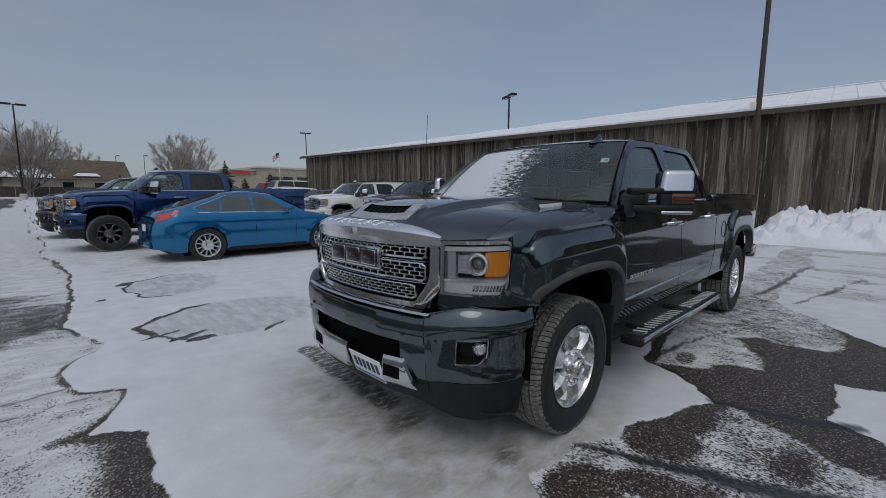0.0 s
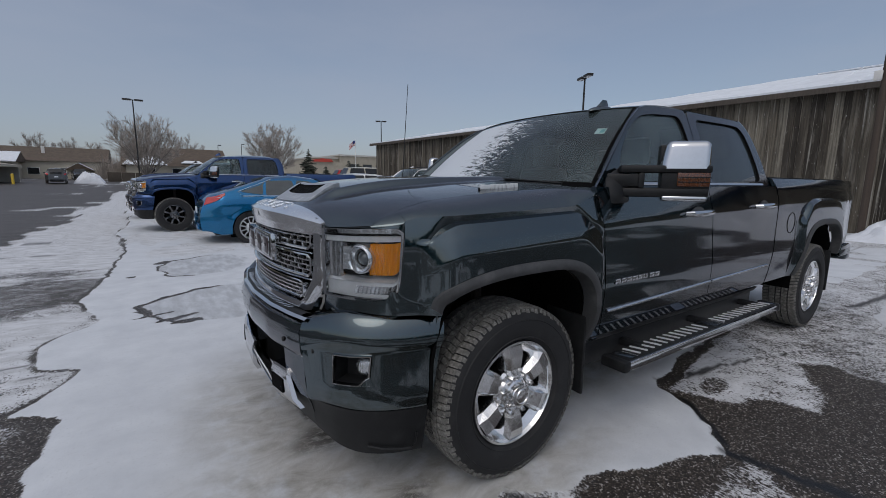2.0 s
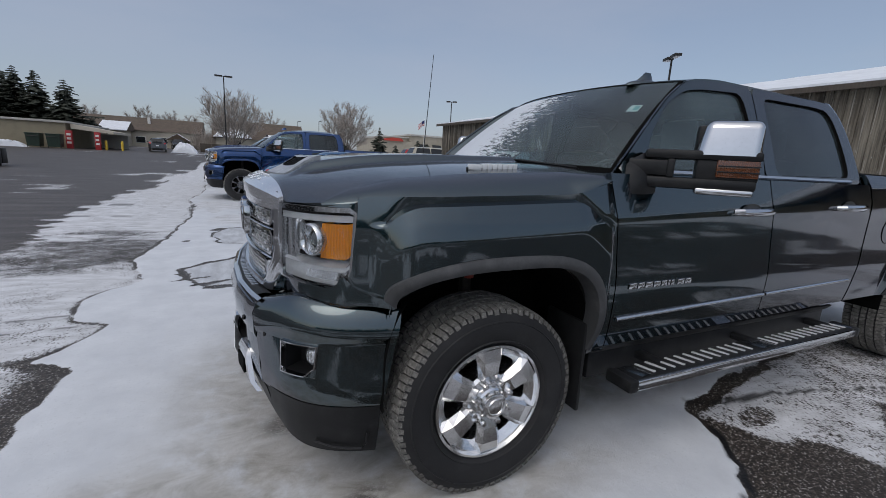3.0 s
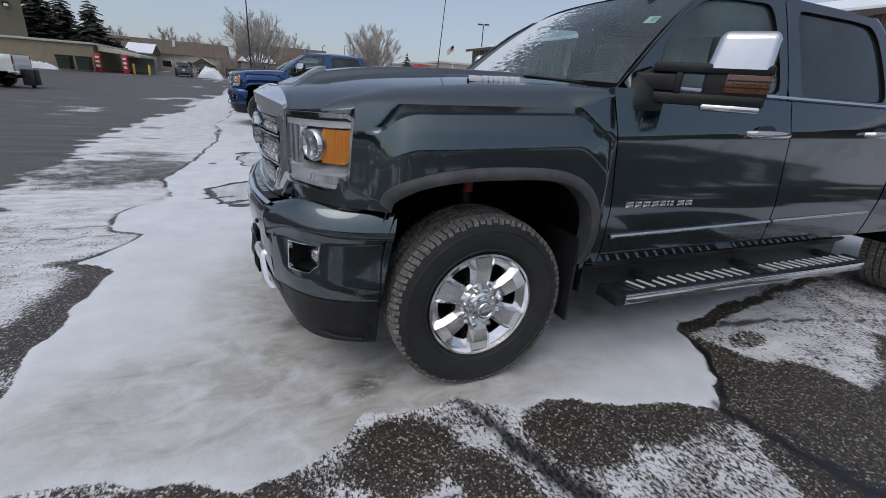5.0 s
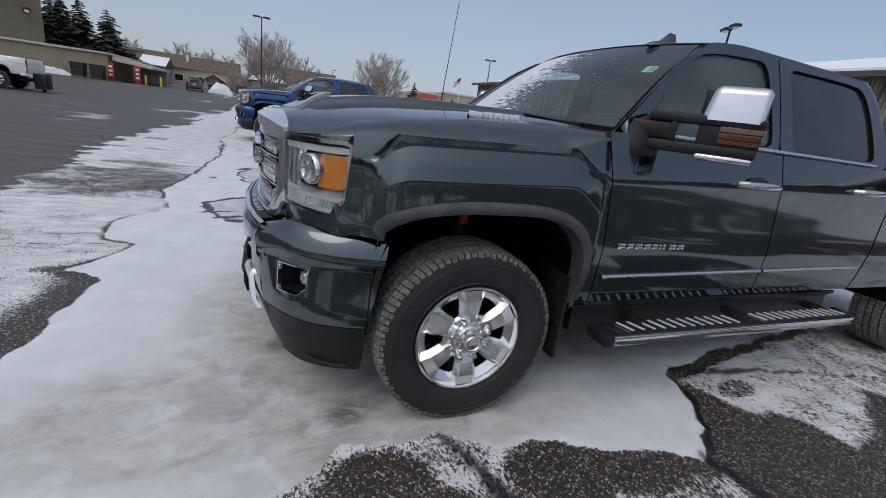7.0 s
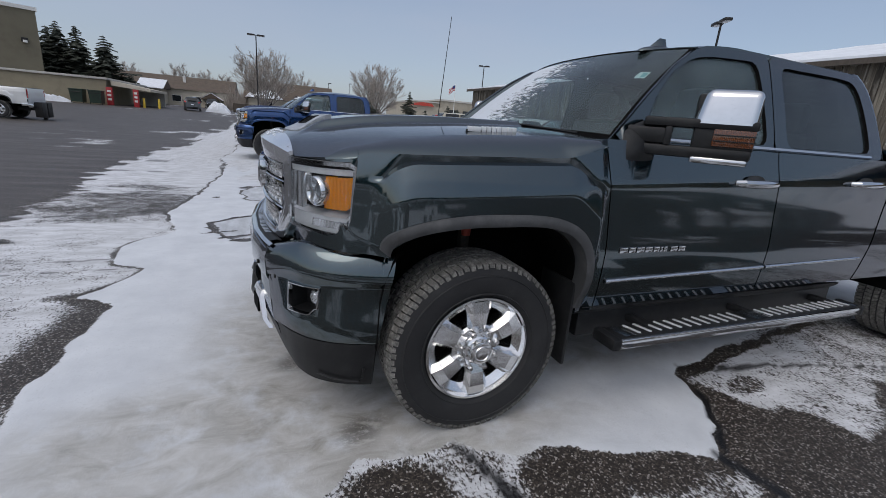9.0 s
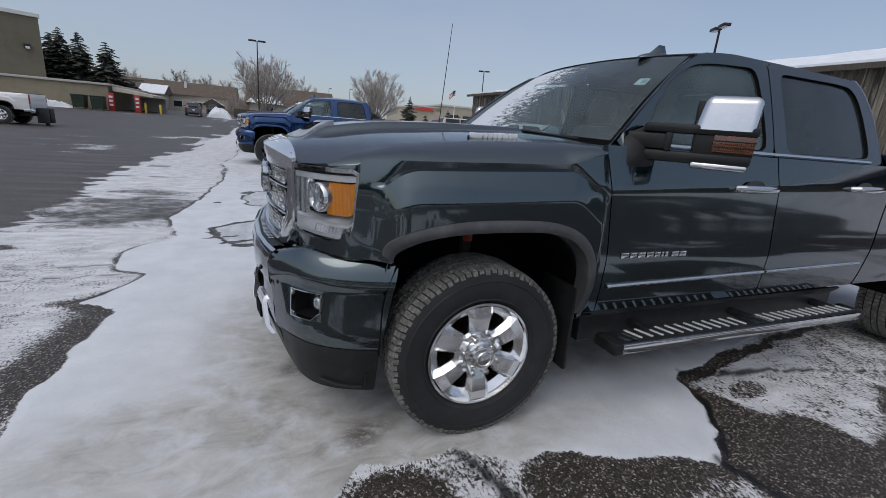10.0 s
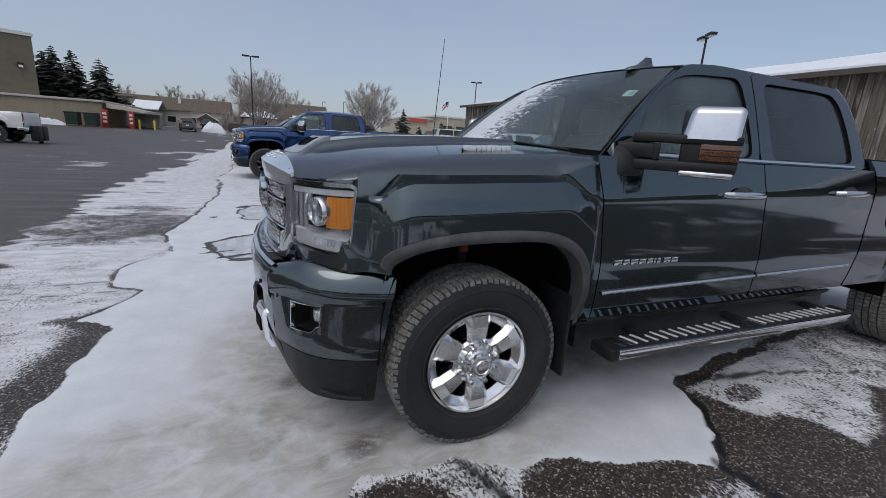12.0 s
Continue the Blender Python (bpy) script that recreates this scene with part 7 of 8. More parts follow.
SNOW = snow_stuff("packed_snow")
ROOF_SNOW = snow_stuff("roof_snow", (0.82, 0.85, 0.89), 0.05)
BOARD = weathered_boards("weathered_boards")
OLD_WOOD = surface("old_dark_wood", (0.075, 0.062, 0.050), 0.85, 0, 0.4, 3, 40, 0.4, stretch=(8, 8, 0.6))
PALE_WOOD = surface("pale_backing_boards", (0.34, 0.31, 0.26), 0.85, 0, 0.3, 3, 40, 0.3, stretch=(8, 8, 0.6))
POLE_WOOD = surface("pole_wood", (0.070, 0.052, 0.040), 0.85, 0, 0.35, 2, 30, 0.4, stretch=(9, 9, 0.5))
POLE_STEEL = surface("dark_bronze_steel", (0.030, 0.028, 0.027), 0.5, 0.5, 0.2)
LAMP_GLASS = surface("lamp_diffuser", (0.45, 0.46, 0.47), 0.25, 0, 0.1)
STUCCO = surface("tan_stucco", (0.27, 0.235, 0.165), 0.9, 0, 0.12, 0.6, 30, 0.15, dirt=(0.17, 0.15, 0.115), dirt_amount=0.35)
STUCCO_DARK = surface("brown_panel_wall", (0.165, 0.148, 0.105), 0.85, 0, 0.10, 0.4, 30, 0.1, dirt=(0.10, 0.085, 0.065), dirt_amount=0.3)
SIDING = surface("beige_siding", (0.52, 0.475, 0.39), 0.8, 0, 0.08, 0.7, 30, 0.1)
SHINGLE = surface("brown_shingle", (0.115, 0.088, 0.066), 0.9, 0, 0.3, 1.5, 18, 0.3, dirt=(0.07, 0.055, 0.045), dirt_amount=0.4)
CONCRETE = surface("pale_concrete", (0.48, 0.46, 0.42), 0.85, 0, 0.15, 1, 25, 0.2)
RED_PAINT = surface("red_painted_steel", (0.36, 0.022, 0.025), 0.5, 0, 0.15)
YELLOW_PAINT = surface("yellow_painted_steel", (0.62, 0.42, 0.04), 0.5, 0, 0.15)
BIN_GREEN = surface("dark_green_bin", (0.012, 0.028, 0.018), 0.5, 0, 0.3, 3, 40)
WHITE_PAINT = surface("white_trim_paint", (0.72, 0.71, 0.68), 0.6, 0, 0.08)
BARK = surface("grey_bark", (0.200, 0.175, 0.155), 0.9, 0, 0.35, 3, 30, 0.4, stretch=(3, 3, 0.7))
TWIG = surface("bare_twigs", (0.34, 0.30, 0.265), 0.9, 0, 0.3, 1.2)
WOODS = surface("far_bare_woods", (0.130, 0.105, 0.088), 0.9, 0, 0.35, 0.12)
NEEDLE = surface("spruce_needles", (0.052, 0.060, 0.045), 0.85, 0, 0.5, 2.5, 30)
SHINY_GLASS = surface("dark_window_glass", (0.02, 0.024, 0.028), 0.06, 0, 0.2, coat=0.6)

# barn: boards one by one, rails, roof under snow
BARN_X, BARN_Y0, BARN_Y1, EAVE = 15.85, -42.0, 29.4, 4.14
barn = thing("barn", "long weathered wooden barn with grey boards and a snow-covered metal roof", "barn", Matrix.Translation((BARN_X, -2.0, 0)) @ Matrix.Rotation(radians(3.6), 4, "Z") @ Matrix.Translation((-BARN_X, 2.0, 0)))
part("core_wall", Geo().box(BARN_X + 0.03, BARN_X + 0.18, BARN_Y0, BARN_Y1, -0.3, EAVE - 0.02), PALE_WOOD, barn)
part("gable_wall", Geo().prism([(BARN_X + 0.03, BARN_Y1 - 0.15, -0.3), (BARN_X + 8.0, BARN_Y1 - 0.15, -0.3), (BARN_X + 8.0, BARN_Y1 - 0.15, EAVE), (BARN_X + 4.0, BARN_Y1 - 0.15, EAVE + 0.03), (BARN_X + 0.03, BARN_Y1 - 0.15, EAVE)], (0, 0.15, 0)), OLD_WOOD, barn)
part("back_wall", Geo().box(BARN_X + 7.9, BARN_X + 8.0, BARN_Y0, BARN_Y1, -0.3, EAVE), OLD_WOOD, barn)
part("gable_wall", Geo().box(BARN_X + 0.03, BARN_X + 8.0, BARN_Y0, BARN_Y0 + 0.15, -0.3, EAVE), OLD_WOOD, barn)


def roof_rise(x, y):
    """How far the roof stands above the eave: a low pitch, hipped at the far end."""
    return max(0.0, min(0.270 * (x - BARN_X + 0.32), 0.270 * (BARN_X + 8.3 - x), 0.046 * (BARN_Y1 + 0.4 - y)))


roof_ = Geo().grid(lambda u, v: (lambda x, y: (x, y, EAVE + 0.07 + roof_rise(x, y)))(lerp(BARN_X - 0.32, BARN_X + 4.0, u), lerp(BARN_Y0 - 0.4, BARN_Y1 + 0.4, v)), 8, 120)
roof_.grid(lambda u, v: (lambda x, y: (x, y, EAVE + 0.07 + roof_rise(x, y)))(lerp(BARN_X + 4.0, BARN_X + 8.3, u), lerp(BARN_Y0 - 0.4, BARN_Y1 + 0.4, v)), 4, 120).skirt((0, 0, -0.06))
part("roof", roof_, surface("roof_metal", (0.30, 0.31, 0.32), 0.5, 0.6, 0.2), barn)
rs = Geo().grid(lambda u, v: (lambda x, y: (x, y, EAVE + 0.13 + roof_rise(x, y) + 0.018 * noise.noise((x * 0.8, y * 0.35, 0))))(lerp(BARN_X - 0.30, BARN_X + 4.02, u), lerp(BARN_Y0 - 0.4, BARN_Y1 + 0.38, v)), 8, 240).skirt((0, 0, -0.07))
part("roof_snow", rs, ROOF_SNOW, barn, "even white snow on the roof")
ribs = Geo()
for i in range(75):
    y = -41.5 + i * 0.59
    ribs.add([(BARN_X - 0.325, y - 0.018, EAVE + 0.13), (BARN_X - 0.325, y + 0.018, EAVE + 0.13), (BARN_X + 4.0, y + 0.018, EAVE + 1.30), (BARN_X + 4.0, y - 0.018, EAVE + 1.30), (BARN_X - 0.325, y, EAVE + 0.160), (BARN_X + 4.0, y, EAVE + 1.325)], [(0, 4, 5, 3), (4, 1, 2, 5), (0, 1, 4)])
tagged(part("roof_ribs", ribs, ROOF_SNOW, barn, flat=True), kind="stuff")
part("fascia", Geo().box(BARN_X - 0.34, BARN_X - 0.30, BARN_Y0 - 0.4, BARN_Y1 + 0.4, EAVE - 0.10, EAVE + 0.06), OLD_WOOD, barn)
part("soffit", Geo().box(BARN_X - 0.30, BARN_X + 0.03, BARN_Y0 - 0.4, BARN_Y1 + 0.4, EAVE - 0.03, EAVE - 0.01), OLD_WOOD, barn)
rng = random.Random(5)
def board(g, w, at=None):
    zt, zb = EAVE - 0.04 + rng.uniform(-0.02, 0.0), -0.05
    bow = [rng.uniform(-0.010, 0.010) for _ in range(4)]
    nick = [rng.uniform(-0.007, 0.007) for _ in range(8)]
    prof = []
    for j, z in enumerate((zb, 1.2, 2.6, zt)):
        prof += [(bow[j], -w + nick[j], z), (bow[j], w + nick[j + 4], z), (0.030 + bow[j], w + nick[j + 4], z), (0.030 + bow[j], -w + nick[j], z)]
    if at:
        prof = [tuple(at @ Vector(p)) for p in prof]
    return g.add(prof, [(j * 4 + q, j * 4 + (q + 1) % 4, j * 4 + 4 + (q + 1) % 4, j * 4 + 4 + q) for j in range(3) for q in range(4)] + [(0, 3, 2, 1), (12, 13, 14, 15)])


board_widths = (0.062, 0.078, 0.085, 0.095, 0.105, 0.072)
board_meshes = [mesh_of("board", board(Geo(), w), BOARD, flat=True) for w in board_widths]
rest = Geo()
y = BARN_Y1 - 0.14
while y > BARN_Y0 + 0.2:
    k = rng.randrange(6)
    y -= board_widths[k] + 0.004
    at = pose(BARN_X - 0.012 + rng.uniform(-0.012, 0.006), y, rng.uniform(-0.03, 0.03), rng.uniform(-0.15, 0.15), 0, rng.uniform(-1.5, 1.5))
    if y > -7:
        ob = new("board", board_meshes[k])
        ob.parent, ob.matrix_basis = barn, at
    else:
        board(rest, board_widths[k], at)
    y -= board_widths[k] + rng.choice((0.001, 0.003, 0.008, 0.016))
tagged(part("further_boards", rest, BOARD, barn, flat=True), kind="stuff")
part("ridge_cap", Geo().box(BARN_X + 3.9, BARN_X + 4.1, BARN_Y0 - 0.4, BARN_Y1 - 26, EAVE + 1.27, EAVE + 1.325, 0.02), ROOF_SNOW, barn)

# utility pole in front of the barn
pole = thing("utility_pole", "tall weathered wooden utility pole standing before the barn", "utility pole", pose(14.7, 0.86, 0))
part("post", Geo().tube([(0, 0, -0.3), (0.02, 0.0, 4), (0.05, 0, 8), (0.10, 0, 12.5)], [0.088, 0.080, 0.070, 0.062], 12), POLE_WOOD, pole)
part("meter_box", Geo().box(-0.16, -0.08, 0.04, 0.20, 4.10, 4.34, 0.01), WHITE_PAINT, pole, "small pale junction box")
part("bracket", Geo().tube([(0.0, -0.10, 4.02), (-0.05, -0.42, 3.93)], 0.022, 6), OLD_WOOD, pole)

# ploughed snow along the barn
def ploughed(name, label, y0, y1, x0, x1, tall, seed, n=(150, 70)):
    def at(u, v):
        y, k = lerp(y0, y1, u), v
        x = lerp(x0, x1, k)
        ends = smooth(0, 0.06, u) * smooth(1, 0.90, u)
        prof = math.sin(math.pi * min(1.0, max(0.0, k))) ** 0.75
        lump = noise.fractal((x * 0.9, y * 0.8, seed), 1.0, 2.0, 5) * 0.26 + abs(noise.noise((x * 2.6, y * 2.6, seed + 3))) * 0.30 + abs(noise.noise((x * 7, y * 7, seed + 5))) * 0.20 + abs(noise.noise((x * 15, y * 15, seed + 6))) * 0.09 + noise.cell((x * 5, y * 5, seed)) * 0.05
        big = 0.80 + 0.38 * noise.noise((y * 0.55, 0, seed + 9))
        z = tall * prof * ends * big + lump * min(1.0, prof * 1.6) * ends
        return (x + 0.12 * noise.noise((x * 2, y * 2, seed + 11)), y, max(-0.05, z - 0.02))

    g = Geo().grid(at, *n)
    return tagged(part(name, g, SNOW, sharp=60), label, "snow pile")


ploughed("snow_bank", "lumpy white ploughed snow heaped against the barn boards", 1.3, -24, 13.2, 16.3, 1.02, 2.0, (520, 80))
ploughed("snow_bank", "low ploughed snow bank beside the parking lot lamp", 61, 63.5, -8.0, -5.2, 1.05, 6.0, (40, 40)).location.z = float(rise(62))
ploughed("snow_bank", "low snow bank along the tan building", 56.0, 54.8, -24.5, -19.6, 0.55, 8.0, (40, 30)).location.z = float(rise(55))


def street_lamp(m, height, heads, label, head_size=0.62):
    t = thing("street_lamp", label, "street lamp", m, "parking lot lamps")
    part("base", Geo().lathe([(0, -0.1), (0.30, -0.1), (0.30, 0.55), (0.27, 0.60), (0, 0.60)], 20, "z"), CONCRETE, t)
    part("post", Geo().tube([(0, 0, 0.58), (0, 0, height - 0.05)], [0.085, 0.062], 10), POLE_STEEL, t)
    for s in heads:
        h = Geo().box(s * 0.14, s * (0.14 + head_size), -0.22, 0.22, height - 0.13, height + 0.04, 0.035)
        lamp = part("lamp_head", h, POLE_STEEL, t)
        part("diffuser", Geo().box(s * 0.20, s * (0.10 + head_size), -0.17, 0.17, height - 0.145, height - 0.128, 0.004), LAMP_GLASS, lamp)
        part("arm", Geo().box(0, s * 0.18, -0.04, 0.04, height - 0.09, height - 0.02, 0.008), POLE_STEEL, t)
    return t


street_lamp(pose(24.80, 18.30, 0, 0, 0, 62), 8.78, (-1, 1), "dark steel lot lamp with two square heads behind the barn", 0.75)
street_lamp(pose(27.39, 55.64, 0, 0, 0, -26), 9.28, (-1, 1), "dark steel lot lamp with two square heads beyond the barn")
street_lamp(pose(-1.84, 60.3, 0, 0, 0, 0), 9.62, (-1, 1), "tall dark steel lot lamp with two flat heads", 0.85)
street_lamp(pose(14.5, 122, 0), 8.2, (1,), "slim far lot lamp with one head")
street_lamp(pose(21.0, 128, 0), 9.0, (1,), "slim far lot lamp with one head")

# buildings on the far side of the lane
def gabled(name, label, x0, x1, y0, y1, wall, ridge, wall_mat, roof_mat, axis="x", over=0.5, category="house", snow=0.0):
    t = thing(name, label, category)
    part("wall", Geo().box(x0, x1, y0, y1, -0.6, wall), wall_mat, t)
    if axis == "x":
        ym = (y0 + y1) / 2
        g = Geo().prism([(x0 - over, y0 - over, wall - 0.05), (x0 - over, ym, ridge), (x0 - over, y1 + over, wall - 0.05)], (x1 - x0 + 2 * over, 0, 0))
        sn = Geo().add([(x0 - over, y0 - over, wall), (x1 + over, y0 - over, wall), (x1 + over, ym, ridge + 0.05), (x0 - over, ym, ridge + 0.05)], [(0, 1, 2, 3)]).skirt((0, 0, -0.12))
    else:
        xm = (x0 + x1) / 2
        g = Geo().prism([(x0 - over, y0 - over, wall - 0.05), (xm, y0 - over, ridge), (x1 + over, y0 - over, wall - 0.05)], (0, y1 - y0 + 2 * over, 0))
        sn = Geo().add([(x0 - over, y0 - over, wall), (xm, y0 - over, ridge + 0.05), (xm, y1 + over, ridge + 0.05), (x0 - over, y1 + over, wall)], [(0, 1, 2, 3)])
        sn.add([(x1 + over, y0 - over, wall), (xm, y0 - over, ridge + 0.05), (xm, y1 + over, ridge + 0.05), (x1 + over, y1 + over, wall)], [(0, 1, 2, 3)]).skirt((0, 0, -0.12))
    part("roof", g, roof_mat, t, flat=True)
    if snow:
        part("roof_snow", sn, ROOF_SNOW, t, "white snow on the roof", flat=True)
    return t


def wall_window(t, x, y, z, w, h):
    f = part("window", Geo().box(x - w / 2 - 0.07, x + w / 2 + 0.07, y - 0.05, y + 0.02, z - 0.07, z + h + 0.07, 0.01), WHITE_PAINT, t)
    part("pane", Geo().box(x - w / 2, x + w / 2, y - 0.062, y - 0.05, z, z + h), SHINY_GLASS, f)


# tan flat-roofed building with its tall hall behind
shop = thing("flat_roofed_shop", "tan stucco flat-roofed commercial building with a tall windowless hall", "commercial building")
part("wall", Geo().box(-40, -16.9, 57, 74, -0.8, 2.62), STUCCO, shop)
part("parapet", Geo().box(-40.2, -16.7, 56.8, 74.2, 2.58, 2.80, 0.02), CONCRETE, shop)
HALL = pose(-23.8, 62, 0, 0, 0, 27)  # the hall stands askew to the lower block


def hall_part(nm, x0, x1, y0, y1, z0, z1, mat, parent, lab="", r=0.0):
    g = Geo().box(x0, x1, y0, y1, z0, z1, r)
    g.v = [tuple(HALL @ Vector(p)) for p in g.v]
    return part(nm, g, mat, parent, lab)


hall_part("hall", -32, 0, 0, 22, -0.5, 9.1, STUCCO_DARK, shop)
hall_part("hall_coping", -32.2, 0.15, -0.15, 22, 9.05, 9.42, WHITE_PAINT, shop)
wp = hall_part("wall_lamp", -1.5, -0.95, -0.45, 0, 5.75, 6.2, POLE_STEEL, shop, "dark wall-mounted floodlight", 0.06)
hall_part("lamp_glass", -1.42, -1.05, -0.50, -0.44, 5.70, 5.95, WHITE_PAINT, wp, "", 0.02)
for bx in (-19.05, -17.45):
    b = thing("rubbish_bin", "dark green plastic dumpster beside the tan wall", "dumpster", pose(bx, 55.6, 0), "dumpsters")
    part("bin_body", Geo().prism([(-0.48, -0.55, 0.12), (0.48, -0.55, 0.12), (0.56, -0.62, 1.32), (-0.56, -0.62, 1.32)], (0, 1.15, 0)), BIN_GREEN, b)
    part("lid", Geo().box(-0.60, 0.60, -0.66, 0.56, 1.32, 1.42, 0.03), BIN_GREEN, b)
    part("handle", Geo().tube([(-0.5, -0.70, 1.10), (0.5, -0.70, 1.10)], 0.03, 6), POLE_STEEL, b)
    for wx_ in (-0.5, 0.5):
        part("castor", Geo().lathe([(0, -0.03), (0.07, -0.03), (0.07, 0.03), (0, 0.03)], 12, "x", (wx_, -0.4, 0.07)), RUBBER, b)
for px, w in ((-16.6, 0.55), (-14.2, 0.5)):
    p = thing("sign_pillar", "red painted steel pillar with pale marks", "pillar", pose(px, 56.8, 0), "red pillars")
    part("post", Geo().box(-w / 2, w / 2, -0.2, 0.2, -0.3, 1.85, 0.03), RED_PAINT, p)
    for k in range(3):
        part("mark", Geo().box(-w / 2 + 0.1, w / 2 - 0.1, -0.212, -0.2, 0.5 + k * 0.42, 0.72 + k * 0.42), WHITE_PAINT, p)
porch = thing("drive_through_canopy", "low beige canopy over a drive-through lane", "canopy")
part("canopy_roof", Geo().prism([(-16.6, 57.5, 2.05), (-12.9, 57.5, 1.75), (-12.9, 57.5, 2.0), (-16.6, 57.5, 2.55)], (0, 9, 0)), SIDING, porch)
part("back_wall", Geo().box(-16.4, -13.2, 66.2, 66.5, -0.4, 1.8), CONCRETE, porch)
for bx in (-13.6, -12.15):
    tagged(part("bollard", Geo().lathe([(0, -0.2), (0.12, -0.2), (0.12, 0.95), (0.09, 1.03), (0, 1.06)], 14, "z", (bx, 57.2, 0)), YELLOW_PAINT), "yellow painted steel bollard", "bollard", "bollards")

hall = gabled("long_house", "long single-storey beige building with a brown shingled roof", -28, -6.6, 88, 100, 2.75, 5.1, SIDING, SHINGLE)
for k in range(5):
    wall_window(hall, -21.5 + k * 3.1, 88, 0.7, 1.3, 0.95)
part("snow_strip", Geo().box(-27, -9, 93.4, 94.4, 4.62, 4.86, 0.05), ROOF_SNOW, hall)
part("chimney", Geo().box(-14.6, -14.2, 91, 91.4, 3.2, 5.1), WHITE_PAINT, hall)
gabled("entrance_porch", "small beige entrance porch with a snow-covered gable roof", -19.4, -16.6, 82.5, 89, 2.5, 3.9, SIDING, SHINGLE, "x", 0.5, "porch", 1.0)
gabled("entrance_porch", "small beige entrance porch with a snow-covered gable roof", -11.0, -8.4, 85.5, 88, 1.5, 2.5, SIDING, SHINGLE, "y", 0.4, "porch", 1.0)
house2 = gabled("house", "low tan house with a brown hipped roof patched with snow", -3.5, 9.5, 76, 88, 2.3, 5.3, SIDING, SHINGLE, "x", 0.6)
part("snow_patch", Geo().prism([(-3.9, 75.3, 2.38), (1.6, 75.3, 2.38), (0.6, 77.8, 3.55), (-2.2, 79.5, 4.35)], (0, 0, 0.06)), ROOF_SNOW, house2)
part("snow_patch", Geo().prism([(3.4, 76.0, 2.75), (6.4, 76.0, 2.75), (6.0, 76.8, 3.12), (4.0, 76.9, 3.15)], (0, 0, 0.06)), ROOF_SNOW, house2)
for k in range(3):
    wall_window(house2, -0.6 + k * 3.4, 76, 0.9, 1.2, 1.0)
fence = thing("garden_fence", "low grey board fence behind the lot", "fence")
for k in range(12):
    part("panel", Geo().box(-5.5 + k * 1.55, -4.0 + k * 1.55, 72.0, 72.06, -0.2, 1.25, 0.01), OLD_WOOD, fence)

# far commercial blocks, past the barn's corner
SHOP_BEIGE = surface("beige_shop_wall", (0.36, 0.32, 0.25), 0.85, 0, 0.12, 0.4, 20, dirt=(0.22, 0.19, 0.15), dirt_amount=0.4)
far_shop = thing("far_shop", "distant beige commercial building with a flat roof", "commercial building")
part("wall", Geo().box(44, 53, 140, 165, -1, 7.1), SHOP_BEIGE, far_shop)
part("tower_wall", Geo().box(53, 72, 138, 165, -1, 8.0), SHOP_BEIGE, far_shop)
part("cornice", Geo().box(43.6, 53, 139.6, 165, 6.9, 7.3), CONCRETE, far_shop)
part("cornice", Geo().box(52.6, 72.4, 137.6, 165, 7.8, 8.3), CONCRETE, far_shop)
for k in range(5):
    part("window", Geo().box(46 + k * 5.0, 49.2 + k * 5.0, 137.5 if k > 1 else 139.7, 140, 3.6, 5.2), SHINY_GLASS, far_shop)
part("awning", Geo().prism([(35.2, 112.0, 4.6), (41.0, 112.0, 4.6), (40.4, 112.0, 5.3), (38.0, 112.0, 5.5), (36.0, 112.0, 5.2)], (0, 2.2, 0)), surface("red_awning", (0.45, 0.05, 0.03), 0.6, 0, 0.3, 2), far_shop, "red awning over the entrance")
part("porch_wall", Geo().box(35.0, 43.8, 112.6, 140, -1, 4.6), SHOP_BEIGE, far_shop)
flagpole = thing("flagpole", "white flagpole with a red, white and blue striped flag", "flagpole", pose(22.2, 52.9, 0))
part("post", Geo().tube([(0, 0, 0), (0, 0, 6.2)], [0.05, 0.03], 8), WHITE_PAINT, flagpole)
FLAG_BLUE = surface("flag_blue", (0.03, 0.05, 0.16), 0.8)


def flag_at(u, v):
    return (-lerp(0.03, 0.85, u), 0.10 * math.sin(u * 7), lerp(5.45, 6.1, v) - 0.55 * u + 0.06 * math.sin(u * 5))


for k in range(7):
    part("stripe", Geo().grid(lambda u, v: flag_at(u, (k + v) / 7), 10, 1).skirt((0, 0.01, 0)), RED_PAINT if k % 2 == 0 else WHITE_PAINT, flagpole)
part("canton", Geo().grid(lambda u, v: tuple(a - b for a, b in zip(flag_at(u * 0.42, 0.45 + 0.55 * v), (0, 0.02, 0))), 6, 3), FLAG_BLUE, flagpole)


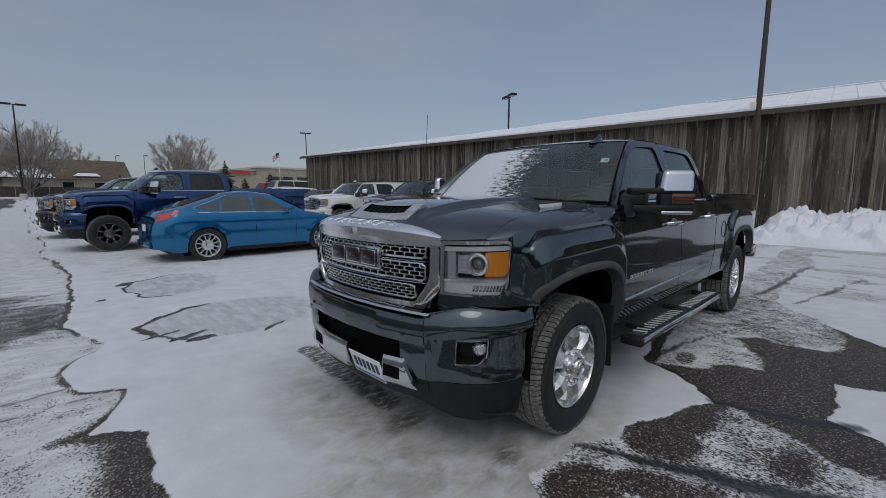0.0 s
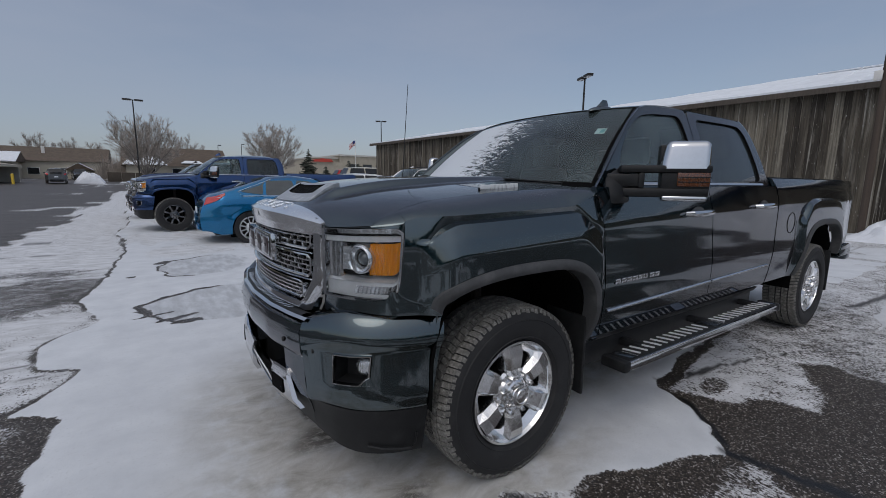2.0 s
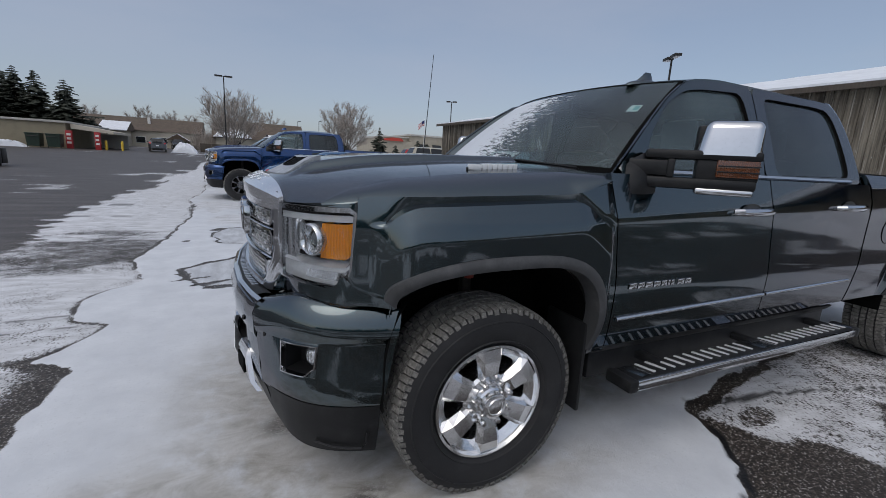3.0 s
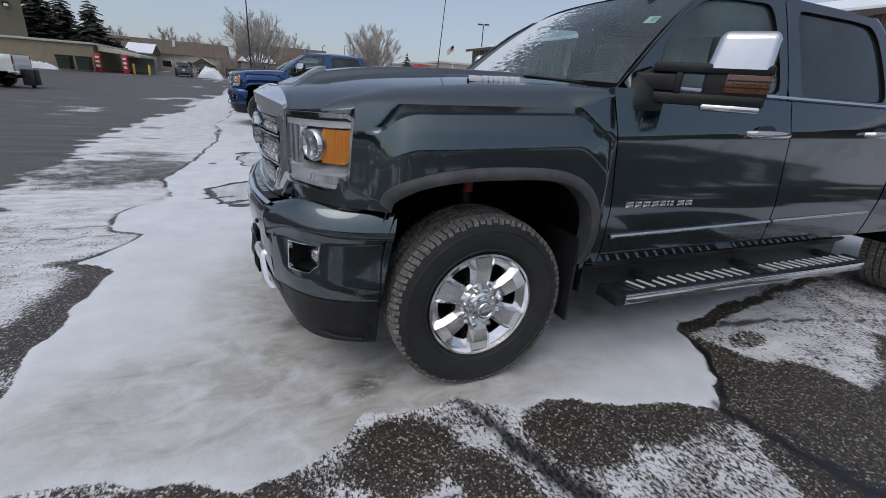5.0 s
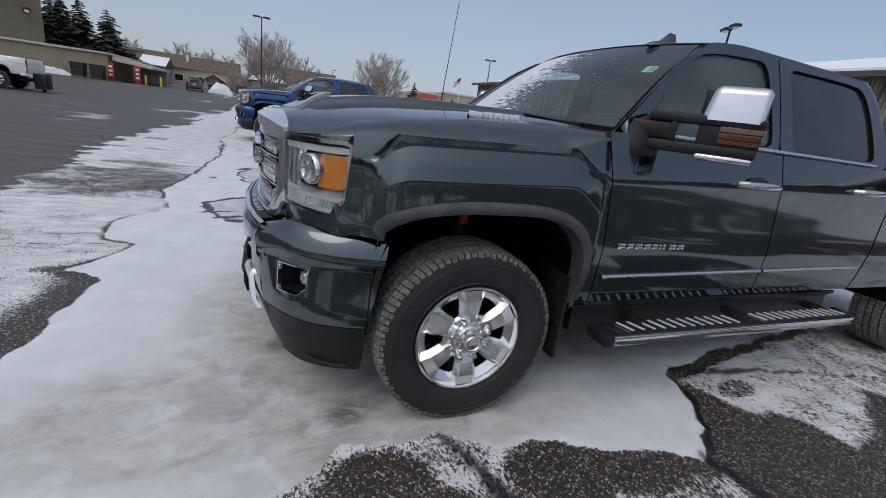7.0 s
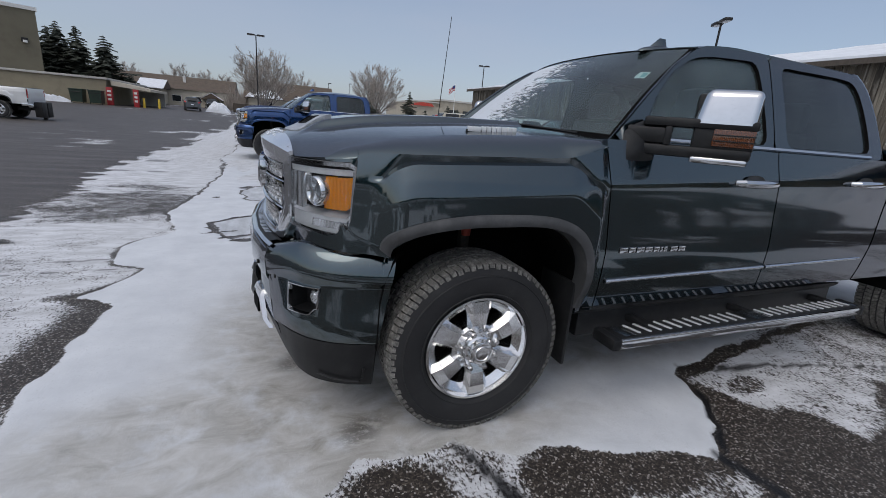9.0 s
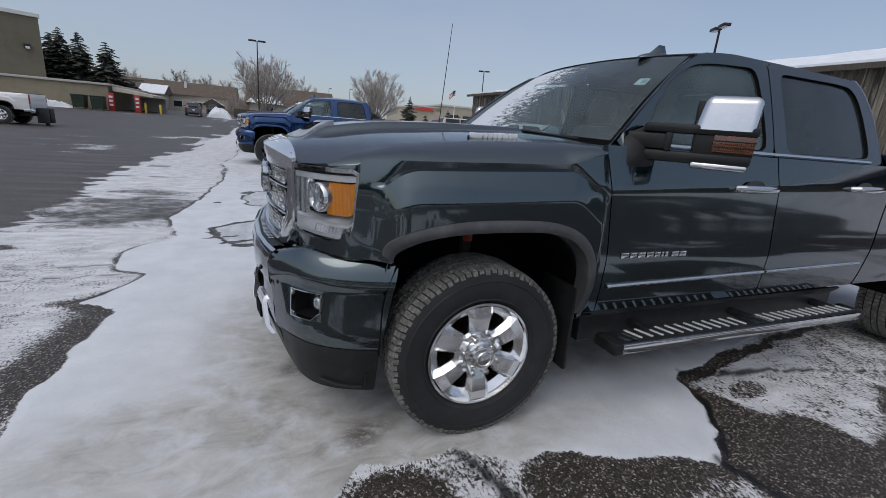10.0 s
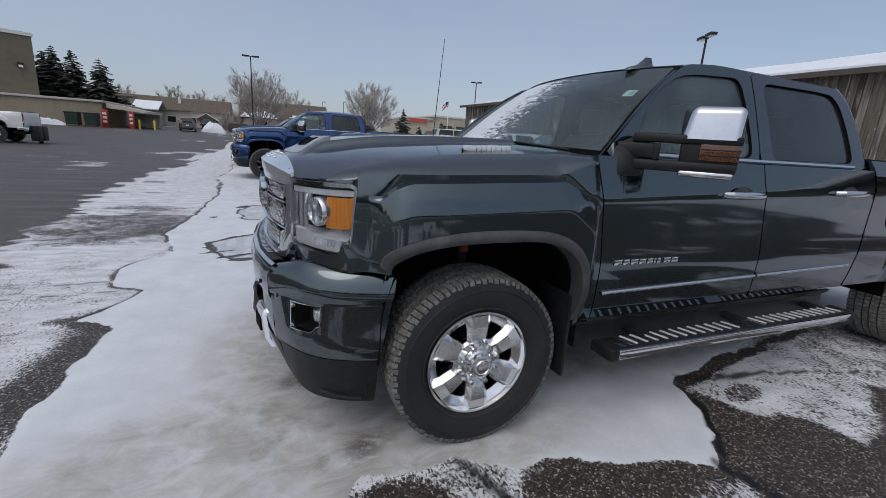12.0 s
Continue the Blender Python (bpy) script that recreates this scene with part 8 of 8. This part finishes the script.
# trees
def bare_tree(m, height, wide, seed, label, stems=17, category="tree", group="bare trees"):
    """Several stems fanning out of a short bole into a domed crown; wide: half the crown's width to its height."""
    rng = random.Random(seed)
    t = thing("bare_tree", label, category, m, group)
    wood, twigs = Geo(), Geo()

    def shoot(g, p, d, length, r, n, up, sides):
        """One bending shoot; its points."""
        pts, rs = [p], [r]
        for i in range(n):
            d = (d + Vector((rng.uniform(-0.13, 0.13), rng.uniform(-0.13, 0.13), up + rng.uniform(-0.06, 0.06)))).normalized()
            pts.append(pts[-1] + d * length / n)
            rs.append(r * (1 - 0.72 * (i + 1) / n))
        g.tube([tuple(q) for q in pts], rs, sides, cap=False)
        return pts, rs

    def aside(d, tilt):
        a = rng.uniform(0, 2 * math.pi)
        ref = d.cross(Vector((0.31, 0.17, 0.9))).normalized()
        return (d * math.cos(tilt) + (ref * math.cos(a) + d.cross(ref) * math.sin(a)) * math.sin(tilt)).normalized()

    bole = height * 0.09
    shoot(wood, Vector((0, 0, -0.3)), Vector((0, 0, 1)), bole + 0.35, height * 0.036, 3, 0.0, 8)
    for i in range(stems):
        f = (i + 0.5) / stems
        az = i * 2.39996 + rng.uniform(-0.3, 0.3)
        out = wide * height * math.sqrt(f) * rng.uniform(0.85, 1.0)
        tip = Vector((out * math.cos(az), out * math.sin(az), height * (0.36 + 0.64 * math.sqrt(max(0.0, 1 - 0.98 * f))) * rng.uniform(0.90, 1.0)))
        low = Vector((0, 0, bole * rng.uniform(0.75, 1.0)))
        bend = low.lerp(tip, 0.5) + Vector((0.10 * out * math.cos(az), 0.10 * out * math.sin(az), 0.02 * height * rng.uniform(-1, 1)))
        pts = [low * (1 - k) ** 2 + bend * 2 * k * (1 - k) + tip * k * k for k in (j / 8 for j in range(9))]
        pts = [p + Vector((rng.uniform(-1, 1), rng.uniform(-1, 1), 0)) * 0.008 * height * (0 < j < 8) for j, p in enumerate(pts)]
        rs = [height * (0.0115 - 0.0100 * j / 8) for j in range(9)]
        wood.tube([tuple(p) for p in pts], rs, 6, cap=False)
        for j in range(17):
            k = 0.28 + 0.72 * (j + rng.random()) / 17.5
            q = min(7, int(k * 8))
            base = pts[q].lerp(pts[q + 1], k * 8 - q)
            d = (pts[q + 1] - pts[q]).normalized()
            limb, lr = shoot(wood, base, aside(d, rng.uniform(0.40, 0.95)), height * (0.25 - 0.12 * k) * rng.uniform(0.7, 1.1), max(0.022, rs[q] * 0.45), 4, 0.10, 4)
            for n in range(9):
                f2 = rng.uniform(0.2, 1.0) * 3.99
                c = int(f2)
                b2 = limb[c].lerp(limb[c + 1], f2 - c)
                d2 = (limb[c + 1] - limb[c]).normalized()
                twig, tr = shoot(twigs, b2, aside(d2, rng.uniform(0.3, 0.7)), height * 0.085 * rng.uniform(0.6, 1.2), 0.016, 2, 0.12, 3)
                for w in range(4):
                    d3 = (twig[2] - twig[0]).normalized()
                    shoot(twigs, twig[0].lerp(twig[2], rng.uniform(0.3, 1.0)), aside(d3, rng.uniform(0.25, 0.6)), height * 0.055 * rng.uniform(0.6, 1.2), 0.013, 1, 0.1, 3)
    part("trunk", wood, BARK, t)
    part("crown", twigs, TWIG, t, "crown of fine bare twigs", flat=True)
    return t


bare_tree(pose(-1.2, 70, 0), 8.7, 0.60, 4, "broad bare deciduous tree behind the lot, many fine twigs")
bare_tree(pose(18.0, 80.4, 0), 9.8, 0.58, 11, "wide bare deciduous tree in the distance")
bare_tree(pose(5.0, 96, 0), 8.0, 0.6, 21, "small bare tree behind the brown-roofed house", 8)
bare_tree(pose(-29, 118, 0), 7.4, 0.42, 31, "bare tree rising behind the long roof", 8)
bare_tree(pose(-20, 120, 0), 8.2, 0.42, 32, "bare tree rising behind the long roof", 8)
bare_tree(pose(-14, 116, 0), 7.2, 0.42, 33, "bare tree rising behind the long roof", 8)
bare_tree(pose(-10, 121, 0), 7.3, 0.42, 34, "bare tree rising behind the long roof", 8)


def spruce(m, height, width, seed, label):
    rng = random.Random(seed)
    t = thing("spruce_tree", label, "tree", m, "spruces")
    part("trunk", Geo().tube([(0, 0, -0.3), (0, 0, height)], [0.18, 0.02], 7), BARK, t)
    g = Geo()
    z = 0.7
    while z < height - 0.15:
        k = 1 - z / height
        reach = width * (k ** 0.85) * rng.uniform(0.82, 1.12) + 0.12
        for i in range(int(12 + 10 * k)):
            a = rng.uniform(0, 2 * math.pi)
            r = reach * rng.uniform(0.40, 1.25) * (1 + 0.22 * math.sin(a * 2 + z * 1.3 + seed))
            tip = Vector((math.cos(a) * r, math.sin(a) * r, z - rng.uniform(-0.05, 0.42) * r + 0.15 * k))
            root = Vector((0, 0, z + 0.10))
            side = Vector((-math.sin(a), math.cos(a), 0))
            for s in range(6):
                f0 = 0.12 + s * 0.15
                c = root.lerp(tip, f0)
                w = 0.34 * r * (1 - 0.75 * f0) * rng.uniform(0.7, 1.2) + 0.05
                e = root.lerp(tip, min(1.05, f0 + 0.26))
                for sg in (-1, 1):
                    droop = Vector((0, 0, -rng.uniform(0.05, 0.22) * (0.4 + r * 0.3)))
                    g.add([tuple(c), tuple(c.lerp(e, 0.7) + side * sg * w + droop), tuple(e + droop * 0.4)], [(0, 1, 2)])
                g.add([tuple(c), tuple(c.lerp(e, 0.5) + Vector((0, 0, -0.28 * w - 0.10))), tuple(e)], [(0, 1, 2)])
        z += rng.uniform(0.20, 0.34)
    part("crown", g, NEEDLE, t, "dark needle sprays in uneven tiers", flat=True)
    return t


spruce(pose(-29.4, 80, 0), 9.4, 4.2, 9, "tall dark green spruce behind the tan wall")
spruce(pose(-27.2, 77, 0), 9.9, 4.1, 1, "tall dark green spruce behind the tan wall")
spruce(pose(-24.8, 76, 0), 9.5, 3.9, 2, "tall dark green spruce behind the tan wall")
spruce(pose(-21.4, 75, 0), 8.7, 3.9, 3, "dark green spruce with an open top")
spruce(pose(24.0, 79, 0), 6.2, 1.9, 4, "small dark spruce by the lot's far edge")
spruce(pose(16.4, 79, 0), 3.6, 2.4, 6, "low dark juniper at the foot of the far trees")
spruce(pose(30.6, 76, 0), 4.2, 1.9, 14, "small rounded evergreen before the far shops")
spruce(pose(33.0, 77, 0), 3.9, 2.1, 15, "small rounded evergreen before the far shops")
spruce(pose(27.6, 80, 0), 3.2, 1.6, 16, "small rounded evergreen before the far shops")

# brown woods along the skyline, all round
rng = random.Random(77)
wg = Geo()
for i in range(900):
    a = rng.uniform(0, 2 * math.pi)
    d = rng.uniform(150, 240)
    if math.sin(a) > 0.2 and rng.random() < 0.35:
        continue
    hgt = rng.uniform(5.0, 9.5) * (1.0 if math.sin(a) < 0.2 else 0.72)
    bx, by = d * math.cos(a), d * math.sin(a)
    for s in range(16):
        b0 = rng.uniform(0.05, 0.5) * hgt
        ln = rng.uniform(0.3, 0.55) * hgt
        az, el = rng.uniform(0, 2 * math.pi), rng.uniform(0.5, 1.3)
        p = Vector((bx + rng.uniform(-0.6, 0.6), by + rng.uniform(-0.6, 0.6), b0))
        q2 = p + Vector((math.cos(az) * math.cos(el), math.sin(az) * math.cos(el), math.sin(el))) * ln
        side = Vector((-math.sin(a), math.cos(a), 0)) * rng.uniform(0.25, 0.8)
        wg.add([tuple(p - side), tuple(p + side), tuple(q2)], [(0, 1, 2)])
# the dark belt of evergreens on the driver's side, which the paint mirrors
eg = Geo()
for i in range(520):
    bx, by = rng.uniform(-110, 150), -58 - rng.random() * 14
    hgt = rng.uniform(5.5, 9.0)
    for s in range(9):
        z0 = hgt * s / 9.5
        r = (1 - s / 9.5) * rng.uniform(1.5, 2.4)
        for k in range(3):
            a = rng.uniform(0, math.pi)
            dx, dy = r * math.cos(a), r * math.sin(a)
            eg.add([(bx - dx, by - dy, z0), (bx + dx, by + dy, z0 + rng.uniform(-0.3, 0.3)), (bx, by, z0 + hgt * 0.26)], [(0, 1, 2)])
tagged(part("evergreen_belt", eg, NEEDLE, flat=True), "dark evergreen belt across the road", "woods", kind="stuff")
tagged(part("far_woods", wg, WOODS, flat=True), "brown leafless woods along the skyline", "woods", kind="stuff")
sh = Geo()
for i in range(420):
    bx, by = rng.uniform(-7, 4.5), rng.uniform(80, 96)
    p = Vector((bx, by, 0))
    hgt = rng.uniform(2.0, 4.6)
    for s in range(6):
        q2 = p + Vector((rng.uniform(-1, 1), rng.uniform(-1, 1), hgt * rng.uniform(0.6, 1.0)))
        sh.add([tuple(p + Vector((-0.05, 0, 0))), tuple(p + Vector((0.05, 0, 0))), tuple(q2)], [(0, 1, 2)])
tagged(part("brush", sh, TWIG, flat=True), "brown leafless brush between the houses", "shrubs", kind="stuff")

# ---------------------------------------------------------------- vehicles
TRUCK_PAINT = car_paint("dark_slate_paint", (0.019, 0.042, 0.051), (0.3, 0.5, 0.55), 0.012, 1.0, 0.20, 1.9)
BLUE_PAINT = car_paint("deep_blue_paint", (0.011, 0.046, 0.145), (0.2, 0.4, 0.9), 0.05, 0.9, 0.16)
BLACK_PAINT = car_paint("black_paint", (0.008, 0.008, 0.009), (0.3, 0.3, 0.3), 0.3)
MAROON_PAINT = car_paint("maroon_paint", (0.045, 0.008, 0.012), (0.5, 0.2, 0.2), 0.15)
WHITE_CAR = car_paint("white_paint", (0.74, 0.74, 0.73), (0.1, 0.1, 0.1), 0.25, 0.0)
AZURE_PAINT = car_paint("azure_blue_paint", (0.003, 0.150, 0.335), (0.2, 0.5, 0.9), 0.04, 0.7, 0.20)
GREY_CAR = car_paint("grey_paint", (0.075, 0.078, 0.082), (0.4, 0.4, 0.4), 0.3)
RED_CAR = car_paint("red_paint", (0.40, 0.02, 0.02), (0.5, 0.1, 0.1), 0.2, 0.1)
TAN_CAR = car_paint("cream_paint", (0.55, 0.50, 0.40), (0.1, 0.1, 0.1), 0.3, 0.0)

pickup("pickup_truck", pose(0, 0, 0), TRUCK_PAINT, "dark slate crew-cab pickup with chrome grille, parked on icy asphalt")
pickup("pickup_truck", pose(-0.78, 11.65, 0.10), BLUE_PAINT, "deep blue crew-cab pickup with black off-road wheels, parked on snow", rims="black", tyre_r=0.435, detail=False, snow=False, arch_mat=BLUE_PAINT, lift=0.10)
pickup("pickup_truck", pose(-1.0, 15.9, 0), BLACK_PAINT, "black pickup with chrome grille parked beyond the blue one", detail=False, snow=False)
pickup("pickup_truck", pose(7.2, 10.05, 0), MAROON_PAINT, "maroon crew-cab pickup with chrome mirrors in the second row", detail=False, snow=False)
pickup("suv", pose(6.66, 13.5, 0), WHITE_CAR, "white full-size family wagon with dark glass in the second row", suv=True, detail=False, snow=False)
pickup("pickup_truck", pose(-16.2, 25.3, 0), WHITE_CAR, "white pickup with red tail lamps and a hitch carrier", detail=False, snow=False)
rack = thing("hitch_carrier", "folded black steel cargo carrier on the white truck's hitch", "hitch carrier", pose(-11.25, 25.3, 0))
part("receiver", Geo().box(-0.25, 0.15, -0.05, 0.05, 0.42, 0.52, 0.01), POLE_STEEL, rack)
for yy in (-0.55, 0.05):
    part("side_frame", Geo().box(0.10, 0.42, yy, yy + 0.50, 0.12, 0.82, 0.03), POLE_STEEL, rack)
part("foot", Geo().box(0.2, 0.35, -0.05, 0.05, -0.01, 0.45, 0.01), POLE_STEEL, rack)

motor_car("sedan", pose(3.14, 8.52, 0, 0, 0, 180), AZURE_PAINT, "bright azure blue four-door sedan with silver multi-spoke wheels, parked on snow", "car", deck=3.12, top1=2.18, tail=1.10, side_glass=surface("tinted_side_glass", (0.035, 0.045, 0.048), 0.05, 0, 0.4, 3, 40, coat=1.0))
motor_car("crossover", pose(8.6, 20.2, 0), GREY_CAR, "dark grey crossover parked in the second row", "car", length=4.7, base=2.75, width=1.88, height=1.66, belt=1.08, nose=0.86, tail=1.18, top0=1.1, top1=2.9, hatch=True, tyre_r=0.35)
motor_car("crossover", pose(8.4, 24.6, 0), WHITE_CAR, "white crossover with dark glass in the second row", "car", length=4.8, base=2.8, width=1.9, height=1.78, belt=1.12, nose=0.95, tail=1.2, top0=1.1, top1=3.0, hatch=True, tyre_r=0.36)
motor_car("minivan", pose(9.6, 28.8, 0), WHITE_CAR, "white minivan with black roof in the second row", "car", length=5.0, base=3.0, width=1.95, height=1.82, belt=1.1, nose=0.95, tail=1.2, top0=1.1, top1=3.2, hatch=True, tyre_r=0.35)
motor_car("van", pose(12.5, 34.5, 0), TAN_CAR, "cream delivery van parked by the barn's corner", "van", length=5.6, base=3.4, width=2.0, height=2.35, belt=1.3, nose=1.1, tail=1.4, top0=0.95, top1=3.9, hatch=True, tyre_r=0.36)
motor_car("sedan", pose(16.0, 46.0, 0), RED_CAR, "red sport utility car far across the lot", "car", length=4.8, base=2.8, width=1.9, height=2.2, belt=1.3, nose=1.1, tail=1.3, top0=1.0, top1=3.0, hatch=True, tyre_r=0.36)
motor_car("crossover", pose(-9.6, 63, 0, 0, 0, -83), GREY_CAR, "grey hatchback parked before the long house", "car", length=4.6, base=2.7, width=1.85, height=1.6, belt=1.05, nose=0.85, tail=1.15, top0=1.1, top1=2.8, hatch=True, tyre_r=0.34)
motor_car("crossover", pose(-9.2, 82, 0, 0, 0, 100), BLACK_PAINT, "black hatchback parked before the long house", "car", length=4.6, base=2.7, width=1.85, height=1.65, belt=1.05, nose=0.85, tail=1.15, top0=1.1, top1=2.8, hatch=True, tyre_r=0.34)

# the far things stand on the rising ground; those built at the origin by the depth at which they stand
BUILT_AT = {"flat_roofed_shop": 57, "drive_through_canopy": 58, "bollard": 57, "long_house": 88, "entrance_porch": 85, "house": 76, "garden_fence": 72, "far_shop": 120, "brush": 88}
RISEN = ("street_lamp", "rubbish_bin", "sign_pillar", "flagpole", "bare_tree", "spruce_tree", "crossover", "pickup_truck", "hitch_carrier", "sedan", "van", "minivan")
for ob in [o for o in bpy.data.objects if o.parent is None]:
    kind_ = ob.name.split(".")[0]
    if kind_ in BUILT_AT or kind_ in RISEN:
        ob.location.z += float(rise(BUILT_AT.get(kind_, ob.location.y)))
